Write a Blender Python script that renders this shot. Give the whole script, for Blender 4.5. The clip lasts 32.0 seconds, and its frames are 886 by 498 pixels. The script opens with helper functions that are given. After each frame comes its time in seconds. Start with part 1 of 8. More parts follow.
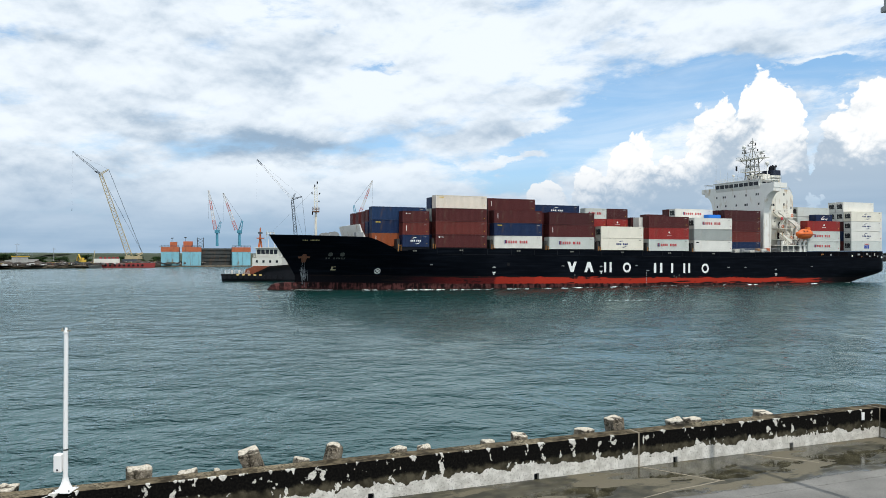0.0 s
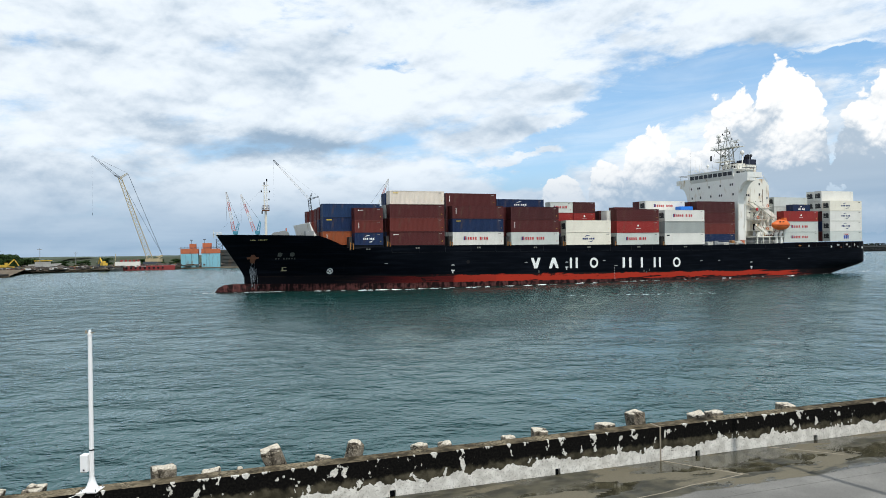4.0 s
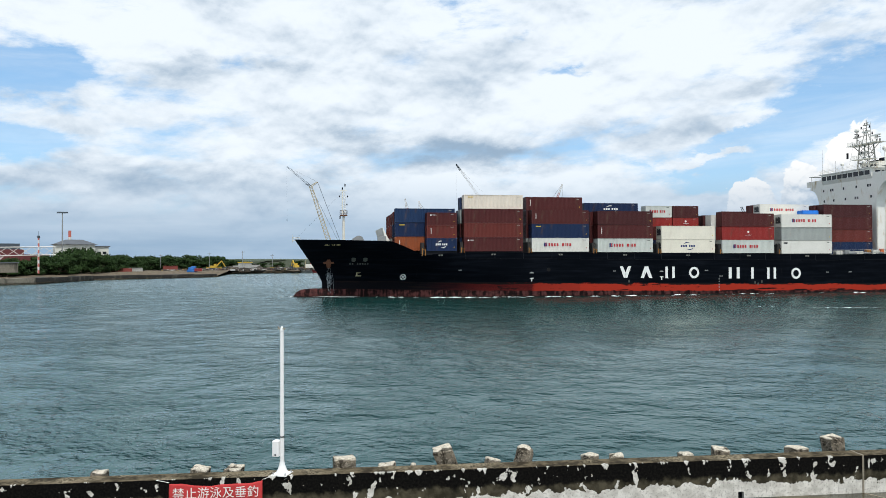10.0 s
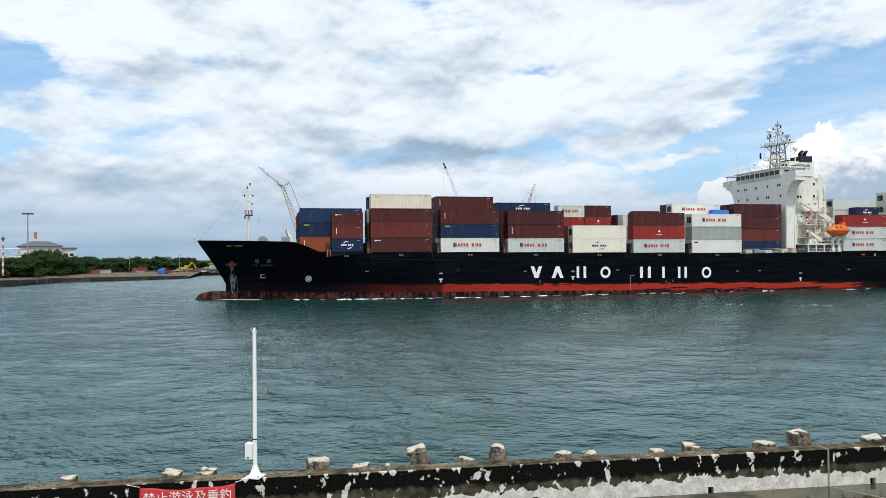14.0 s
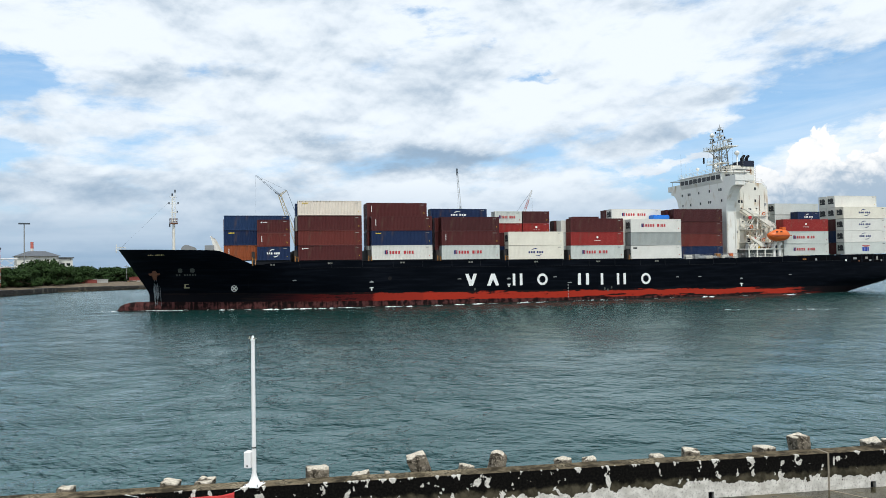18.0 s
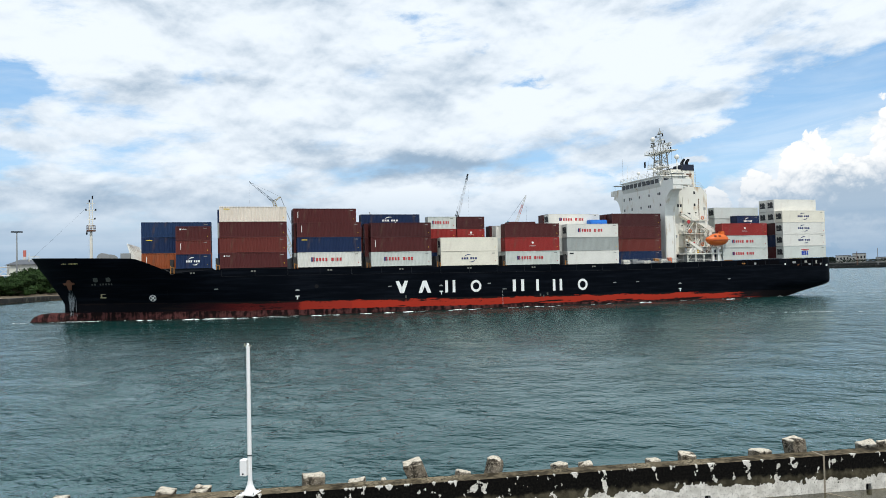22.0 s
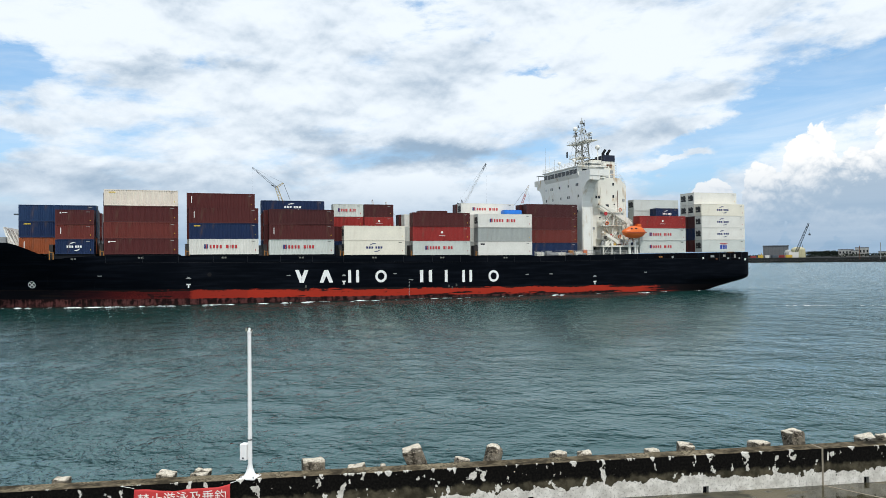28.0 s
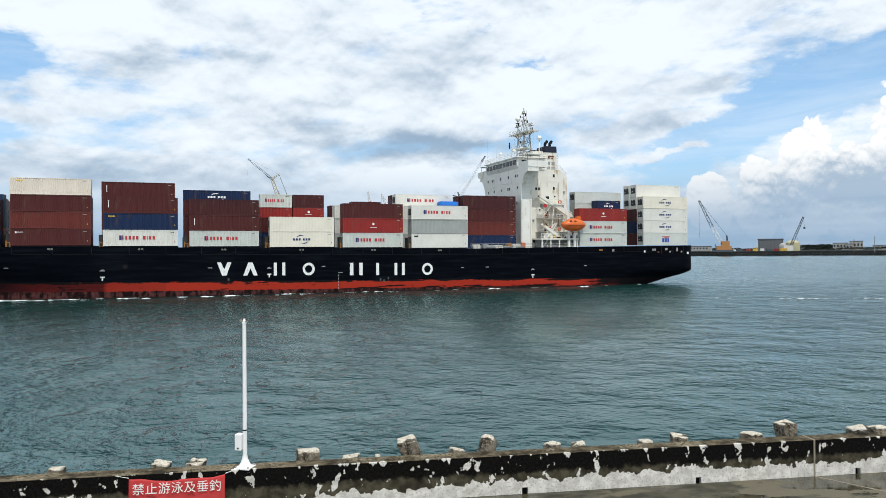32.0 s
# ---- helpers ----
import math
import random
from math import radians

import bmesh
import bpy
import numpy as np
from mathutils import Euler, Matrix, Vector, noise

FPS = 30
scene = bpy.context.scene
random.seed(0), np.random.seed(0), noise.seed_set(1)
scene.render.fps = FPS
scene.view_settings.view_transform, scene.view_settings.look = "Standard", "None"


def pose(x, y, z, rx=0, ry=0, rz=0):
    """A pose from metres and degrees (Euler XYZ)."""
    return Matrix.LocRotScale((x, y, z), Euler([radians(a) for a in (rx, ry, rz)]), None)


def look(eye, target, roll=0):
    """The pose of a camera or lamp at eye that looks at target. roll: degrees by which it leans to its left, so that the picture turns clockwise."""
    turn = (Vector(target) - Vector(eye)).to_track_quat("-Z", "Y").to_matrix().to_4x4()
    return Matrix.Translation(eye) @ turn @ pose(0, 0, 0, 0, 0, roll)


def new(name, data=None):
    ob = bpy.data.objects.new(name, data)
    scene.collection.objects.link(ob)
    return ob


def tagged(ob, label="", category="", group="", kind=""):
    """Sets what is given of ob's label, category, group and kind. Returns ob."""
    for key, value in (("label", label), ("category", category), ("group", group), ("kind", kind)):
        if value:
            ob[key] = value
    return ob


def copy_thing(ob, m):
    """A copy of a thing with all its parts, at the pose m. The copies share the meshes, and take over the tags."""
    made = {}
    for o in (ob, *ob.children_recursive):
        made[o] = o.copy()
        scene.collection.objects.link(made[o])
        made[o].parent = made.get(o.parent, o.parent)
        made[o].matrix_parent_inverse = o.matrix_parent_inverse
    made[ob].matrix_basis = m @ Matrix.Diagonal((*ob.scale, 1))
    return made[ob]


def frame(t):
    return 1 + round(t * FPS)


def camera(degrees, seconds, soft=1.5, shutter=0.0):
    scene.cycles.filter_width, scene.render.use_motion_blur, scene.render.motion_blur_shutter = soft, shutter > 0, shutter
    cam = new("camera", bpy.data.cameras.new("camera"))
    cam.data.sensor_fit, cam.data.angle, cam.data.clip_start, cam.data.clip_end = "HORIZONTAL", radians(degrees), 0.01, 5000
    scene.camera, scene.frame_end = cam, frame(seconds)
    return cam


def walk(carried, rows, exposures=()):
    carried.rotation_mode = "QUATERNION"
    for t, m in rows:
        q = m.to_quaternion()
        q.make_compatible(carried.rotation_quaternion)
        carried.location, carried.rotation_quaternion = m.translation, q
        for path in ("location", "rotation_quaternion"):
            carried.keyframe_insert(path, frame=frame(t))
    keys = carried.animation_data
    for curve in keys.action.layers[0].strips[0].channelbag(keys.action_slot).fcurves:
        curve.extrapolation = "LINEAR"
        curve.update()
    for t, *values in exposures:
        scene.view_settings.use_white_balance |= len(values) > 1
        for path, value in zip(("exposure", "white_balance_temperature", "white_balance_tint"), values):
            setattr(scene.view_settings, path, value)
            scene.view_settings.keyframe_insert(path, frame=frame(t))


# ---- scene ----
# ---------------------------------------------------------------- camera
cam = camera(63.105, 32.0, soft=0.85)
# seconds, x, y, z, yaw, pitch, roll
PATH = [
    (0.0, -0.027, 0.043, 8.093, 0.000, 0.304, -0.134),
    (0.5, -0.029, 0.013, 8.094, 0.069, 0.359, -0.178),
    (1.0, -0.030, 0.038, 8.087, 0.202, 0.216, -0.018),
    (1.5, -0.033, 0.042, 8.093, 0.270, 0.108, -0.075),
    (2.0, -0.018, 0.051, 8.087, 0.297, 0.077, 0.012),
    (2.5, -0.037, 0.030, 8.093, 0.261, 0.209, -0.201),
    (3.0, -0.028, 0.030, 8.087, 0.846, 0.349, 0.885),
    (3.5, -0.026, 0.025, 8.081, 1.168, 0.121, 0.957),
    (5.5, -0.004, 0.031, 8.083, 2.247, 0.101, 1.199),
    (6.0, 0.032, 0.060, 8.080, 2.542, 0.216, 1.328),
    (6.5, 0.012, 0.057, 8.085, 2.206, 0.344, 1.102),
    (7.0, 0.009, 0.027, 8.093, 2.451, 0.576, 0.861),
    (7.5, -0.023, 0.004, 8.081, 4.589, 0.754, 0.733),
    (8.0, 0.003, 0.017, 8.078, 6.265, 0.941, 0.477),
    (8.5, -0.007, 0.022, 8.072, 7.982, 0.758, 0.535),
    (9.0, -0.001, 0.027, 8.077, 10.584, 0.596, 0.588),
    (9.5, -0.000, 0.035, 8.076, 13.331, 0.533, 0.427),
    (10.0, 0.017, 0.007, 8.079, 15.041, 0.672, 0.255),
    (10.5, 0.017, -0.017, 8.075, 15.170, 0.617, 0.239),
    (11.0, 0.036, -0.044, 8.077, 14.983, 0.396, 0.418),
    (11.5, 0.011, -0.011, 8.073, 14.482, 0.244, 0.477),
    (12.0, 0.006, 0.010, 8.081, 14.141, 0.190, 0.615),
    (12.5, 0.013, -0.006, 8.078, 13.890, 0.530, 0.662),
    (13.0, 0.023, -0.021, 8.077, 13.476, 0.611, 0.640),
    (13.5, 0.017, -0.008, 8.071, 13.196, 0.639, 0.553),
    (14.0, 0.028, -0.021, 8.080, 12.937, 0.675, 0.524),
    (14.5, 0.017, -0.012, 8.073, 12.683, 0.786, 0.500),
    (16.5, 0.014, -0.010, 8.069, 12.827, 0.988, 0.710),
    (17.0, 0.011, -0.018, 8.074, 12.828, 1.132, 0.796),
    (17.5, 0.017, -0.026, 8.076, 12.776, 1.221, 0.874),
    (18.0, 0.011, -0.025, 8.071, 12.735, 1.222, 0.949),
    (18.5, 0.020, -0.017, 8.086, 12.688, 1.255, 1.068),
    (19.0, 0.002, -0.015, 8.073, 12.493, 1.599, 1.171),
    (19.5, 0.001, -0.018, 8.068, 12.431, 1.529, 1.107),
    (20.0, 0.002, -0.034, 8.078, 12.455, 1.263, 1.096),
    (20.5, -0.002, -0.013, 8.086, 12.385, 1.231, 1.124),
    (21.0, -0.024, 0.009, 8.085, 12.431, 1.406, 1.143),
    (21.5, 0.004, -0.022, 8.095, 12.527, 1.604, 1.256),
    (22.0, 0.001, -0.031, 8.076, 12.306, 1.650, 1.351),
    (22.5, 0.000, -0.023, 8.073, 12.350, 1.492, 1.172),
    (23.0, -0.002, -0.023, 8.061, 12.271, 1.526, 1.328),
    (23.5, -0.002, -0.002, 8.076, 12.127, 1.369, 1.472),
    (24.0, 0.002, -0.027, 8.070, 11.917, 1.228, 1.257),
    (24.5, -0.003, -0.007, 8.067, 11.991, 0.939, 0.987),
    (25.0, -0.003, 0.011, 8.061, 12.166, 0.750, 0.877),
    (25.5, -0.002, 0.008, 8.064, 12.229, 0.703, 0.799),
    (27.5, -0.009, 0.021, 8.067, 12.302, 0.562, 0.533),
    (28.0, -0.006, -0.017, 8.065, 12.455, 0.729, 0.557),
    (28.5, -0.014, 0.004, 8.060, 13.021, 0.422, 0.356),
    (29.0, 0.004, -0.011, 8.071, 13.010, 0.478, 0.151),
    (29.5, 0.004, -0.027, 8.071, 12.948, 0.464, -0.022),
    (30.0, 0.002, -0.035, 8.064, 12.998, 0.366, 0.416),
    (30.5, -0.008, -0.025, 8.068, 12.854, 0.189, 0.474),
    (31.0, -0.006, -0.012, 8.068, 12.609, 0.185, 0.454),
    (31.5, -0.001, -0.030, 8.062, 12.355, 0.243, 0.519),
    (32.0, 0.008, -0.025, 8.050, 12.115, 0.101, 0.358),
]
EXPOSURE = 0.0
walk(cam, [(t, pose(x, y, z, 90 + p, r, w)) for t, x, y, z, w, p, r in PATH])
scene.view_settings.exposure = EXPOSURE
# the ship's way: seconds, x, y, heading
SHIP_WAY = [
    (0.0, -36.636, 142.739, 21.778),
    (2.0, -43.068, 139.052, 22.326),
    (3.0, -46.192, 137.208, 22.676),
    (6.0, -55.379, 131.616, 23.905),
    (8.0, -61.664, 128.602, 24.224),
    (10.0, -67.755, 125.393, 24.664),
    (12.0, -73.598, 121.986, 25.229),
    (14.0, -79.370, 118.356, 25.882),
    (18.0, -90.698, 110.738, 27.241),
    (20.0, -96.117, 106.800, 27.971),
    (22.0, -101.492, 102.801, 28.682),
    (24.0, -106.868, 98.827, 29.521),
    (25.0, -109.520, 96.854, 29.966),
    (28.0, -117.381, 90.798, 31.144),
    (30.0, -122.530, 86.567, 31.878),
    (32.0, -127.630, 82.136, 32.496),
]
# ---------------------------------------------------------------- daylight
SUN_AZ, SUN_EL = 150.0, 60.0     # degrees clockwise from straight ahead, and above the horizon
world = bpy.data.worlds.new("sky")
scene.world = world
world.use_nodes = True


class Graph:
    """Short names for the nodes of the sky."""
    def __init__(self, tree):
        self.n, self.l = tree.nodes, tree.links

    def put(self, value, socket):
        if isinstance(value, (int, float)):
            socket.default_value = value
        elif isinstance(value, tuple):
            socket.default_value = (*value, 1)[:len(socket.default_value)]
        else:
            self.l.new(value, socket)

    def math(self, op, a, b=0.0, clamp=False):
        n = self.n.new("ShaderNodeMath")
        n.operation, n.use_clamp = op, clamp
        self.put(a, n.inputs[0]); self.put(b, n.inputs[1])
        return n.outputs[0]

    def smooth(self, v, lo, hi, to0=0.0, to1=1.0):
        n = self.n.new("ShaderNodeMapRange")
        n.interpolation_type = "SMOOTHSTEP"
        self.put(v, n.inputs["Value"])
        for k, x in (("From Min", lo), ("From Max", hi), ("To Min", to0), ("To Max", to1)):
            n.inputs[k].default_value = x
        return n.outputs[0]

    def vec(self, x, y, z=0.0):
        n = self.n.new("ShaderNodeCombineXYZ")
        for v, s in zip((x, y, z), n.inputs):
            self.put(v, s)
        return n.outputs[0]

    def noise(self, v, scale, detail=6, rough=0.55, warp=0.0):
        n = self.n.new("ShaderNodeTexNoise")
        self.l.new(v, n.inputs["Vector"])
        for k, x in (("Scale", scale), ("Detail", detail), ("Roughness", rough), ("Distortion", warp)):
            n.inputs[k].default_value = x
        return n.outputs["Fac"]

    def mix(self, f, a, b):
        n = self.n.new("ShaderNodeMixRGB")
        self.put(f, n.inputs["Fac"]); self.put(a, n.inputs["Color1"]); self.put(b, n.inputs["Color2"])
        return n.outputs["Color"]

    def blob(self, az, el, a, e, sa, se, tilt=0.0):
        """A soft oval on the sky, at azimuth a and elevation e, sa by se degrees, its right end raised by tilt degrees each degree."""
        u = self.math("MULTIPLY", self.math("SUBTRACT", az, a), 1 / sa)
        w = self.math("SUBTRACT", el, e)
        if tilt:
            w = self.math("SUBTRACT", w, self.math("MULTIPLY", self.math("SUBTRACT", az, a), tilt))
        w = self.math("MULTIPLY", w, 1 / se)
        r = self.math("ADD", self.math("MULTIPLY", u, u), self.math("MULTIPLY", w, w))
        return self.math("POWER", 2.718, self.math("MULTIPLY", r, -1.0))

    def total(self, az, el, rows):
        out = None
        for weight, *b in rows:
            v = self.math("MULTIPLY", self.blob(az, el, *b), weight)
            out = v if out is None else self.math("ADD", out, v)
        return out


g = Graph(world.node_tree)
_tc = g.n.new("ShaderNodeTexCoord")
_sep = g.n.new("ShaderNodeSeparateXYZ")
g.l.new(_tc.outputs["Generated"], _sep.inputs[0])
AZ = g.math("MULTIPLY", g.math("ARCTAN2", _sep.outputs[0], _sep.outputs[1]), 57.2958)
EL = g.math("MULTIPLY", g.math("ARCSINE", _sep.outputs[2]), 57.2958)
sky = g.n.new("ShaderNodeTexSky")
sky.sky_type, sky.sun_disc = "NISHITA", False
sky.sun_elevation, sky.sun_rotation = radians(SUN_EL), radians(SUN_AZ)
sky.air_density, sky.dust_density, sky.ozone_density = 1.0, 0.6, 2.0
_mul = g.n.new("ShaderNodeMixRGB"); _mul.blend_type = "MULTIPLY"
_mul.inputs["Fac"].default_value, _mul.inputs["Color2"].default_value = 1.0, (0.15, 0.15, 0.15, 1)
g.l.new(sky.outputs[0], _mul.inputs["Color1"])
clear = g.mix(0.35, _mul.outputs["Color"], (0.22, 0.60, 1.05))     # thin blue-white veil

# everything aloft is shifted by noise at two sizes, so that no cloud has a smooth outline
def wander(seed, width):
    slow = g.noise(g.vec(g.math("MULTIPLY", AZ, 0.10), g.math("MULTIPLY", EL, 0.20), seed), 1.6, 7, 0.62)
    return g.math("MULTIPLY", g.math("SUBTRACT", slow, 0.5), width)


AW, EW = g.math("ADD", AZ, wander(2.0, 10.0)), g.math("ADD", EL, wander(9.0, 4.8))


def streaks(seed, sx, sy, lean, up, scale, rough, warp=0.0):
    """Noise drawn out along the sky, looked up a little higher by up degrees."""
    el = g.math("ADD", g.math("SUBTRACT", EL, g.math("MULTIPLY", AZ, lean)), up)
    return g.noise(g.vec(g.math("MULTIPLY", AZ, sx), g.math("MULTIPLY", el, sy), seed), scale, 12, rough, warp)


# the high broken layer: soft flat clouds, open along a clear diagonal lane
n_cover = streaks(3.1, 0.07, 0.21, 0.06, 0.0, 1.5, 0.62)
LANES = [  # weight, azimuth, elevation, width, height, tilt: under 0 opens the layer, above 0 closes it
    (-0.40, 10.5, 9.0, 5.0, 3.0, 0.10), (-0.44, 18, 11.6, 6.5, 2.0, 0.10), (-0.42, 27.5, 12.6, 7, 1.3, 0.06), (-0.34, 4.5, 5.8, 3.6, 1.0, 0),
    (-0.50, -44.4, 12.8, 4.2, 1.9, 0), (-0.48, -46.0, 8.0, 3.2, 1.2, 0), (-0.16, -13.5, 19.2, 1.8, 0.6, 0), (-0.14, -8.4, 17.3, 1.2, 0.4, 0), (-0.20, -4.0, 14.4, 2.4, 0.35, -0.12),
    (-0.13, -31.0, 14.2, 1.0, 0.9, 0), (-0.15, 14.5, 16.6, 3.8, 0.7, 0.2), (-0.12, -22.5, 13.6, 2.6, 0.6, 0), (-0.18, -0.4, 7.4, 1.0, 0.4, 0),
    (0.36, 6.6, 9.4, 4.6, 0.6, 0.08), (0.34, 5.4, 7.4, 5.0, 0.36, 0.03), (0.30, 27.5, 13.5, 2.4, 0.24, 0.03)]
cover = g.smooth(g.math("ADD", g.math("ADD", n_cover, 0.155), g.total(AW, EW, LANES)), 0.36, 0.64)
# thin ice cloud drawn over the openings
cover = g.math("MAXIMUM", cover, g.smooth(streaks(11.0, 0.05, 0.34, 0.08, 0.0, 1.2, 0.6, 0.6), 0.38, 0.78, 0.02, 0.42))
# billows lit from above: each is brighter where the cloud thins upwards, grey where it hangs down
soft_a, soft_b = streaks(7.7, 0.12, 0.23, 0.03, 0.0, 0.9, 0.52, 0.15), streaks(7.7, 0.12, 0.23, 0.03, 0.6, 0.9, 0.52, 0.15)
fold_a, fold_b = streaks(4.4, 0.22, 0.36, 0.05, 0.0, 1.2, 0.52, 0.2), streaks(4.4, 0.22, 0.36, 0.05, 0.3, 1.2, 0.52, 0.2)
relief = g.math("ADD", g.math("MULTIPLY", g.math("SUBTRACT", soft_a, soft_b), 1.0), g.math("MULTIPLY", g.math("SUBTRACT", fold_a, fold_b), 0.35))
TONES = [  # under 0 a grey underside, above 0 sunlit
    (-0.34, -12.0, 8.3, 7.0, 0.9, 0.0), (-0.18, -22.5, 8.6, 3.5, 0.9, 0.0), (0.24, -11, 5.8, 8, 0.75, 0.0), (-0.20, -33.5, 14.4, 9.0, 0.7, 0.0), (-0.12, -27, 4.6, 10, 1.6, 0.0), (-0.10, -40, 5.2, 6, 1.1, 0.0),
    (-0.12, -9.5, 16.5, 1.6, 2.4, 0), (-0.10, -20, 11.0, 7, 0.6, 0.0), (0.18, -4.8, 13.0, 2.4, 1.0, 0), (0.15, -16, 17.0, 5, 0.9, 0.0), (0.15, -34, 17.5, 7, 2.0, 0), (0.17, 6, 15.8, 10, 2.6, 0.1),
    (-0.10, -2, 9.6, 5, 0.8, 0.0), (-0.10, 12, 13.2, 9, 0.5, 0.08), (0.12, -33, 11.4, 5, 1.0, 0)]
tone = g.math("ADD", g.math("MULTIPLY", g.math("SUBTRACT", soft_a, 0.5), 0.85), g.math("MULTIPLY", g.math("SUBTRACT", fold_a, 0.5), 0.25))
tone = g.math("ADD", g.math("ADD", tone, 0.60), g.math("ADD", relief, g.total(AW, EW, TONES)))
tone = g.smooth(tone, 0.13, 0.76)
layer = g.mix(tone, (0.33, 0.455, 0.60), (0.905, 0.98, 1.05))
out = g.mix(cover, clear, layer)

# towering cumulus low on the clear side, with crisp knobbly tops and grey-blue bases
def heap_of_knobs(up):
    """Round knobs at several sizes, looked up a little higher."""
    p = g.vec(g.math("MULTIPLY", AZ, 0.30), g.math("MULTIPLY", g.math("ADD", EL, up), 0.34), 1.3)
    nz = g.n.new("ShaderNodeTexNoise"); nz.inputs["Scale"].default_value, nz.inputs["Detail"].default_value = 1.4, 3
    shift = g.n.new("ShaderNodeVectorMath"); shift.operation = "MULTIPLY_ADD"
    g.l.new(p, nz.inputs["Vector"]); g.l.new(nz.outputs["Color"], shift.inputs[0]); shift.inputs[1].default_value = (0.5, 0.5, 0.5); g.l.new(p, shift.inputs[2])
    cells = g.n.new("ShaderNodeTexVoronoi")
    cells.feature, cells.normalize = "F1", True
    for k, v in (("Scale", 1.9), ("Detail", 3.0), ("Roughness", 0.55), ("Lacunarity", 2.1)):
        cells.inputs[k].default_value = v
    g.l.new(shift.outputs[0], cells.inputs["Vector"])
    lumps = g.noise(p, 1.0, 6, 0.55)
    round_ = g.math("SUBTRACT", 1.0, g.math("MULTIPLY", cells.outputs["Distance"], 1.6))
    return round_, lumps, g.math("ADD", g.math("MULTIPLY", g.math("SUBTRACT", round_, 0.45), 0.42), g.math("MULTIPLY", g.math("SUBTRACT", lumps, 0.5), 0.55))


knob, n_lump, bulge = heap_of_knobs(0.0)
_, _, bulge_up = heap_of_knobs(0.30)
TOWERS = [(8.2, 3.4, 2.3, 2.5), (14.6, 4.6, 2.4, 5.0), (11.6, 3.8, 2.0, 3.4), (20.6, 6.0, 2.6, 6.6), (17.8, 4.0, 2.6, 4.0), (24.4, 6.0, 3.2, 8.0),
          (31.0, 6.0, 5.0, 6.4), (40, 5.0, 8, 6.0), (60, 5, 16, 6), (88, 5, 12, 5)]
tower_h = None
for _b in TOWERS:
    _v = g.blob(AZ, EL, *_b)
    tower_h = _v if tower_h is None else g.math("MAXIMUM", tower_h, _v)
tower = g.smooth(g.math("ADD", tower_h, bulge), 0.50, 0.545)
SHADE = [(-0.42, 21.4, 7.0, 1.7, 2.4, 0.3), (-0.50, 26.5, 4.8, 5.0, 1.6, 0.1), (-0.50, 17.4, 4.2, 2.6, 1.9, 0), (-0.40, 31, 4.0, 5, 2.0, 0), (-0.38, 12.6, 3.4, 2.4, 1.6, 0), (-0.3, 27.5, 7.4, 2.0, 0.8, 0), (-0.3, 45, 4, 12, 2, 0)]
_sway = g.math("ADD", AZ, g.math("MULTIPLY", g.math("SUBTRACT", n_lump, 0.5), 6.0))
_rise = g.math("ADD", EL, g.math("MULTIPLY", g.math("SUBTRACT", knob, 0.5), 1.6))
lit = g.math("ADD", g.math("MULTIPLY", knob, 0.30), g.math("MULTIPLY", n_lump, 0.45))
lit = g.math("ADD", lit, g.math("MULTIPLY", g.math("SUBTRACT", bulge, bulge_up), 0.8))
lit = g.smooth(g.math("ADD", lit, g.total(_sway, _rise, SHADE)), -0.04, 0.40)
out = g.mix(tower, out, g.mix(lit, (0.47, 0.575, 0.69), (1.04, 1.05, 1.05)))

# haze and thin pale bands above the horizon
band = streaks(5.0, 0.05, 0.5, 0.0, 0.0, 1.2, 0.5)
haze = g.math("MULTIPLY", g.smooth(EL, 7.6, 0.6), 0.88)
out = g.mix(haze, out, g.mix(g.smooth(band, 0.35, 0.7), (0.245, 0.395, 0.575), (0.38, 0.52, 0.68)))
g.l.new(out, g.n["Background"].inputs["Color"])
g.n["Background"].inputs["Strength"].default_value = 1.0

sun_data = bpy.data.lights.new("sun", "SUN")
sun_data.energy, sun_data.angle, sun_data.color = 2.9, radians(0.6), (1.0, 0.98, 0.93)
sun = new("sun", sun_data)
_s = Vector((math.sin(radians(SUN_AZ)) * math.cos(radians(SUN_EL)), math.cos(radians(SUN_AZ)) * math.cos(radians(SUN_EL)), math.sin(radians(SUN_EL))))
sun.matrix_basis = look(_s * 100, (0, 0, 0))
# ---------------------------------------------------------------- materials
def nodes_of(m):
    m.use_nodes = True
    nt = m.node_tree
    return nt, nt.nodes, nt.links


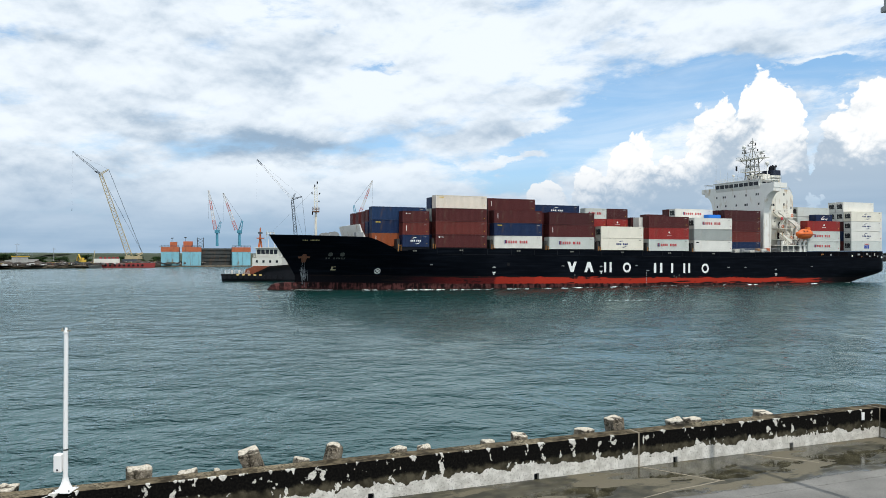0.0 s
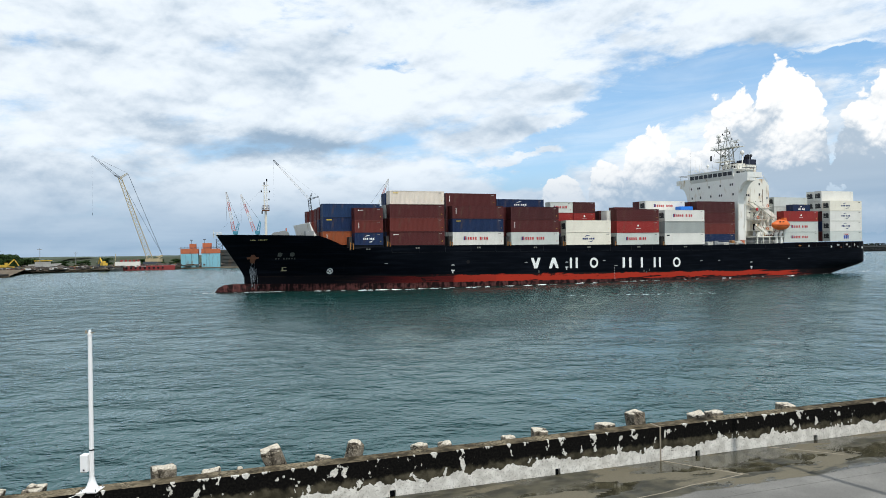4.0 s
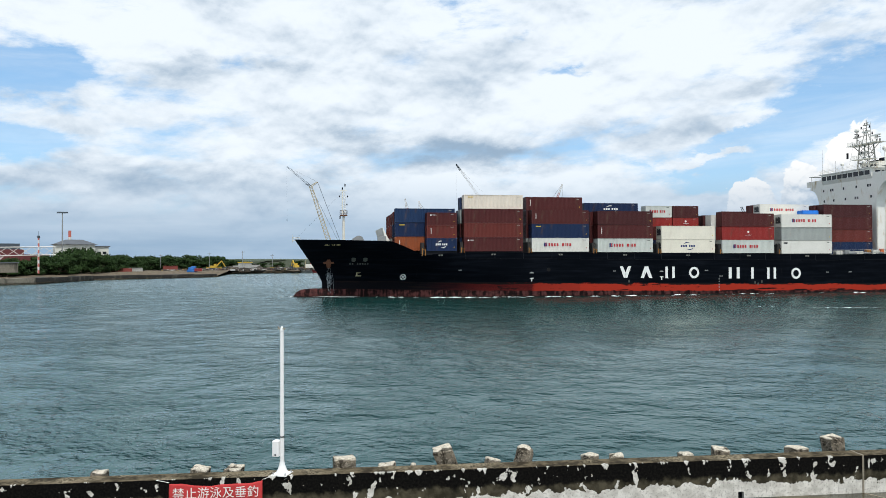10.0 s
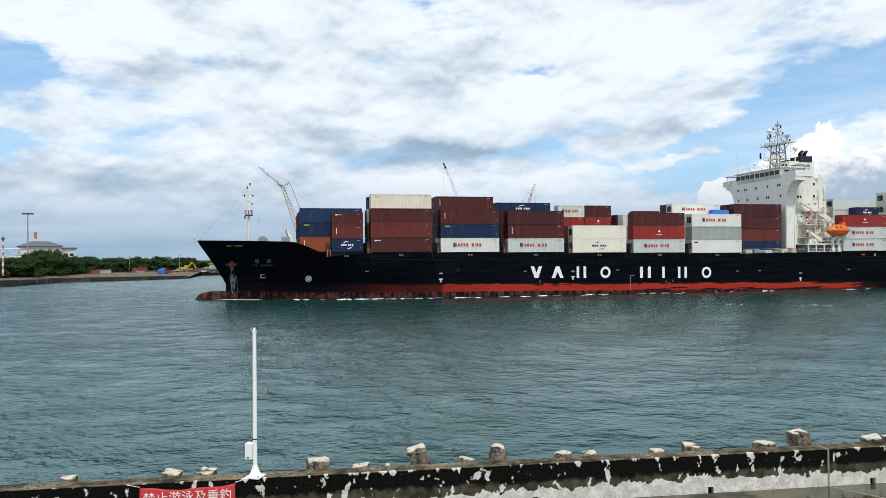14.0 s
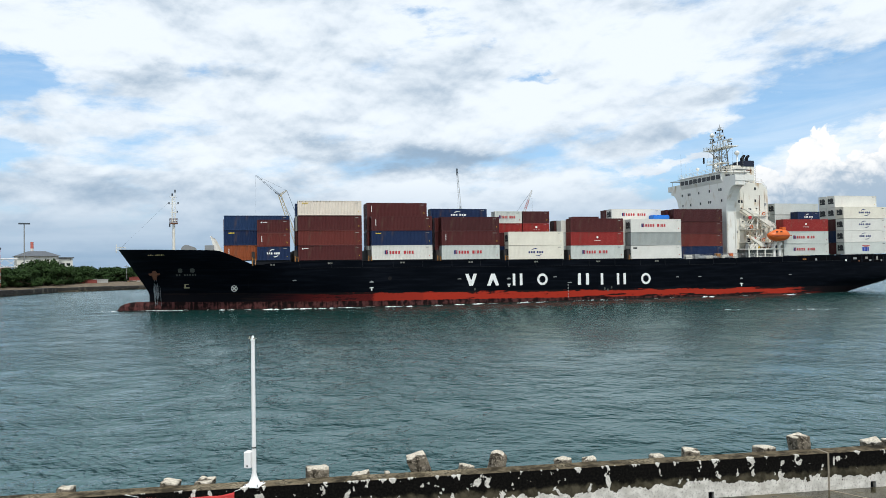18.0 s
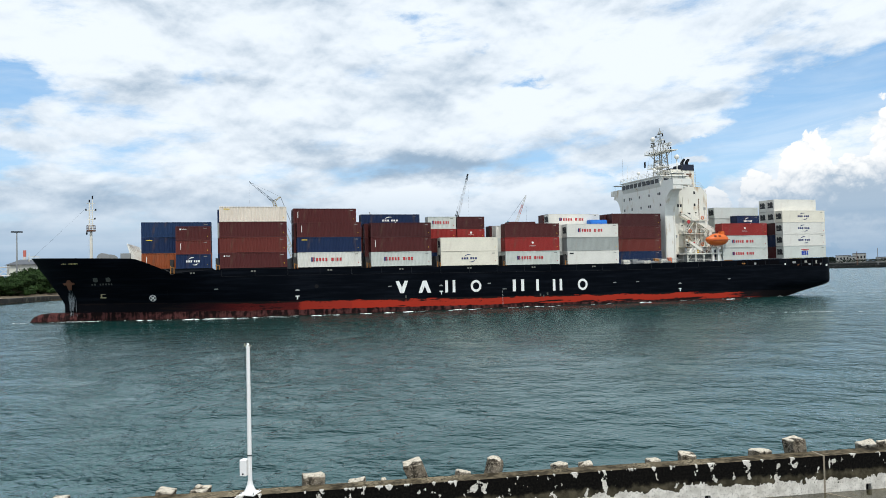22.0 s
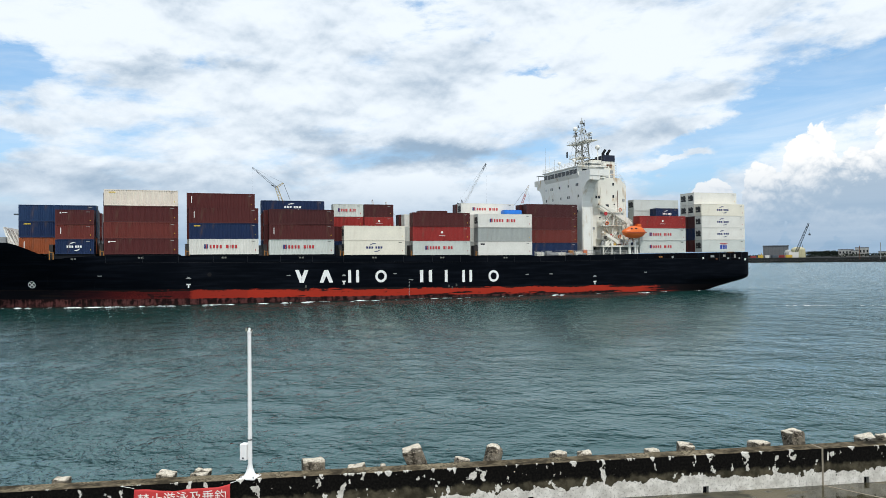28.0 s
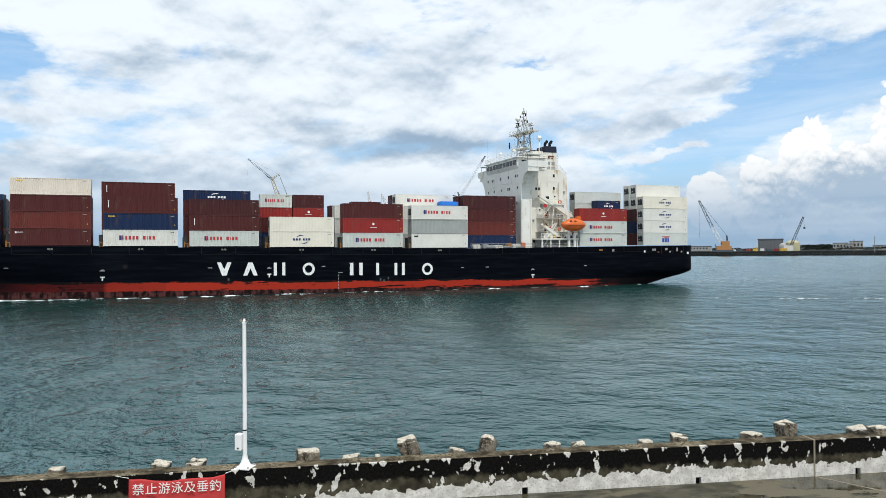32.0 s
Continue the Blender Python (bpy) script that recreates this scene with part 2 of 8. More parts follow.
def paint(name, colour, rough=0.55, metal=0.0, vary=0.12, scale=1.2, stain=None, stain_amount=0.0, bump=0.0, bump_scale=30.0, spec=0.3):
    """A weathered painted or mineral surface: two scales of tone, stains and fine relief."""
    m = bpy.data.materials.new(name)
    nt, N, L = nodes_of(m)
    b = N["Principled BSDF"]
    b.inputs["Roughness"].default_value, b.inputs["Metallic"].default_value = rough, metal
    b.inputs["Specular IOR Level"].default_value = spec
    tc = N.new("ShaderNodeTexCoord")
    big, fine = N.new("ShaderNodeTexNoise"), N.new("ShaderNodeTexNoise")
    big.inputs["Scale"].default_value, fine.inputs["Scale"].default_value = scale, scale * 9
    big.inputs["Detail"].default_value, fine.inputs["Detail"].default_value = 5, 3
    for n in (big, fine):
        L.new(tc.outputs["Object"], n.inputs["Vector"])
    add = N.new("ShaderNodeMath"); add.operation = "ADD"
    L.new(big.outputs["Fac"], add.inputs[0]); L.new(fine.outputs["Fac"], add.inputs[1])
    mr = N.new("ShaderNodeMapRange")
    mr.inputs["From Min"].default_value, mr.inputs["From Max"].default_value = 0.6, 1.4
    mr.inputs["To Min"].default_value, mr.inputs["To Max"].default_value = 1 - vary, 1 + vary
    L.new(add.outputs[0], mr.inputs["Value"])
    hsv = N.new("ShaderNodeHueSaturation")
    hsv.inputs["Color"].default_value = (*colour, 1)
    L.new(mr.outputs[0], hsv.inputs["Value"])
    out = hsv.outputs["Color"]
    if stain:
        sn, ramp, mix = N.new("ShaderNodeTexNoise"), N.new("ShaderNodeValToRGB"), N.new("ShaderNodeMixRGB")
        mp = N.new("ShaderNodeMapping")
        mp.inputs["Scale"].default_value = (1.0, 1.0, 0.28)
        L.new(tc.outputs["Object"], mp.inputs["Vector"]); L.new(mp.outputs[0], sn.inputs["Vector"])
        sn.inputs["Scale"].default_value, sn.inputs["Detail"].default_value = scale * 2.2, 8
        ramp.color_ramp.elements[0].position = 0.62 - 0.2 * stain_amount
        ramp.color_ramp.elements[1].position = 0.78 - 0.12 * stain_amount
        L.new(sn.outputs["Fac"], ramp.inputs["Fac"]); L.new(ramp.outputs["Color"], mix.inputs["Fac"])
        L.new(out, mix.inputs["Color1"]); mix.inputs["Color2"].default_value = (*stain, 1)
        out = mix.outputs["Color"]
    L.new(out, b.inputs["Base Color"])
    if bump:
        bn, bp = N.new("ShaderNodeTexNoise"), N.new("ShaderNodeBump")
        bn.inputs["Scale"].default_value, bn.inputs["Detail"].default_value = bump_scale, 6
        L.new(tc.outputs["Object"], bn.inputs["Vector"]); L.new(bn.outputs["Fac"], bp.inputs["Height"])
        bp.inputs["Strength"].default_value, bp.inputs["Distance"].default_value = bump, 0.05
        L.new(bp.outputs[0], b.inputs["Normal"])
    return m


def water_material():
    """Grey-green harbour water: fine wavelets lying across the view, gathered by the wind into rougher patches, over a dim green body."""
    m = bpy.data.materials.new("harbour_water")
    nt, N, L = nodes_of(m)
    g2 = Graph(nt)
    tc = N.new("ShaderNodeTexCoord")
    def turned(sx, sy, turn):
        mp = N.new("ShaderNodeMapping")
        mp.inputs["Scale"].default_value = (sx, sy, 1.0)
        mp.inputs["Rotation"].default_value = (0, 0, radians(turn))
        L.new(tc.outputs["Object"], mp.inputs["Vector"])
        return mp.outputs[0]
    P, Q, R = turned(0.95, 1.05, 14), turned(1.05, 1.1, -10), turned(1.15, 1.05, 27)
    patch, slick, gust = g2.noise(P, 0.016, 4, 0.55), g2.noise(P, 0.07, 4, 0.55), g2.noise(Q, 0.19, 4, 0.6)
    def ridged(v):      # sharp crests over round troughs
        w = g2.math("SUBTRACT", g2.math("MULTIPLY", v, 2.0), 1.0)
        return g2.math("SUBTRACT", 1.0, g2.math("SQRT", g2.math("ADD", g2.math("MULTIPLY", w, w), 0.004)))
    swell, wave, chop = g2.noise(R, 0.26, 3, 0.55), ridged(g2.noise(P, 0.55, 3, 0.55)), ridged(g2.noise(Q, 1.7, 3, 0.55))
    small, ripple = ridged(g2.noise(R, 4.4, 2, 0.55)), g2.noise(P, 10.0, 2, 0.5)
    # rougher where gusts touch the water; the chop lies down away from the quay
    wind = g2.smooth(g2.math("ADD", g2.math("MULTIPLY", gust, 0.6), g2.math("MULTIPLY", slick, 0.4)), 0.38, 0.62, 0.50, 1.5)
    sp = N.new("ShaderNodeSeparateXYZ")
    L.new(tc.outputs["Object"], sp.inputs[0])
    calm = g2.smooth(g2.math("ADD", sp.outputs[1], g2.math("MULTIPLY", g2.math("ABSOLUTE", sp.outputs[0]), 0.3)), 45.0, 125.0, 1.0, 0.72)
    wind = g2.math("MULTIPLY", wind, calm)
    last = None
    for n, st, di in ((swell, 0.8, 0.55), (wave, 1.0, 0.30), (chop, 1.0, 0.135), (small, 1.0, 0.058), (ripple, 1.0, 0.016)):
        bp = N.new("ShaderNodeBump")
        bp.inputs["Strength"].default_value, bp.inputs["Distance"].default_value = st, di
        L.new(n if n is swell else g2.math("MULTIPLY", n, wind), bp.inputs["Height"])
        if last:
            L.new(last.outputs[0], bp.inputs["Normal"])
        last = bp
    # the waves run in towards the quay: steep fronts, long low backs
    fall = N.new("ShaderNodeSeparateXYZ")
    L.new(last.outputs[0], fall.inputs[0])
    leaning = g2.vec(g2.math("MULTIPLY", fall.outputs[0], 0.6), g2.math("SUBTRACT", g2.math("MINIMUM", fall.outputs[1], g2.math("MULTIPLY", fall.outputs[1], 0.08)), g2.math("MULTIPLY", calm, 0.06)), fall.outputs[2])
    face = N.new("ShaderNodeVectorMath"); face.operation = "NORMALIZE"
    L.new(leaning, face.inputs[0])
    # body painted darker from the quay outwards, standing in for the ship's dark reflection
    near_body = g2.mix(g2.smooth(g2.math("ADD", patch, g2.math("MULTIPLY", slick, 0.5)), 0.55, 0.95), (0.030, 0.074, 0.075), (0.052, 0.104, 0.107))
    body = g2.mix(g2.smooth(g2.math("ADD", sp.outputs[1], g2.math("MULTIPLY", g2.math("SUBTRACT", slick, 0.5), 60.0)), 25.0, 85.0), near_body, (0.004, 0.032, 0.028))
    # quay-facing slopes get darker colour here and less gloss below: painted wave shading
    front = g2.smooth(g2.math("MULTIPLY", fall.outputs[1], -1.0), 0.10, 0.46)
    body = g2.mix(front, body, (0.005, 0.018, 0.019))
    turbid, gloss, fres, both = N.new("ShaderNodeBsdfDiffuse"), N.new("ShaderNodeBsdfGlossy"), N.new("ShaderNodeFresnel"), N.new("ShaderNodeMixShader")
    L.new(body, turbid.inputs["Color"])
    gloss.inputs["Color"].default_value = (0.87, 0.96, 0.985, 1)
    L.new(g2.smooth(sp.outputs[1], 50.0, 120.0, 0.11, 0.15), gloss.inputs["Roughness"])
    fres.inputs["IOR"].default_value = 1.35
    for s in (gloss, fres):
        L.new(face.outputs[0], s.inputs["Normal"])
    # the ship's dark reflection put in by weakening the gloss here; stronger far beyond
    gloss_by_place = g2.math("MULTIPLY", g2.smooth(sp.outputs[1], 62.0, 104.0, 1.0, 0.80), g2.smooth(sp.outputs[1], 125.0, 210.0, 1.0, 1.25))
    L.new(g2.math("MULTIPLY", g2.math("MULTIPLY", fres.outputs[0], gloss_by_place), g2.math("SUBTRACT", 1.0, g2.math("MULTIPLY", front, 0.62))), both.inputs[0]); L.new(turbid.outputs[0], both.inputs[1]); L.new(gloss.outputs[0], both.inputs[2])
    L.new(both.outputs[0], N["Material Output"].inputs["Surface"])
    N.remove(N["Principled BSDF"])
    return m


M_WATER = water_material()
M_WHITE = paint("ship_white", (0.72, 0.71, 0.66), 0.5, vary=0.06, scale=0.4, stain=(0.45, 0.34, 0.2), stain_amount=0.15)
M_CONC = paint("old_concrete", (0.16, 0.15, 0.12), 0.85, vary=0.3, scale=1.0, bump=0.5)
M_POLE = paint("pole_white", (0.8, 0.8, 0.79), 0.4, vary=0.03, scale=2)


def land_material():
    """Bare brown yard by the water, dark scrub on the plain behind it."""
    m = bpy.data.materials.new("land_soil")
    nt, N, L = nodes_of(m)
    g2 = Graph(nt)
    tc, sp = N.new("ShaderNodeTexCoord"), N.new("ShaderNodeSeparateXYZ")
    P = tc.outputs["Object"]
    L.new(P, sp.inputs[0])
    big, fine = g2.noise(P, 0.03, 5, 0.6), g2.noise(P, 0.6, 5, 0.6)
    soil = g2.mix(g2.smooth(fine, 0.35, 0.65), (0.085, 0.068, 0.048), (0.185, 0.150, 0.108))
    scrub = g2.mix(g2.smooth(big, 0.4, 0.6), (0.030, 0.042, 0.022), (0.060, 0.066, 0.040))
    out = g2.smooth(g2.math("ADD", sp.outputs[1], g2.math("MULTIPLY", g2.math("SUBTRACT", big, 0.5), 140.0)), 400.0, 470.0)
    L.new(g2.mix(out, soil, scrub), N["Principled BSDF"].inputs["Base Color"])
    N["Principled BSDF"].inputs["Roughness"].default_value, N["Principled BSDF"].inputs["Specular IOR Level"].default_value = 0.95, 0.1
    return m


M_LAND = land_material()
M_DECK = paint("deck_green_grey", (0.06, 0.055, 0.05), 0.8, vary=0.3, scale=0.6)
M_BLACK = paint("black_steel", (0.010, 0.011, 0.014), 0.6, vary=0.3, scale=0.8, spec=0.1)
M_CREAM = paint("ship_cream", (0.70, 0.675, 0.595), 0.5, vary=0.05, scale=0.4, stain=(0.40, 0.26, 0.13), stain_amount=0.28)
M_LETTER = paint("letter_white", (0.74, 0.75, 0.73), 0.5, vary=0.06, scale=1.2, stain=(0.35, 0.33, 0.3), stain_amount=0.1)
M_GLASS = paint("dark_window", (0.015, 0.018, 0.022), 0.15, vary=0.1, scale=1)
M_YELLOW = paint("safety_yellow", (0.55, 0.36, 0.05), 0.5, vary=0.15, scale=1)
M_ORANGE = paint("lifeboat_orange", (0.62, 0.13, 0.025), 0.4, vary=0.08, scale=0.8)
M_RUST = paint("rust", (0.13, 0.055, 0.03), 0.9, vary=0.4, scale=1.5)
M_STEEL = paint("grey_steel", (0.25, 0.26, 0.26), 0.5, vary=0.1, scale=1)
M_FOAM = paint("white_foam", (0.82, 0.85, 0.85), 0.9, vary=0.05, scale=1.5, bump=1.0, bump_scale=4)

M_INK = {"red": paint("ink_red", (0.42, 0.035, 0.04), 0.5), "navy": paint("ink_navy", (0.02, 0.03, 0.12), 0.5), "white": paint("ink_white", (0.75, 0.75, 0.72), 0.5),
         "blue": paint("ink_blue", (0.02, 0.05, 0.30), 0.5), "yellow": paint("ink_yellow", (0.65, 0.45, 0.05), 0.5), "faint": paint("ink_faint", (0.36, 0.34, 0.32), 0.5), "black": paint("ink_black", (0.02, 0.02, 0.022), 0.6)}
# ---------------------------------------------------------------- mesh tools
def box(bm, x0, x1, y0, y1, z0, z1, m=None):
    """A box between two corners, turned by m."""
    v = [bm.verts.new(Vector((x, y, z)) if m is None else m @ Vector((x, y, z))) for x in (x0, x1) for y in (y0, y1) for z in (z0, z1)]
    for q in ((0, 1, 3, 2), (4, 6, 7, 5), (0, 4, 5, 1), (2, 3, 7, 6), (0, 2, 6, 4), (1, 5, 7, 3)):
        bm.faces.new([v[i] for i in q])
    return v


def tube(bm, a, b, r0, r1=None, n=8, cap=True):
    """A round bar from a to b, tapering from r0 to r1."""
    a, b = Vector(a), Vector(b)
    r1 = r0 if r1 is None else r1
    q = (b - a).to_track_quat("Z", "Y").to_matrix()
    rings = []
    for p, r in ((a, r0), (b, r1)):
        rings.append([bm.verts.new(p + q @ Vector((r * math.cos(k * 2 * math.pi / n), r * math.sin(k * 2 * math.pi / n), 0))) for k in range(n)])
    for k in range(n):
        bm.faces.new((rings[0][k], rings[0][(k + 1) % n], rings[1][(k + 1) % n], rings[1][k]))
    if cap:
        bm.faces.new(rings[0][::-1]); bm.faces.new(rings[1])


def prism(bm, pts, axis, lo, hi):
    """An outline of (u, v) pushed along axis ('x', 'y' or 'z') from lo to hi."""
    def place(u, v, w):
        return {"x": (w, u, v), "y": (u, w, v), "z": (u, v, w)}[axis]
    r0 = [bm.verts.new(place(u, v, lo)) for u, v in pts]
    r1 = [bm.verts.new(place(u, v, hi)) for u, v in pts]
    n = len(pts)
    for k in range(n):
        bm.faces.new((r0[k], r0[(k + 1) % n], r1[(k + 1) % n], r1[k]))
    bm.faces.new(r0[::-1]); bm.faces.new(r1)


def mesh_of(name, bm, *mats, smooth=False):
    bmesh.ops.recalc_face_normals(bm, faces=bm.faces)
    me = bpy.data.meshes.new(name)
    bm.to_mesh(me)
    bm.free()
    for m in mats:
        me.materials.append(m)
    if smooth:
        me.polygons.foreach_set("use_smooth", [True] * len(me.polygons))
    return me


def part(name, bm, material, parent=None, label="", smooth=False):
    ob = new(name, mesh_of(name, bm, material, smooth=smooth))
    if parent:
        ob.parent = parent
    return tagged(ob, label)


def thing(name, label, category, group="", m=None, kind=""):
    """An empty at a thing's base, to which its parts belong."""
    ob = new(name)
    if m is not None:
        ob.matrix_basis = m
    return tagged(ob, label, category, group, kind)
# ---------------------------------------------------------------- water and quay
def make_water():
    bm = bmesh.new()
    v = [bm.verts.new(p) for p in ((-4500, -60, 0), (4500, -60, 0), (4500, 4500, 0), (-4500, 4500, 0))]
    bm.faces.new(v)
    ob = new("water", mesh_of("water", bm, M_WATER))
    tagged(ob, "grey-green rippled harbour water", "water", kind="structure")


make_water()
# ---------------------------------------------------------------- quay in front of the camera
def wall_material():
    """Peeling white paint low on the face, black mould above, bare brown concrete between, chips near the top."""
    m = bpy.data.materials.new("mouldy_wall")
    nt, N, L = nodes_of(m)
    g2 = Graph(nt)
    b = N["Principled BSDF"]
    b.inputs["Roughness"].default_value = 0.9
    b.inputs["Specular IOR Level"].default_value = 0.06
    tc, sp = N.new("ShaderNodeTexCoord"), N.new("ShaderNodeSeparateXYZ")
    L.new(tc.outputs["Object"], sp.inputs[0])
    X, Y, Z = sp.outputs
    P = tc.outputs["Object"]
    big, mid, fine = g2.noise(P, 0.9, 4), g2.noise(P, 4.2, 6, 0.6), g2.noise(P, 22, 5)
    lobes = g2.noise(g2.vec(X, 3.0, g2.math("MULTIPLY", Z, 0.8)), 5.5, 3, 0.5)
    cell = N.new("ShaderNodeTexVoronoi"); cell.feature = "SMOOTH_F1"
    L.new(g2.vec(X, 0.0, g2.math("MULTIPLY", Z, 0.9)), cell.inputs["Vector"]); cell.inputs["Scale"].default_value = 4.3
    bare = g2.mix(g2.smooth(mid, 0.35, 0.65), (0.030, 0.027, 0.018), (0.085, 0.074, 0.050))
    mould = g2.mix(g2.smooth(fine, 0.35, 0.8), (0.0025, 0.0025, 0.0025), (0.012, 0.011, 0.009))
    # black band over the upper half, its lower edge running down in lobes
    band = g2.smooth(g2.math("ADD", Z, g2.math("MULTIPLY", g2.math("SUBTRACT", lobes, 0.5), 0.30)), 0.42, 0.54)
    col = g2.mix(band, bare, mould)
    # white paint: ragged upper edge that rises along the wall
    edge = g2.math("ADD", g2.math("MULTIPLY", g2.math("SUBTRACT", big, 0.5), 0.30), g2.math("MULTIPLY", g2.math("SUBTRACT", lobes, 0.5), 0.40))
    edge = g2.math("ADD", edge, g2.math("MULTIPLY", g2.math("SUBTRACT", mid, 0.5), 0.10))
    white_low = g2.smooth(g2.math("SUBTRACT", g2.math("ADD", g2.smooth(X, -16.0, -4.0, 0.20, 0.35), edge), Z), 0.0, 0.010)
    # islands of paint left on the mould, and tongues of it hanging from the top edge
    scrap = g2.noise(g2.vec(X, 0.0, g2.math("MULTIPLY", Z, 0.75)), 4.8, 5, 0.55)
    few = g2.smooth(g2.noise(g2.vec(X, 5.0, 0.0), 0.8, 3), 0.40, 0.56, 0.10, 0.0)
    chips = g2.smooth(g2.math("SUBTRACT", scrap, few), 0.575, 0.590)
    chips = g2.math("MULTIPLY", chips, g2.smooth(Y, 0.1, 0.02))
    tongue = g2.math("ADD", g2.noise(g2.vec(X, 1.0, 0.0), 4.5, 4, 0.55), g2.math("MULTIPLY", g2.math("SUBTRACT", Z, 0.83), 1.1))
    tongue = g2.math("SUBTRACT", tongue, g2.math("MULTIPLY", g2.smooth(Y, 0.0, 0.20), 0.30))
    top_chip = g2.smooth(g2.math("ADD", tongue, g2.math("MULTIPLY", g2.math("SUBTRACT", mid, 0.5), 0.25)), 0.60, 0.62)
    white = g2.math("MAXIMUM", g2.math("MAXIMUM", white_low, chips), g2.math("MULTIPLY", top_chip, g2.smooth(Z, 0.60, 0.66)))
    pale = g2.mix(g2.smooth(mid, 0.3, 0.7), (0.46, 0.44, 0.395), (0.72, 0.70, 0.645))
    pale = g2.mix(g2.math("MULTIPLY", g2.smooth(fine, 0.52, 0.66), 0.6), pale, (0.24, 0.23, 0.20))
    # the flat top: brown worn concrete
    top = g2.smooth(Z, 0.844, 0.849)
    cap = g2.mix(g2.smooth(mid, 0.4, 0.65), (0.030, 0.024, 0.015), (0.13, 0.105, 0.068))
    cap = g2.mix(g2.math("MULTIPLY", g2.smooth(big, 0.48, 0.66), g2.smooth(fine, 0.4, 0.6)), cap, (0.26, 0.22, 0.15))
    col = g2.mix(top, col, cap)
    col = g2.mix(white, col, pale)
    L.new(col, b.inputs["Base Color"])
    bp = N.new("ShaderNodeBump"); bp.inputs["Strength"].default_value, bp.inputs["Distance"].default_value = 0.6, 0.012
    L.new(g2.math("ADD", g2.math("MULTIPLY", white, 0.5), g2.math("ADD", mid, fine)), bp.inputs["Height"]); L.new(bp.outputs[0], b.inputs["Normal"])
    return m


def pavement_material():
    """Wet patched concrete: olive damp strip along the wall, puddles, pale dry laitance."""
    m = bpy.data.materials.new("wet_pavement")
    nt, N, L = nodes_of(m)
    g2 = Graph(nt)
    b = N["Principled BSDF"]
    tc, sp = N.new("ShaderNodeTexCoord"), N.new("ShaderNodeSeparateXYZ")
    L.new(tc.outputs["Object"], sp.inputs[0])
    X, Y, Z = sp.outputs
    P = tc.outputs["Object"]
    big, mid, fine = g2.noise(P, 0.5, 4), g2.noise(P, 2.6, 6), g2.noise(P, 30, 4)
    damp = g2.mix(g2.smooth(mid, 0.35, 0.65), (0.026, 0.024, 0.014), (0.070, 0.063, 0.038))
    road = g2.mix(g2.smooth(big, 0.35, 0.65), (0.135, 0.130, 0.118), (0.205, 0.198, 0.180))
    line = g2.math("ADD", Y, g2.math("ADD", g2.math("MULTIPLY", g2.math("SUBTRACT", mid, 0.5), 0.22), g2.math("MULTIPLY", g2.math("SUBTRACT", big, 0.5), 0.5)))
    strip = g2.smooth(line, -2.22, -2.13)
    col = g2.mix(strip, road, damp)
    dry = g2.smooth(g2.noise(g2.vec(g2.math("MULTIPLY", X, 0.5), g2.math("MULTIPLY", Y, 1.4), 2.0), 0.9, 6, 0.6), 0.53, 0.57)
    col = g2.mix(g2.math("MULTIPLY", dry, strip), col, (0.125, 0.108, 0.070))
    col = g2.mix(g2.math("MULTIPLY", g2.smooth(fine, 0.45, 0.7), 0.35), col, (0.03, 0.027, 0.02))
    L.new(col, b.inputs["Base Color"])
    wet = g2.math("MULTIPLY", g2.smooth(g2.noise(g2.vec(g2.math("MULTIPLY", X, 0.35), Y, 0.0), 0.9, 3), 0.40, 0.52), g2.math("MULTIPLY", strip, g2.math("SUBTRACT", 1.0, dry)))
    L.new(g2.mix(wet, (0.8, 0.8, 0.8), (0.10, 0.10, 0.10)), b.inputs["Roughness"])
    bp = N.new("ShaderNodeBump"); bp.inputs["Strength"].default_value, bp.inputs["Distance"].default_value = 0.25, 0.01
    L.new(g2.math("MULTIPLY", g2.math("SUBTRACT", 1.0, wet), fine), bp.inputs["Height"]); L.new(bp.outputs[0], b.inputs["Normal"])
    return m


M_WALL, M_PAVE = wall_material(), pavement_material()
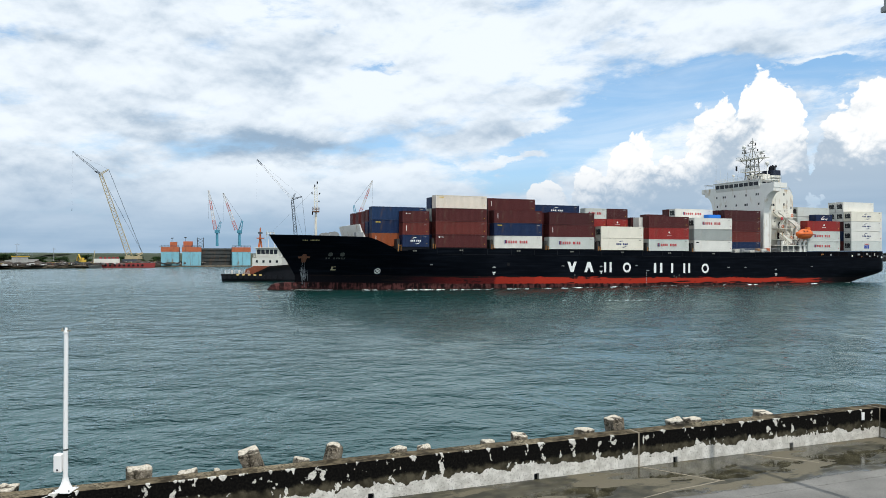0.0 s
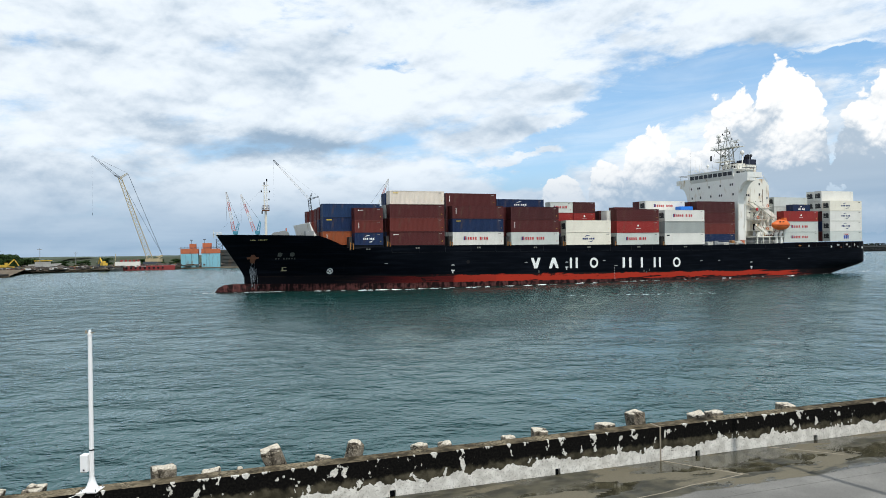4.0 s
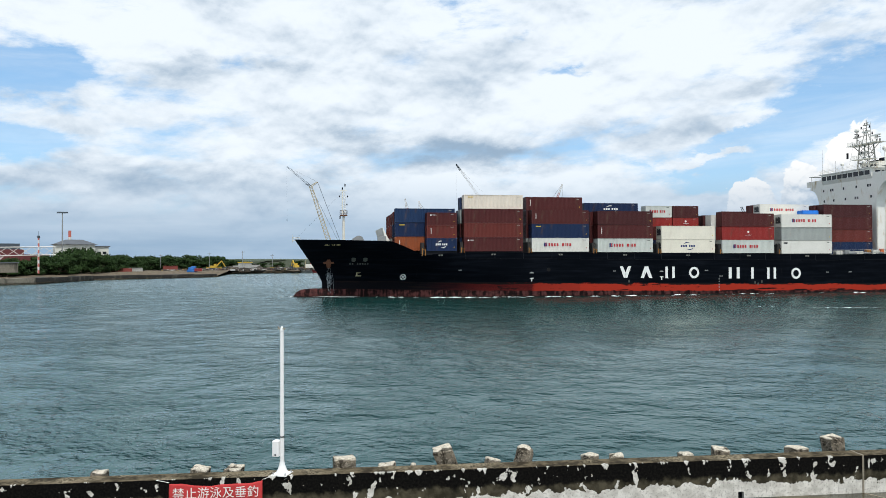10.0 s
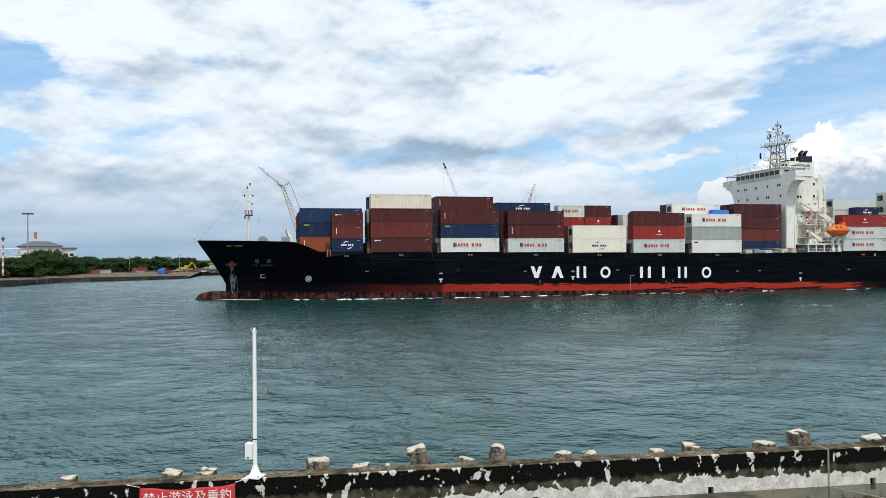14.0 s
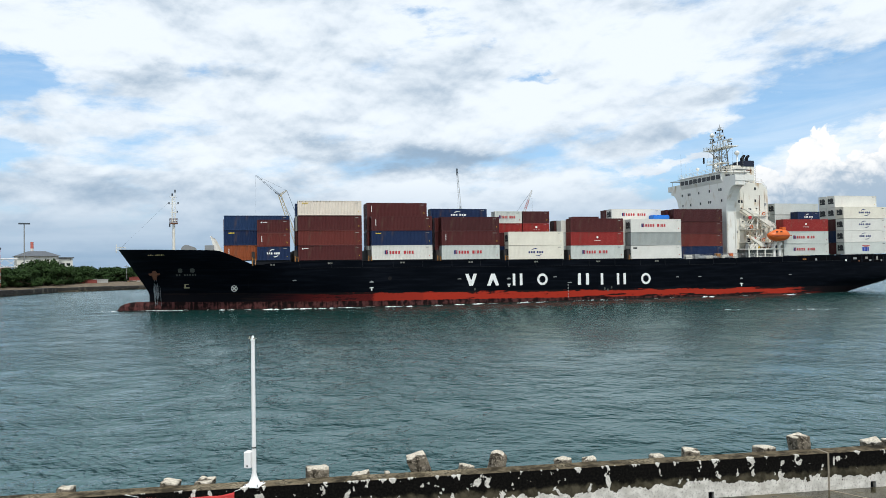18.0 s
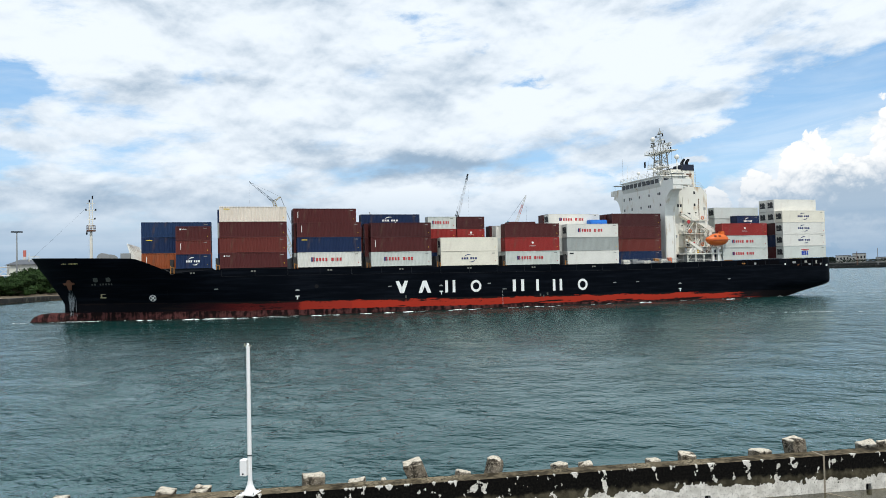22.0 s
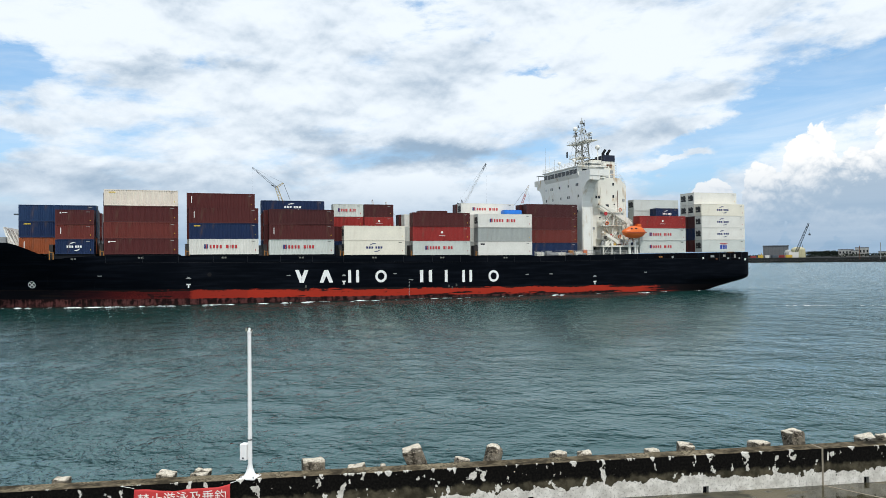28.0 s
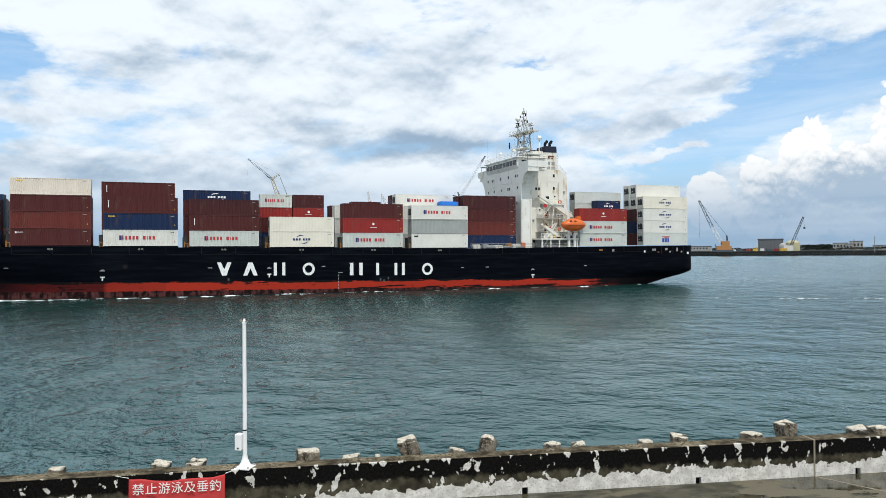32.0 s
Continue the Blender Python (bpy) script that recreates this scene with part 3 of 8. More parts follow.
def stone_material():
    """Old pitted concrete: brown-black sides with pits; sunlit top and shaded sides painted in."""
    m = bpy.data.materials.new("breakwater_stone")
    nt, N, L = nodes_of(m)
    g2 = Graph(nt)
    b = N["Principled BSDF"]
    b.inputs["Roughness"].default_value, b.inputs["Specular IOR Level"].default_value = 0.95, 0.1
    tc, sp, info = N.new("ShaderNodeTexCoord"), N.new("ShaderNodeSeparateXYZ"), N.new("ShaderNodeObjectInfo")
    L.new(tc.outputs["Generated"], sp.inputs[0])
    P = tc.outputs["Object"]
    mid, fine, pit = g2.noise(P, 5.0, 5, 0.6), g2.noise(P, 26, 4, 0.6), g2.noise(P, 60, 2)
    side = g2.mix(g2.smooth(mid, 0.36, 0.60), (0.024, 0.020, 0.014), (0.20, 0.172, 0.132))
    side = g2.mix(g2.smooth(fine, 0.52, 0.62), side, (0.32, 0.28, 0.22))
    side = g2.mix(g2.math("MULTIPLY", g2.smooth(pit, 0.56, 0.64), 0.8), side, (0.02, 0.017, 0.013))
    # sunlight on the block's top, put into the colour by height
    lit_top = g2.mix(g2.smooth(fine, 0.4, 0.65), (0.66, 0.60, 0.50), (0.36, 0.32, 0.25))
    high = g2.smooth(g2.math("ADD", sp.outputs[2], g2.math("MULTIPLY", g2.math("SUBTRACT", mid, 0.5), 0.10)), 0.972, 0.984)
    L.new(g2.mix(high, side, lit_top), b.inputs["Base Color"])
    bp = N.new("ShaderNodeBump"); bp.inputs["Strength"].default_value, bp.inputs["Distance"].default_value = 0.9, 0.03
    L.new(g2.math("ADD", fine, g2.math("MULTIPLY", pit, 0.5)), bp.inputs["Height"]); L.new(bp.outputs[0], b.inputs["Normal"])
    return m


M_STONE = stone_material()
M_BANNER = paint("banner_red", (0.50, 0.045, 0.045), 0.75, vary=0.12, scale=2.5)
M_JOINT = paint("joint_grey", (0.24, 0.21, 0.16), 0.9, vary=0.3, scale=4)
ZT = 3.767                # top of the parapet
ZP = ZT - 0.85            # pavement
WALL_ANGLE = 21.0
WALL = pose(4.70, 17.45, ZP, 0, 0, WALL_ANGLE)    # x along the wall, y out to sea, at the joint
SEAM_ENDS = [-27.0, 0.0, 8.1]
DRAINS = [-21.5, -16.9, -10.6, -6.65, -2.77, 1.08, 4.84]


def quay():
    wall = thing("wall_parapet", "low concrete quay wall with black mould and peeling white paint", "wall", kind="structure", m=WALL)
    # bodies between the joints, with drain holes left at the foot
    for a, b in zip(SEAM_ENDS, SEAM_ENDS[1:]):
        bm = bmesh.new(); box(bm, a + .021, b - .021, 0.0, 0.40, 0.17, 0.85); part("wall_segment", bm, M_WALL, wall)
        x = a + .021
        for d in [d for d in DRAINS if a < d < b] + [None]:
            e = b - .021 if d is None else d - .065
            bm = bmesh.new(); box(bm, x, e, 0.0, 0.40, -0.6, 0.17); part("wall_foot", bm, M_WALL, wall)
            if d is not None:
                # black plate set in the drain to put its shade in
                bm = bmesh.new(); box(bm, e, e + .13, .10, .14, -.1, .17); part("drain_shade", bm, M_BLACK, wall, "black plate painted as the drain's inner shade")
            x = e + .13
        bm = bmesh.new(); box(bm, b - .02, b + .02, -0.008, 0.40, -0.6, 0.856); part("wall_joint", bm, M_JOINT, wall)
    # the return at the end of the wall
    bm = bmesh.new(); box(bm, 8.12, 8.5, -6.0, 0.40, -0.6, 0.86); part("wall_return", bm, M_WALL, wall)
    bm = bmesh.new(); box(bm, 7.38, 7.49, -.02, 0.0, .56, .77); part("notice_plate", bm, M_POLE, wall, "small white plate")
    # pavement slabs with open joints
    pave = thing("pavement", "wet stained concrete quay pavement", "pavement", kind="structure", m=WALL)
    xs = [-30.0, 0.0, 8.1, 30.0]
    for a, b in zip(xs, xs[1:]):
        bm = bmesh.new(); box(bm, a + .002, b - .002, -2.6, -.004, -.5, 0.04); part("slab", bm, M_PAVE, pave)
    bm = bmesh.new(); box(bm, -30, 30, -40, -2.604, -.5, .036); part("slab", bm, M_PAVE, pave)
    bm = bmesh.new(); box(bm, -30, 30, -40, .2, -4.5, -.5); part("quay_body", bm, M_CONC, pave)
    # repaired cracks: thin pale mortar lines
    for pts in (((0, 0), (.45, -.7), (1.0, -1.5), (1.15, -1.62)), ((1.1, -1.55), (.4, -1.66), (-.5, -1.74), (-1.3, -1.92), (-2.0, -1.99), (-2.9, -2.2)), ((3.2, -.05), (4.0, -.85), (4.35, -1.3))):
        bm = bmesh.new()
        for (a, b), (c, d) in zip(pts, pts[1:]):
            tube(bm, (a, b, .032), (c, d, .032), .02, n=5)
        part("mortar_line", bm, M_JOINT, pave)


quay()


def block_stone(u, w, h, lean=0.0, kind="block", seed=0):
    """A worn breakwater block behind the parapet, its foot far below in the armour."""
    rng = random.Random(seed)
    bm = bmesh.new()
    d, deep = w * rng.uniform(.8, 1.1), 1.6
    tip = lean * 75 if lean else rng.uniform(-9, 9)
    if kind == "leg":      # tapered leg with a rounded head
        n, prof = 12, ((-deep, 1.5), (-.2, 1.08), (h * .55, .95), (h * .82, .86), (h * .96, .6), (h, .3))
        rings = [[bm.verts.new((w / 2 * r * math.cos(2 * math.pi * k / n), d / 2 * r * math.sin(2 * math.pi * k / n), z)) for k in range(n)] for z, r in prof]
        for a, b in zip(rings, rings[1:]):
            for k in range(n):
                bm.faces.new((a[k], a[(k + 1) % n], b[(k + 1) % n], b[k]))
        bm.faces.new(rings[-1])
        bm.faces.new(rings[0][::-1])
    else:
        box(bm, -w / 2, w / 2, -d / 2, d / 2, -deep, h)
        bmesh.ops.bevel(bm, geom=list(bm.edges), offset=.05, segments=2, affect="EDGES", profile=.6)
    bmesh.ops.subdivide_edges(bm, edges=[e for e in bm.edges if e.calc_length() > .1], cuts=2, use_grid_fill=True)
    for v in bm.verts:
        q = v.co * 5.0 + Vector((seed * 3.7, 0, 0))
        v.co += noise.noise_vector(q) * .022 + noise.noise_vector(q * .4) * .06
    for v in bm.verts:
        v.co.x += v.co.z * lean
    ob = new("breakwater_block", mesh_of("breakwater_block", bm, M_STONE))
    ob.matrix_basis = WALL @ pose(u, .43 + d * .55, .85, rng.uniform(-6, 3), tip, rng.uniform(-24, 24))
    return tagged(ob, "pitted grey-brown concrete breakwater block behind the quay wall", "concrete block", "breakwater blocks")


# place along the wall, width, height over its top, lean, form
STONES = [(-14.03, .42, .17, 0, "block"), (-13.35, .42, .11, .1, "block"), (-11.14, .50, .29, 0, "block"), (-10.26, .46, .05, 0, "block"), (-9.69, .16, .09, 0, "block"), (-8.97, .46, .46, -.16, "leg2"), (-8.0, .38, .13, .1, "block"),
          (-7.32, .46, .46, .08, "leg"), (-5.86, .36, .16, 0, "block"), (-5.29, .38, .06, 0, "block"), (-3.73, .36, .05, 0, "block"), (-2.92, .42, .24, 0, "block"), (-1.15, .50, .14, 0, "block"),
          (-.27, .46, .44, -.05, "block"), (1.60, .48, .10, 0, "block"), (2.10, .48, .20, 0, "block"), (4.5, .50, .12, 0, "block"), (-16.0, .4, .15, 0, "block"), (-18.5, .5, .25, .1, "leg")]
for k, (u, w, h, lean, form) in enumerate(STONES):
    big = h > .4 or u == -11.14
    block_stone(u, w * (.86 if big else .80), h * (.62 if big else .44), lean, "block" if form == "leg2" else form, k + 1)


def light_pole():
    ob = thing("light_pole", "slim white steel pole with a junction box on the quay wall", "pole", m=pose(-6.87, 13.16, ZT))
    bm = bmesh.new(); tube(bm, (0, 0, .05), (0, 0, 2.85), .043, .036, 14); part("shaft", bm, M_POLE, ob, smooth=False)
    bm = bmesh.new(); tube(bm, (0, 0, 2.85), (0, 0, 2.88), .046, n=12); tube(bm, (0, 0, 2.88), (0, 0, 2.95), .034, .02, 8); part("pole_cap", bm, M_POLE, ob, "small white cap fitting")
    bm = bmesh.new(); box(bm, -.085, .075, -.02, .02, 2.885, 2.905); tube(bm, (-.07, 0, 2.9), (-.07, 0, 2.94), .014, n=6); part("bracket", bm, M_JOINT, ob, "weathered bracket")
    bm = bmesh.new()
    n = 14
    prof = ((0, .135), (.03, .125), (.09, .09), (.17, .058), (.24, .046))
    rings = [[bm.verts.new((r * math.cos(2 * math.pi * k / n), r * math.sin(2 * math.pi * k / n), z)) for k in range(n)] for z, r in prof]
    for a, b in zip(rings, rings[1:]):
        for k in range(n):
            bm.faces.new((a[k], a[(k + 1) % n], b[(k + 1) % n], b[k]))
    part("flared_foot", bm, M_POLE, ob)
    bm = bmesh.new(); box(bm, -.16, .16, -.16, .16, -.01, .012); part("base_plate", bm, M_POLE, ob)
    for x in (-.13, .13):
        for y in (-.13, .13):
            bm = bmesh.new(); tube(bm, (x, y, 0), (x, y, .05), .014, n=6); part("bolt", bm, M_STEEL, ob)
    bm = bmesh.new(); box(bm, -.178, -.042, -.09, .06, .345, .665); bmesh.ops.bevel(bm, geom=list(bm.edges), offset=.012, segments=1, affect="EDGES"); boxp = part("junction_box", bm, M_POLE, ob, "white junction box")
    bm = bmesh.new(); box(bm, -.12, -.09, -.095, -.09, .375, .405); part("latch", bm, M_BLACK, boxp)
    bm = bmesh.new(); tube(bm, (0, 0, .73), (0, 0, .752), .0475, n=12); part("clamp_band", bm, M_BLACK, ob, "dark clamp band")


def banner():
    u0, u1 = -14.48, -12.70
    ob = thing("banner", "red cloth warning banner with white writing tied along the wall", "banner", m=WALL)
    bm = bmesh.new()
    nx, nz = 36, 14
    grid = []
    for i in range(nx + 1):
        s = i / nx
        col = []
        for j in range(nz + 1):
            r = j / nz
            z = .78 - .62 * r - .06 * math.sin(math.pi * s) * (1 - r) + .016 * math.sin(13 * s + 4 * r) * (1 - .5 * r)
            y = -.036 - .014 * math.sin(14 * s + 3 * r) - .012 * math.sin(31 * s + 5 * r)
            col.append(bm.verts.new((u0 + (u1 - u0) * s, y, z)))
        grid.append(col)
    for a, b in zip(grid, grid[1:]):
        for j in range(nz):
            bm.faces.new((a[j], b[j], b[j + 1], a[j + 1]))
    cloth = part("cloth", bm, M_BANNER, ob, "faded red cloth", smooth=True)
    mod = cloth.modifiers.new("thick", "SOLIDIFY"); mod.thickness = .004
    cu = bpy.data.curves.new("lettering", "FONT")
    cu.body, cu.size, cu.align_x, cu.extrude = "\u7981\u6b62\u6e38\u6cf3\u53ca\u5782\u91e3", .235, "CENTER", .002
    cu.space_character = 1.02
    txt = new("lettering", cu)
    txt.parent = ob
    txt.matrix_basis = pose((u0 + u1) / 2, -.069, .50, 90, 0, 0)
    cu.materials.append(paint("banner_ink", (.78, .76, .72), .7))
    tagged(txt, "white printed warning writing")
    for a, b in (((u0, -.03, .80), (u0 - .25, -.01, .85)), ((u1, -.03, .80), (u1 + .32, .05, .88)), ((u0, -.03, .2), (u0 - .3, -.01, .1)), ((u1, -.03, .2), (u1 + .3, -.01, .1))):
        bm = bmesh.new(); tube(bm, a, b, .006, n=5); part("tie_rope", bm, M_POLE, ob)


def quay_lamp():
    """A lamp on a tall post that stands just beyond the edge of the first view."""
    ob = thing("quay_lamp", "grey floodlight on a tall quay post", "lamp post", m=pose(9.35, 13.75, ZP))
    bm = bmesh.new(); tube(bm, (0, 0, 0), (0, 0, 10.1), .09, .07, 12); part("post", bm, M_STEEL, ob)
    bm = bmesh.new(); tube(bm, (0, 0, 9.95), (-.62, .05, 9.93), .035, n=6); part("arm", bm, M_STEEL, ob)
    bm = bmesh.new(); box(bm, -.95, -.5, -.12, .18, 9.82, 9.92); box(bm, -.9, -.55, -.1, .16, 9.94, 10.06); part("lamp_head", bm, M_STEEL, ob, "grey lamp head")


light_pole()
banner()
quay_lamp()
# ---------------------------------------------------------------- the ship (x: bow to stern, y: port to starboard, z: up from the water)
BEAM_C, HALF = 12.5, 12.68
TIP_X, STEM_X, STERN_X = 4.05, 9.5, 177.6


def lerp_rows(rows, x):
    for (a, u), (b, v) in zip(rows, rows[1:]):
        if x <= b:
            return u + (v - u) * max(0, (x - a)) / (b - a)
    return rows[-1][1]


def sheer(x):
    """Height of the hull's top edge: a high forecastle, then a long level deck."""
    if x < 22.7: return 12.0 - 0.031 * (x - 3)
    if x < 28.6:
        s = (x - 22.7) / 5.9
        return 11.39 - 2.8 * (s ** 1.2)
    return lerp_rows(((28.6, 8.59), (36, 9.05), (55, 8.95), (80, 8.72), (107, 8.48), (120, 8.35), (150, 8.65), (178, 8.85)), x)


def keel(x):
    return -1.6 if x < 160 else -1.6 + 4.3 * (x - 160) / (STERN_X - 160)


def stem_at(z):
    """Where the raked stem stands at a height."""
    return STEM_X - (STEM_X - TIP_X) * (max(0.0, z - 3.2) / 8.5) ** 1.06


def half_breadth(x, z):
    """Half the hull's width at a height: flared bow, full midship, tapering run aft."""
    zz = max(z, 1.3)
    stem = stem_at(zz)
    entry = 58 - 32 * min(1, max(0, zz / 11.0))
    s = min(1.0, max(0.0, (x - stem) / entry))
    b = HALF * (1 - (1 - s) ** 2.2) ** (1.0 - 0.22 * zz / 11)
    if x > 144:
        r = (x - 144) / (STERN_X - 144)
        low = min(1.0, max(0.0, (3.2 - z) / 4.8))
        b *= 1 - r * r * low * 0.75
        b -= 0.5 * r ** 3
    return max(b, 0.02)


def hull_y(x, z):
    return BEAM_C - half_breadth(x, z)


def hull_material():
    """Black topsides, worn red boot-topping that turns to brown fouling forward, scuffs and rust runs."""
    m = bpy.data.materials.new("hull_paint")
    nt, N, L = nodes_of(m)
    g2 = Graph(nt)
    b = N["Principled BSDF"]
    tc, sp = N.new("ShaderNodeTexCoord"), N.new("ShaderNodeSeparateXYZ")
    L.new(tc.outputs["Object"], sp.inputs[0])
    X, Z = sp.outputs[0], sp.outputs[2]
    rough = g2.noise(tc.outputs["Object"], 0.9, 6)
    fine = g2.noise(tc.outputs["Object"], 5.0, 5)
    run = g2.noise(g2.vec(g2.math("MULTIPLY", X, 1.6), 0.0, g2.math("MULTIPLY", Z, 0.16)), 1.0, 6)
    scr = g2.noise(g2.vec(g2.math("MULTIPLY", X, 0.12), 2.0, g2.math("MULTIPLY", Z, 1.6)), 1.0, 6, 0.6)
    # height above the paint's edge, which falls slowly from bow to stern
    edge = g2.math("SUBTRACT", 3.5, g2.math("MULTIPLY", X, 0.0120))
    up = g2.math("SUBTRACT", Z, edge)
    black = g2.mix(g2.smooth(scr, 0.42, 0.75), (0.0016, 0.0026, 0.0044), (0.006, 0.008, 0.012))
    black = g2.mix(g2.math("MULTIPLY", g2.smooth(run, 0.64, 0.78), 0.35), black, (0.025, 0.023, 0.021))
    # new paint ends at a straight edge by the forward tug mark
    fore = g2.smooth(g2.math("ADD", X, g2.math("MULTIPLY", g2.math("SUBTRACT", fine, 0.5), 0.8)), 52.5, 51.6)
    red = g2.mix(g2.smooth(X, 62.2, 61.8), (0.33, 0.029, 0.016), (0.27, 0.026, 0.016))
    red = g2.mix(fore, red, (0.075, 0.011, 0.011))
    red = g2.mix(g2.math("MULTIPLY", g2.smooth(fine, 0.45, 0.7), 0.35), red, (0.20, 0.030, 0.020))
    # forward the red is worn away to black; aft long tar-black scuffs lie along both its edges
    red = g2.mix(g2.smooth(g2.math("ADD", X, g2.math("MULTIPLY", g2.math("SUBTRACT", scr, 0.5), 16)), 44.0, 30.0), red, (0.006, 0.006, 0.008))
    rim = g2.math("ADD", g2.smooth(up, -0.55, -0.05, 0.0, 0.16), g2.smooth(Z, 1.1, 0.35, 0.0, 0.13))
    red = g2.mix(g2.smooth(g2.math("ADD", scr, g2.math("ADD", rim, g2.math("MULTIPLY", rough, 0.25))), 0.70, 0.76), red, (0.012, 0.009, 0.009))
    red = g2.mix(g2.smooth(g2.math("ADD", X, g2.math("MULTIPLY", g2.math("SUBTRACT", scr, 0.5), 14)), 146.0, 157.0), red, (0.010, 0.008, 0.009))
    foul = g2.mix(g2.smooth(g2.math("ADD", g2.math("MULTIPLY", rough, 0.5), g2.math("MULTIPLY", run, 0.5)), 0.44, 0.58), (0.010, 0.006, 0.006), (0.085, 0.032, 0.030))
    line = g2.math("SUBTRACT", 1.75, g2.math("MULTIPLY", X, 0.0105))
    low = g2.smooth(g2.math("ADD", g2.math("SUBTRACT", Z, line), g2.math("MULTIPLY", g2.math("SUBTRACT", rough, 0.5), 0.5)), 0.06, -0.06)
    red = g2.mix(low, red, foul)
    red = g2.mix(g2.smooth(g2.math("ADD", Z, g2.math("MULTIPLY", fine, 0.4)), 0.42, 0.2), red, (0.018, 0.010, 0.009))
    col = g2.mix(g2.smooth(g2.math("ADD", up, g2.math("MULTIPLY", g2.math("SUBTRACT", fine, 0.5), 0.06)), -0.02, 0.02), red, black)
    L.new(col, b.inputs["Base Color"])
    b.inputs["Roughness"].default_value = 0.5
    b.inputs["Specular IOR Level"].default_value = 0.02
    bp = N.new("ShaderNodeBump")
    bp.inputs["Strength"].default_value, bp.inputs["Distance"].default_value = 0.25, 0.12
    L.new(g2.noise(tc.outputs["Object"], 0.55, 3), bp.inputs["Height"]); L.new(bp.outputs[0], b.inputs["Normal"])
    return m


M_HULL = hull_material()
ship = thing("container_ship", "black-hulled container ship with red boot-topping and white bridge", "ship")


def build_hull():
    bm = bmesh.new()
    xs = [4.07, 4.2, 4.4] + [4.8 + i * 0.8 for i in range(44)] + [40 + i * 3.0 for i in range(34)] + [142 + i * 1.6 for i in range(21)] + [175.2, 176.4, 177.2, STERN_X]
    levels = [0, .07, .14, .2, .27, .34, .42, .5, .58, .66, .74, .82, .9, .95, 1.0]
    rows = []
    for x in xs:
        k, top = keel(x), sheer(x)
        col = []
        for s in levels:
            z = k + (top - k) * s
            xx = x
            if x < 40:         # stations fan out from the raked stem
                st = stem_at(z)
                xx = st + (40 - st) * (x - xs[0]) / (40 - xs[0])
            hb = half_breadth(xx, z)
            if x > 174.8:      # rounded quarter
                hb -= (x - 174.8) ** 2 * 0.12
            col.append((bm.verts.new((xx, BEAM_C - hb, z)), bm.verts.new((xx, BEAM_C + hb, z))))
        rows.append(col)
    for a, b in zip(rows, rows[1:]):
        for k in range(len(levels) - 1):
            bm.faces.new((a[k][0], b[k][0], b[k + 1][0], a[k + 1][0]))
            bm.faces.new((a[k + 1][1], b[k + 1][1], b[k][1], a[k][1]))
    q = rows[-1]
    for k in range(len(levels) - 1):
        bm.faces.new((q[k][0], q[k][1], q[k + 1][1], q[k + 1][0]))
    bmesh.ops.remove_doubles(bm, verts=bm.verts, dist=0.002)
    hull = part("hull", bm, M_HULL, ship, "black steel hull, red below", smooth=True)
    # deck plating a little under the bulwark's edge
    bm = bmesh.new()
    prev = None
    for x in xs[4:]:
        drop = 1.0 if x < 26 else 0.25
        z = sheer(x) - drop
        hb = half_breadth(x, z) - 0.15 - (max(0, x - 174.8) ** 2 * 0.12)
        hb = max(hb, 0.01)
        cur = (bm.verts.new((x, BEAM_C - hb, z)), bm.verts.new((x, BEAM_C + hb, z)))
        if prev:
            bm.faces.new((prev[0], cur[0], cur[1], prev[1]))
        prev = cur
    part("deck", bm, M_DECK, ship)
    # bulb
    bm = bmesh.new()
    rings = []
    for i in range(13):
        s = i / 12
        x = 3.5 + s * 9.5
        r = 1.62 * max(0.0, 1 - (1 - min(1, s * 2.4)) ** 2.6) ** 0.55 + 0.02
        rings.append([bm.verts.new((x, BEAM_C + r * 1.15 * math.cos(a), 0.0 + r * 1.0 * math.sin(a) + 0.1 * s)) for a in (2 * math.pi * j / 18 for j in range(18))])
    for a, b in zip(rings, rings[1:]):
        for j in range(18):
            bm.faces.new((a[j], a[(j + 1) % 18], b[(j + 1) % 18], b[j]))
    bm.faces.new(rings[0][::-1])
    part("bulbous_bow", bm, M_HULL, ship, "brown fouled bulbous bow", smooth=True)
    return hull


hull = build_hull()


def on_hull(bm, x, z, pts, t=0.03):
    """A flat outline of (dx, dz) laid against the port side."""
    front = [bm.verts.new((x + u, hull_y(x + u, z + v) - t, z + v)) for u, v in pts]
    back = [bm.verts.new((x + u, hull_y(x + u, z + v) + 0.05, z + v)) for u, v in pts]
    n = len(pts)
    bm.faces.new(front)
    for k in range(n):
        bm.faces.new((front[k], front[(k + 1) % n], back[(k + 1) % n], back[k]))


def rect(w, h):
    return [(-w / 2, -h / 2), (w / 2, -h / 2), (w / 2, h / 2), (-w / 2, h / 2)]


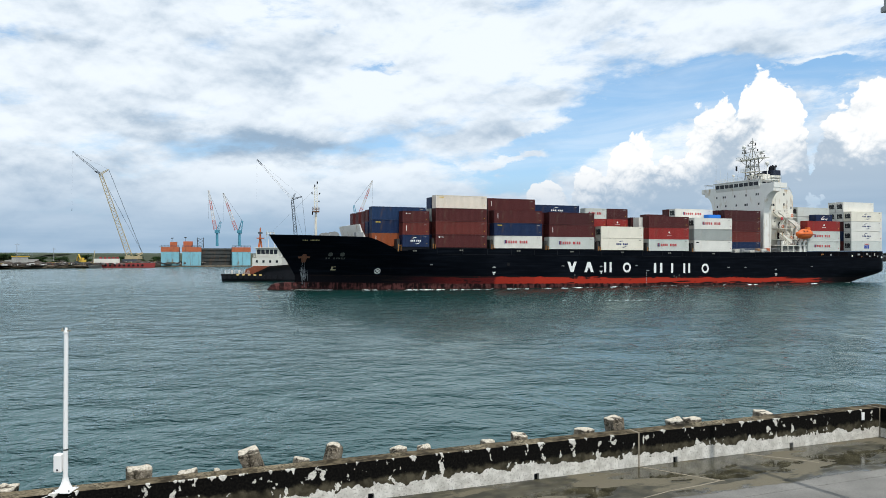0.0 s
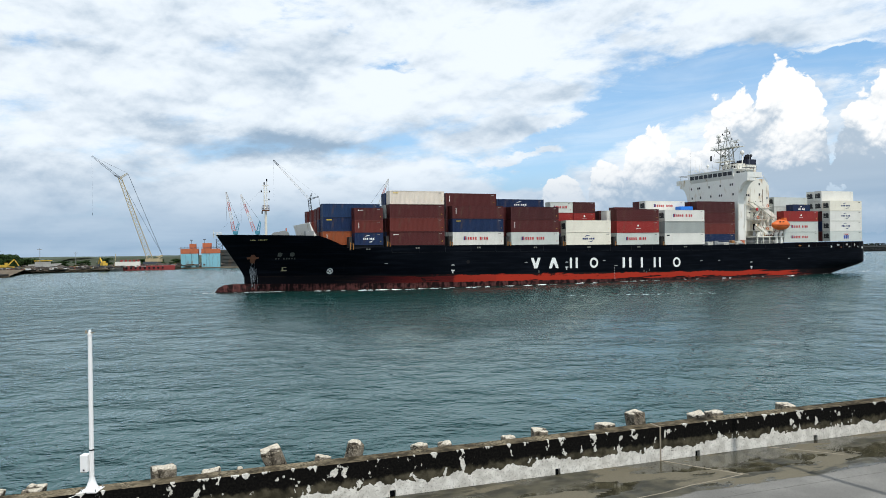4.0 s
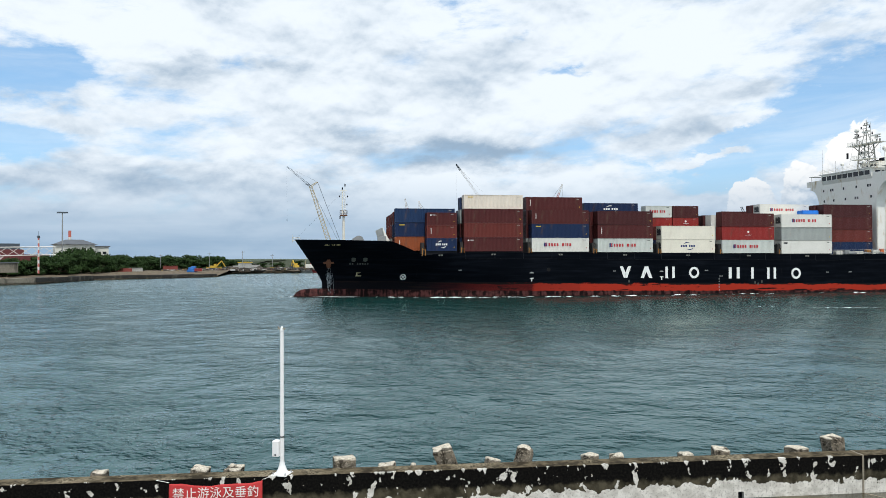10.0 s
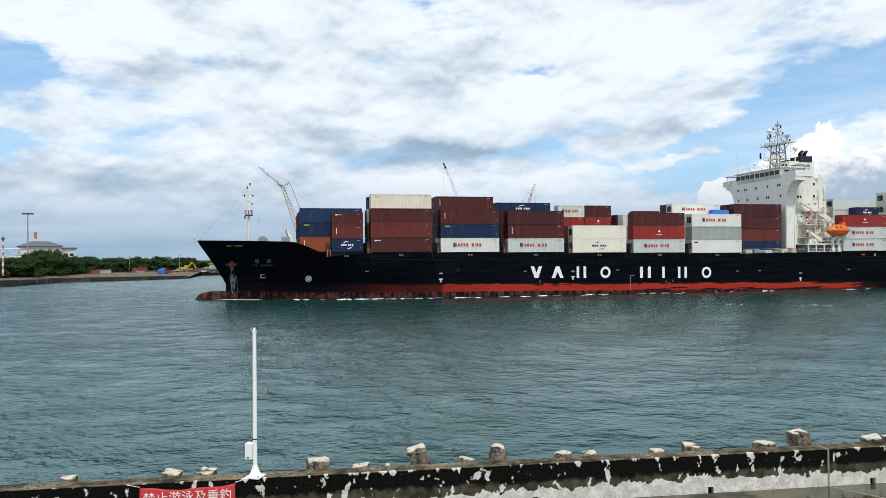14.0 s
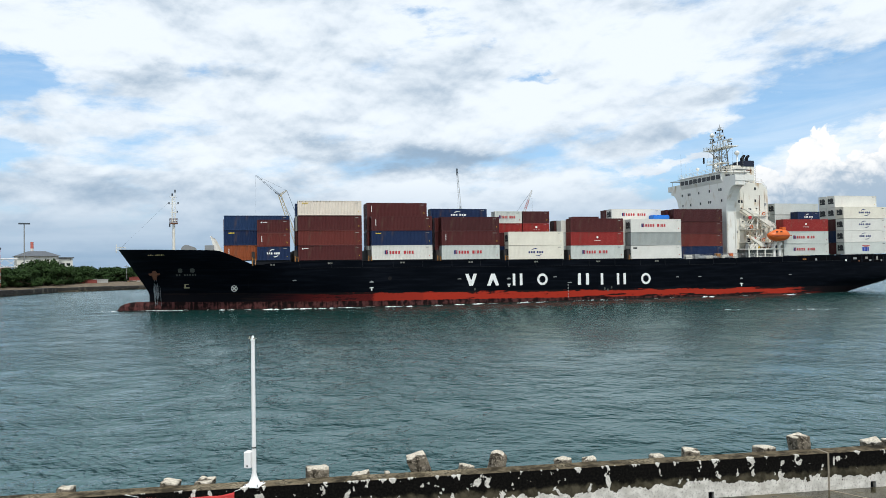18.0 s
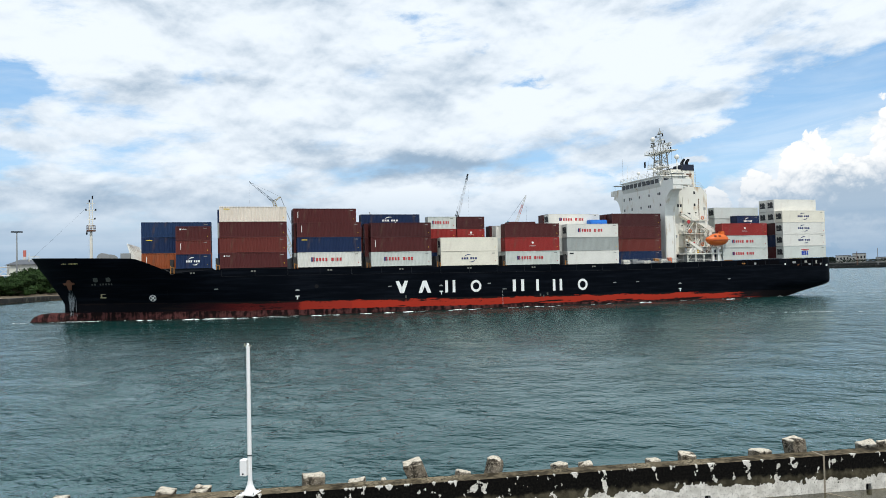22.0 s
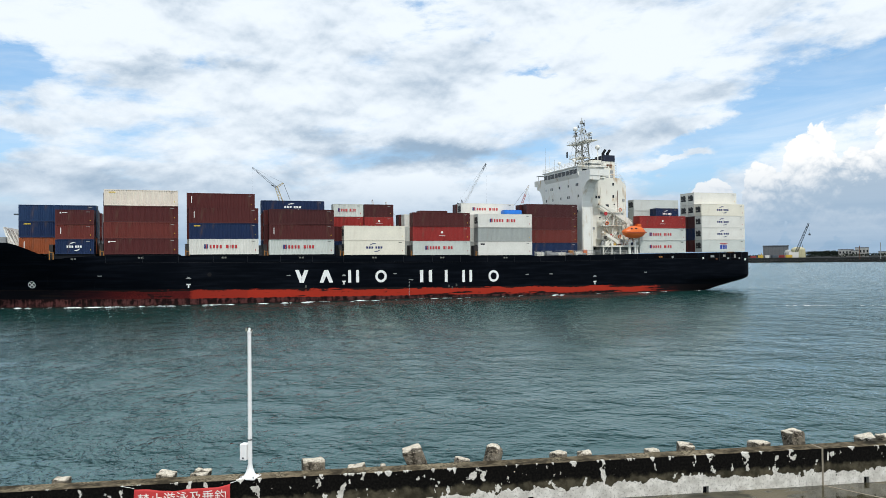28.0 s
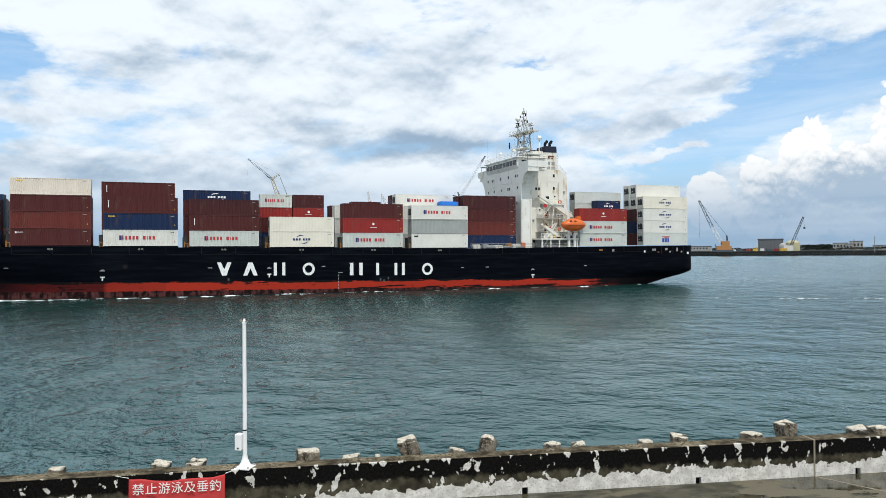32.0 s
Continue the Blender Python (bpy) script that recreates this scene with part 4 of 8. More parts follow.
# the owner's name as a row of plain white shapes
def mark_shapes():
    wedge = [(-.5, .5), (-.22, .5), (0, -.05), (.22, .5), (.5, .5), (.15, -.5), (-.15, -.5)]
    ring = [(math.cos(k * math.pi / 10), math.sin(k * math.pi / 10)) for k in range(21)]
    shapes = {"wedge": [wedge], "peak": [[(u, -v) for u, v in wedge]], "bar": [rect(1, 1)], "twin": [[(u + d, v) for u, v in rect(.27, 1)] for d in (-.37, .37)],
              "ring": [[(.5 * p, .5 * q), (.5 * u, .5 * v), (.3 * u, .3 * v), (.3 * p, .3 * q)] for (p, q), (u, v) in zip(ring, ring[1:])]}
    rows = [("wedge", 71.95, 2.5), ("peak", 76.6, 2.6), ("twin", 81.9, 2.1), ("ring", 87.37, 2.3), ("twin", 96.62, 2.5), ("bar", 100.9, .58), ("twin", 105.43, 2.1), ("ring", 111.28, 2.3)]
    for kind, x, w in rows:
        bm = bmesh.new()
        for outline in shapes[kind]:
            on_hull(bm, x, 4.87 - (x - 72) * 0.0145, [(u * w, v * 2.42) for u, v in outline])
        bmesh.ops.triangulate(bm, faces=[f for f in bm.faces if len(f.verts) > 4])
        part("name_shape", bm, M_LETTER, hull, "white painted plain shape")
    # tug marks, load marks and thruster mark
    for x, z in ((51.7, 3.5), (80.0, 3.55), (135.1, 2.46)):
        bm = bmesh.new(); on_hull(bm, x, z + .25, rect(.75, .2)); on_hull(bm, x, z - .1, rect(.22, .55))
        part("tug_mark", bm, M_LETTER, hull, "white T-shaped tug mark")
        bm = bmesh.new(); on_hull(bm, x, z + 1.35, rect(.8, .18)); on_hull(bm, x, z + 1.5, rect(.4, .14)); part("fairlead", bm, M_STEEL, hull)
    bm = bmesh.new()
    n = 20
    for k in range(n):
        a, b2 = 2 * math.pi * k / n, 2 * math.pi * (k + 1) / n
        on_hull(bm, 25.8, 4.1, [(.62 * math.cos(a), .62 * math.sin(a)), (.62 * math.cos(b2), .62 * math.sin(b2)), (.48 * math.cos(b2), .48 * math.sin(b2)), (.48 * math.cos(a), .48 * math.sin(a))])
    for k in range(2):
        a = math.pi * (.25 + .5 * k)
        c, s = math.cos(a), math.sin(a)
        on_hull(bm, 25.8, 4.1, [(.5 * c - .1 * s, .5 * s + .1 * c), (-.5 * c - .1 * s, -.5 * s + .1 * c), (-.5 * c + .1 * s, -.5 * s - .1 * c), (.5 * c + .1 * s, .5 * s - .1 * c)])
    part("thruster_mark", bm, M_LETTER, hull, "white crossed ring mark")
    bm = bmesh.new(); on_hull(bm, 16.9, 4.35, rect(1.1, .2)); on_hull(bm, 16.6, 4.75, rect(.25, .6)); on_hull(bm, 17.0, 5.0, rect(.7, .12)); part("bulb_mark", bm, paint("old_yellow", (0.34, 0.31, 0.19), 0.6, vary=0.3, scale=3), hull, "faded yellow bulb mark")
    faded = paint("faded_letter", (0.065, 0.068, 0.060), 0.6, vary=0.4, scale=4)
    for k in range(2):
        bm = bmesh.new(); on_hull(bm, 15.9 + k * 2.3, 7.7, [(-.45, -.35), (.1, -.45), (.42, -.25), (.4, .3), (.1, .42), (-.4, .35)]); part("ship_name", bm, faded, hull, "faded plain block")
    for k in range(8):
        if k != 2:
            bm = bmesh.new(); on_hull(bm, 15.2 + k * .5, 6.85, rect(.28, .34)); part("ship_name", bm, faded, hull, "faded plain bar")
    gilt = paint("gilt_letter", (0.55, 0.45, 0.2), 0.5)
    for k in range(9):
        if k != 3:
            bm = bmesh.new(); on_hull(bm, 10.2 + k * .36, 10.7, rect(.24, .14 + .1 * (k % 2))); part("bow_mark", bm, gilt, hull, "small yellow bar")
    # anchor in its pocket with a rust run and the wash-water spout
    bm = bmesh.new()
    on_hull(bm, 10.9, 6.95, [(-.5, .35), (-1.2, .25), (-1.0, -.15), (-.55, -.1), (-.35, -1.0), (.3, -1.0), (.5, -.1), (1.0, -.05), (1.1, .3), (.5, .35), (.25, .8), (-.3, .8)], 0.35)
    part("anchor", bm, M_RUST, ship, "rust-brown anchor in its hawse pocket")
    # wash water that falls in loose strands from the hawse pocket
    rng = random.Random(8)
    wet = paint("falling_water", (0.38, 0.42, 0.45), 0.4, vary=0.5, scale=2.5)
    for k in range(18):
        x, top = 10.75 + rng.gauss(0, .30), rng.uniform(4.6, 6.2)
        low = rng.uniform(.7, 3.2)
        bm = bmesh.new()
        p = Vector((x, hull_y(x, top) - .25, top))
        for q in range(4):
            z = top + (low - top) * (q + 1) / 4
            e = Vector((p.x + rng.uniform(.0, .14), hull_y(x, 4.0) - .35 - .12 * q, z))
            tube(bm, p, e, rng.uniform(.006, .024), n=4, cap=False); p = e
        part("water_spout", bm, wet, ship, "loose strand of anchor wash water")
    for x in (37.0, 69.5, 90.2, 118.9, 124.5, 148.0):
        bm = bmesh.new(); on_hull(bm, x, 5.1 + .4 * (x < 40) - (x > 100) * .6, rect(.7, .16)); part("scupper_mark", bm, M_STEEL, hull)
    for z in (.9, 1.5, 2.1, 2.7, 3.3):      # draught scale amidships
        bm = bmesh.new(); on_hull(bm, 93.1, z, rect(.14, .36)); part("draught_mark", bm, M_STEEL, hull)
    bm = bmesh.new(); on_hull(bm, 93.5, 3.85, rect(.9, .14)); part("draught_mark", bm, M_STEEL, hull)
    for x, z in ((72.7, 2.95), (101.5, 2.4), (103.1, 2.6), (102.2, 2.1)):
        bm = bmesh.new(); on_hull(bm, x, z, rect(.3, .5)); part("scrape_mark", bm, faded, hull, "pale scrape mark")
    bm = bmesh.new()
    tube(bm, (55.3, hull_y(55, 5.3) - .06, 5.5), (55.3, hull_y(55, 5.3) + .1, 5.5), .38, n=14)
    part("hawse_port", bm, paint("port_dark", (0.004, 0.004, 0.005), .9), hull)


mark_shapes()


def rail(bm, pts, h=1.0, step=1.4, r=0.035):
    """A guard rail of posts and three bars along a line of points."""
    for a, b in zip(pts, pts[1:]):
        a, b = Vector(a), Vector(b)
        n = max(1, int((b - a).length / step))
        for k in range(n + 1):
            p = a.lerp(b, k / n)
            tube(bm, p, p + Vector((0, 0, h)), r, n=4, cap=False)
        for s in (0.35, 0.68, 1.0):
            tube(bm, a + Vector((0, 0, h * s)), b + Vector((0, 0, h * s)), r, n=4, cap=False)


def forecastle():
    mx = 14.1
    bm = bmesh.new()
    tube(bm, (mx, BEAM_C, 10.5), (mx, BEAM_C, 17.2), .29, .24, 10); tube(bm, (mx - .3, BEAM_C, 17.2), (mx - .25, BEAM_C, 22.6), .12, .10, 8); tube(bm, (mx + .3, BEAM_C, 17.2), (mx + .28, BEAM_C, 23.3), .10, .07, 6)
    for k in range(12):
        tube(bm, (mx - .3, BEAM_C, 17.7 + k * .42), (mx + .3, BEAM_C, 17.7 + k * .42), .035, n=4)
    for z, w in ((21.0, .9), (22.4, .75), (19.3, .6)):
        tube(bm, (mx - w, BEAM_C, z), (mx + w, BEAM_C, z), .05, n=5)
    for k in range(13):
        tube(bm, (mx - .5, BEAM_C - .2, 10.8 + k * .5), (mx - .5, BEAM_C + .2, 10.8 + k * .5), .025, n=4)
    mast = part("foremast", bm, M_CREAM, ship, "cream steel foremast with rust streaks")
    bm = bmesh.new(); tube(bm, (mx, BEAM_C, 17.0), (mx, BEAM_C, 17.25), .8, n=12); rail(bm, [(mx + .78 * math.cos(a), BEAM_C + .78 * math.sin(a), 17.25) for a in (k * math.pi / 4 for k in range(9))], .9, 2, .025)
    part("crow_platform", bm, M_RUST, mast)
    for dx, z, h in ((-.75, 16.4, .6), (.3, 23.3, .55), (-.25, 22.6, .5), (-.85, 21.0, .35), (.85, 21.0, .35), (.7, 19.3, .3)):
        bm = bmesh.new(); tube(bm, (mx + dx, BEAM_C, z), (mx + dx, BEAM_C, z + h), .13, n=8); part("mast_light", bm, M_BLACK, mast, "dark navigation lamp")
    bm = bmesh.new(); tube(bm, (mx, BEAM_C, 22.3), (4.2, BEAM_C, 12.2), .009, n=4); part("forestay", bm, M_BLACK, mast)
    # spray breaker plate
    bm = bmesh.new()
    prism(bm, [(22.6, 10.4), (21.5, 14.2), (21.7, 14.2), (23.1, 10.4)], "y", 3.4, 2 * BEAM_C - 3.4)
    bmesh.ops.bevel(bm, geom=list(bm.edges), offset=.03, segments=1, affect="EDGES")
    breaker = part("spray_breaker", bm, M_WHITE, ship, "white plated spray breaker across the forecastle")
    for k in range(7):
        y = 4.2 + k * (2 * BEAM_C - 8.4) / 6
        bm = bmesh.new(); prism(bm, [(23.05, 10.4), (21.75, 13.9), (21.85, 13.9), (23.7, 10.4)], "y", y - .06, y + .06); part("stiffener", bm, M_WHITE, breaker)
    for y, x in ((8.2, 17.0), (16.8, 17.0)):
        bm = bmesh.new(); tube(bm, (x, y - 1.5, 11.6), (x, y + 1.5, 11.6), .75, n=14); tube(bm, (x, y - 1.6, 11.6), (x, y - 1.4, 11.6), 1.05, n=16); tube(bm, (x, y + 1.4, 11.6), (x, y + 1.6, 11.6), 1.05, n=16); box(bm, x - .8, x + .8, y - 1.8, y + 1.8, 10.1, 10.7)
        part("mooring_winch", bm, M_STEEL, ship)
    bm = bmesh.new(); rail(bm, [(5.0, hull_y(5, 11) + .3, 11.4), (3.4, BEAM_C, 11.45), (5.0, 2 * BEAM_C - hull_y(5, 11) - .3, 11.4)], 1.0, .8); part("bow_rail", bm, M_CREAM, ship)
    bm = bmesh.new(); box(bm, 20.6, 22.2, 2.4, 4.0, 10.3, 12.4); part("store_box", bm, M_STEEL, ship)
    bm = bmesh.new(); tube(bm, (3.5, BEAM_C, 11.4), (3.5, BEAM_C, 13.0), .05, n=5); part("jackstaff", bm, M_CREAM, ship)


forecastle()


M_CRANE_DARK = paint("locker_dark", (0.030, 0.028, 0.027), 0.7, vary=0.3, scale=1.0)
M_LASH = paint("lashing_ochre", (0.30, 0.13, 0.03), 0.6, vary=0.3, scale=2)
M_PLATE = paint("bay_plate", (.16, .16, .14), .6)


def deck_edge():
    """Coaming, lashing gear and posts along the port edge."""
    for k, (x0, x1, seat) in enumerate(((29.6, 36.6, 9.41), (37.5, 50.2, 9.29), (51.6, 64.4, 9.16), (65.5, 78.6, 9.04), (79.8, 92.6, 8.86), (94, 106.5, 8.74), (107.9, 120.4, 8.59))):
        zt = sheer((x0 + x1) / 2)
        bm = bmesh.new(); box(bm, x0 + .3, x1 - .3, .25, 24.7, zt - .3, seat); part("hatch_cover", bm, M_BLACK, ship)
        for x in (x0 - .35,):
            bm = bmesh.new()
            box(bm, x - .08, x + .08, .05, .2, zt - .4, zt + 1.1); box(bm, x + .5, x + .64, .05, .2, zt - .4, zt + .9); box(bm, x - .08, x + .64, .05, .2, zt + .75, zt + .85)
            part("lashing_post", bm, M_LASH, ship, "yellow lashing post")
            bm = bmesh.new(); box(bm, x - .15, x + .45, .6, 24.4, zt - .5, zt + 2.2); part("lashing_bridge", bm, M_CRANE_DARK, ship, "dark lashing bridge")
        for j in (-.4, .1):
            bm = bmesh.new(); on_hull(bm, (x0 + x1) / 2 + j, zt - .35, rect(.35, .3), .06); part("bay_number", bm, M_PLATE, hull, "small plain number plate")
    bm = bmesh.new()
    x = 38.0
    while x < 172:
        on_hull(bm, x + 2.9, sheer(x + 3) - 1.25, rect(5.6, .07), .05); on_hull(bm, x, sheer(x) - .65, rect(.1, 1.2), .06); x += 6
    part("rubbing_bar", bm, M_BLACK, hull)


deck_edge()
# ---------------------------------------------------------------- bridge house
HX, ZB0 = 134.0, 8.2        # front of the house, deck under it


M_MAST = paint("mast_grey", (0.30, 0.29, 0.26), 0.6, vary=0.3, scale=1.0)


def house():
    # front screen with its curved wing brackets, pushed along x
    def wing_side(s):
        """Outline from the deck up the port edge to the wing; s mirrors it."""
        pts = [(3.0, ZB0), (3.0, 19.4)]
        for k in range(9):
            a = math.pi / 2 * k / 8
            pts.append((3.0 - 3.1 * (1 - math.cos(a)), 19.4 + 5.4 * math.sin(a)))
        pts += [(-.35, 24.88), (-.35, 25.8)]
        return [(y if s > 0 else 25 - y, z) for y, z in pts]
    port, star = wing_side(1), wing_side(-1)
    bm = bmesh.new()
    prism(bm, port + star[::-1], "x", HX, HX + 2.6)
    front = part("front_screen", bm, M_WHITE, ship, "white front screen with curved wing brackets")
    # main block, narrower, behind the screen
    bm = bmesh.new()
    prism(bm, [(HX + 2.6, ZB0), (HX + 12.2, ZB0), (HX + 12.2, 24.2), (HX + 10.6, 25.9), (HX + 2.6, 25.9)], "y", 4.4, 20.6)
    block = part("deckhouse", bm, M_CREAM, ship, "cream-white deckhouse block with rust streaks")
    # bridge with its raked window band
    bm = bmesh.new()
    prism(bm, [(HX + .1, 25.8), (HX - .35, 26.72), (HX - .35, 28.25), (HX + 6.5, 28.25), (HX + 6.5, 25.8)], "y", 4.2, 20.8)
    bridge = part("wheelhouse", bm, M_WHITE, ship, "white wheelhouse with dark window band")
    for k in range(9):
        y = 4.6 + k * 1.8
        bm = bmesh.new(); box(bm, HX - .40, HX - .34, y, y + 1.5, 26.77, 27.79); part("window", bm, M_GLASS, bridge, "dark bridge window")
    for k in range(3):
        bm = bmesh.new(); box(bm, HX + .8 + k * 1.7, HX + 2.1 + k * 1.7, 4.14, 4.19, 26.77, 27.74); part("window", bm, M_GLASS, bridge, "dark bridge window")
    bm = bmesh.new(); box(bm, HX - .6, HX + 6.9, 3.6, 21.4, 28.25, 28.45); part("wheelhouse_roof", bm, M_WHITE, bridge)
    # wings: floor, bulwark, end
    for s in (1, -1):
        y0, y1 = (-.45, 4.2) if s > 0 else (20.8, 26.77)
        bm = bmesh.new()
        box(bm, HX, HX + 4.8, y0, y1, 25.8, 26.)
        box(bm, HX, HX + .12, y0, y1, 26., 27.13); box(bm, HX + 4.68, HX + 4.8, y0, y1, 26., 27.13)
        ye = y0 if s > 0 else y1 - .12
        box(bm, HX + .12, HX + 4.68, ye, ye + .12, 26., 27.13)
        part("bridge_wing", bm, M_WHITE, ship)
        bm = bmesh.new(); yy = y0 + .3 if s > 0 else y1 - 2.2
        box(bm, HX + .4, HX + 3.4, yy, yy + 1.9, 28.35, 28.45)
        for a in (.5, 3.3):
            tube(bm, (HX + a, yy + .95, 27.13), (HX + a, yy + .95, 28.35), .05, n=5)
        part("wing_awning", bm, M_STEEL, ship)
    # small square ports on the front, in pairs and singles, three storeys
    for z, ys in ((24.0, (4.6, 5.3, 9.0, 13.2, 16.9, 17.6)), (21.4, (4.4, 8.6, 9.3, 12.6, 16.6)), (18.0, (4.8, 9.0, 13.2, 17.2, 17.9)), (24.0, (20.2,)), (21.4, (20.0,))):
        for y in ys:
            bm = bmesh.new(); box(bm, HX - .03, HX + .02, y, y + .45, z, z + .6); part("port_light", bm, M_GLASS, front, "small dark square window")
    for x, z in ((4.2, 21.2), (4.9, 21.2), (8.6, 24.2), (8.6, 21.4), (3.6, 9.6), (5.0, 9.6), (7.2, 9.6)):
        bm = bmesh.new(); box(bm, HX + x, HX + x + .45, 4.36, 4.41, z, z + .62); part("port_light", bm, M_GLASS, block, "small dark square window")
    # side doorways as dark panels, the recess shade put into the colour
    for x, z in ((6.8, 18.1), (6.6, 15.1), (6.4, 12.1)):
        bm = bmesh.new(); box(bm, HX + x, HX + x + .8, 4.36, 4.41, z, z + 1.8); part("door", bm, M_GLASS, block, "dark flat panel painted as a shaded open doorway")
    # pipe and trunking up the screen's side
    for x in (.15, 2.2):
        bm = bmesh.new(); tube(bm, (HX + x, 2.9, ZB0), (HX + x, 2.9, 19.0), .06, n=5); part("pipe", bm, M_CREAM, front)
    # outside decks with stairs and rails
    for x0, x1, z in ((6.0, 10.4, 18.0), (4.4, 9.4, 15.0), (4.2, 13.5, 12.0)):
        bm = bmesh.new(); box(bm, HX + x0, HX + x1, 1.6, 4.38, z - .12, z); part("side_deck", bm, M_CREAM, block)
        bm = bmesh.new(); rail(bm, [(HX + x0, 1.7, z), (HX + x1, 1.7, z), (HX + x1, 4.3, z)], 1.05, 1.2, .03); part("guard_rail", bm, M_WHITE, block)
    for (xa, za), (xb, zb) in (((4.6, 15.0), (7.0, 18.0)), ((6.8, 12.0), (4.8, 15.0)), ((4.6, 8.4), (7.2, 12.0))):
        bm = bmesh.new()
        for y in (1.9, 2.7):
            tube(bm, (HX + xa, y, za), (HX + xb, y, zb), .09, n=4)
            tube(bm, (HX + xa, y, za + .9), (HX + xb, y, zb + .9), .04, n=4)
        for k in range(1, 11):
            q = k / 11
            box(bm, HX + xa + (xb - xa) * q - .12, HX + xa + (xb - xa) * q + .12, 1.9, 2.7, za + (zb - za) * q, za + (zb - za) * q + .04)
        part("stair", bm, M_CREAM, block, "cream inclined ladder")
    # roof gear
    bm = bmesh.new(); rail(bm, [(HX - .4, 3.8, 28.45), (HX - .4, 21.2, 28.45), (HX + 6.6, 21.2, 28.45), (HX + 6.6, 3.8, 28.45), (HX - .4, 3.8, 28.45)], 1.0, 1.5, .03); part("guard_rail", bm, M_WHITE, bridge)
    bm = bmesh.new(); rail(bm, [(HX + 7.0, 4.6, 25.9), (HX + 10.6, 4.6, 25.9), (HX + 12.1, 4.6, 24.2), (HX + 12.1, 20.4, 24.2)], 1.0, 1.2, .03); part("guard_rail", bm, M_WHITE, block)
    for y, h, r in ((6.0, 2.3, .03), (7.5, 1.4, .05), (14.5, 1.6, .05), (17.8, 2.6, .03), (19.5, 4.2, .03)):
        bm = bmesh.new(); tube(bm, (HX + .6, y, 28.45), (HX + .6, y, 28.45 + h), r, n=5)
        if r > .04:
            bmesh.ops.create_icosphere(bm, subdivisions=2, radius=.42, matrix=Matrix.Translation((HX + .6, y, 28.66 + h)))
        part("aerial", bm, M_WHITE, bridge)
    # radar mast
    mx = HX + 5.6
    bm = bmesh.new()
    for y in (10.6, 14.4):
        for x in (-1.0, 1.0):
            tube(bm, (mx + x, y, 28.45), (mx + x * .7, 12.5 + (y - 12.5) * .75, 35.08), .18, .14, 6)
    for z in (30.59, 32.84):
        w = 1.0 - (z - 27) * .045
        for a, b in (((-w, 10.8), (w, 10.8)), ((-w, 14.2), (w, 14.2)), ((-w, 10.8), (-w, 14.2)), ((w, 10.8), (w, 14.2))):
            tube(bm, (mx + a[0], a[1], z), (mx + b[0], b[1], z), .07, n=5)
    for a, b in (((-1, 10.7, 28.66), (-.75, 14.0, 32.84)), ((-1, 14.3, 28.66), (-.75, 11.0, 32.84)), ((-.9, 10.8, 30.59), (.8, 10.9, 34.88)), ((.9, 10.8, 30.59), (-.8, 10.9, 34.88))):
        tube(bm, (mx + a[0], a[1], a[2]), (mx + b[0], b[1], b[2]), .05, n=4)
    for k in range(9):        # more bracing and a ladder
        z = 28.9 + k * .68
        tube(bm, (mx - .95, 12.2, z), (mx - .95, 12.8, z), .03, n=4)
    for z0, z1 in ((28.6, 30.59), (30.59, 32.84), (32.84, 34.9)):
        for x in (-.95, .85):
            tube(bm, (mx + x, 10.75, z0), (mx + x * .92, 14.1, z1), .06, n=4); tube(bm, (mx + x, 14.2, z0), (mx + x * .92, 10.9, z1), .06, n=4)
    mast = part("radar_mast", bm, M_MAST, ship, "cream lattice radar mast")
    bm = bmesh.new(); box(bm, mx - 1.5, mx + 1.5, 7.6, 17.4, 34.98, 35.13); rail(bm, [(mx - 1.4, 7.8, 35.13), (mx - 1.4, 17.2, 35.13), (mx + 1.4, 17.2, 35.13)], .8, 1.6, .03); part("yard_platform", bm, M_WHITE, mast)
    for y, z0, z1, r in ((12.5, 35.08, 41.0, .13), (11.2, 35.08, 40.3, .06), (15.6, 35.08, 38.35, .16), (9.0, 35.08, 36.51, .06), (13.4, 37.53, 39.16, .04)):
        bm = bmesh.new(); tube(bm, (mx, y, z0), (mx, y, z1), r, r * .6, 6); part("topmast", bm, M_MAST, mast)
    for y, z, w in ((15.6, 38.55, 0), (12.5, 37.94, 2.6), (9.6, 36.61, 3.2), (13.6, 33.04, 2.8)):
        bm = bmesh.new()
        if w:
            box(bm, mx - .18, mx + .18, y - w / 2, y + w / 2, z, z + .32, None); tube(bm, (mx, y, z - .6), (mx, y, z), .2, n=6)
        else:
            bmesh.ops.create_icosphere(bm, subdivisions=2, radius=.6, matrix=Matrix.Translation((mx, y, z + .3)))
        part("radar_scanner", bm, M_WHITE, mast)
    bm = bmesh.new(); bmesh.ops.create_icosphere(bm, subdivisions=2, radius=.6, matrix=Matrix.Translation((mx + 2.2, 9.2, 33.6))); tube(bm, (mx + 2.2, 9.2, 28.45), (mx + 2.2, 9.2, 33.2), .14, n=6); part("satellite_dome", bm, M_WHITE, mast, smooth=True)
    # lower radar platform, crosstrees and dark lamps on the mast
    bm = bmesh.new(); box(bm, mx - 2.2, mx + .9, 10.0, 15.0, 31.3, 31.42); rail(bm, [(mx - 2.1, 10.1, 31.42), (mx - 2.1, 14.9, 31.42), (mx + .8, 14.9, 31.42)], .9, 1.2, .03); part("radar_platform", bm, M_WHITE, mast)
    for y0, y1, z in ((10.4, 14.8, 37.2), (11.2, 13.9, 38.9), (11.8, 13.2, 40.2)):
        bm = bmesh.new(); tube(bm, (mx, y0, z), (mx, y1, z), .06, n=5); part("crosstree", bm, M_MAST, mast)
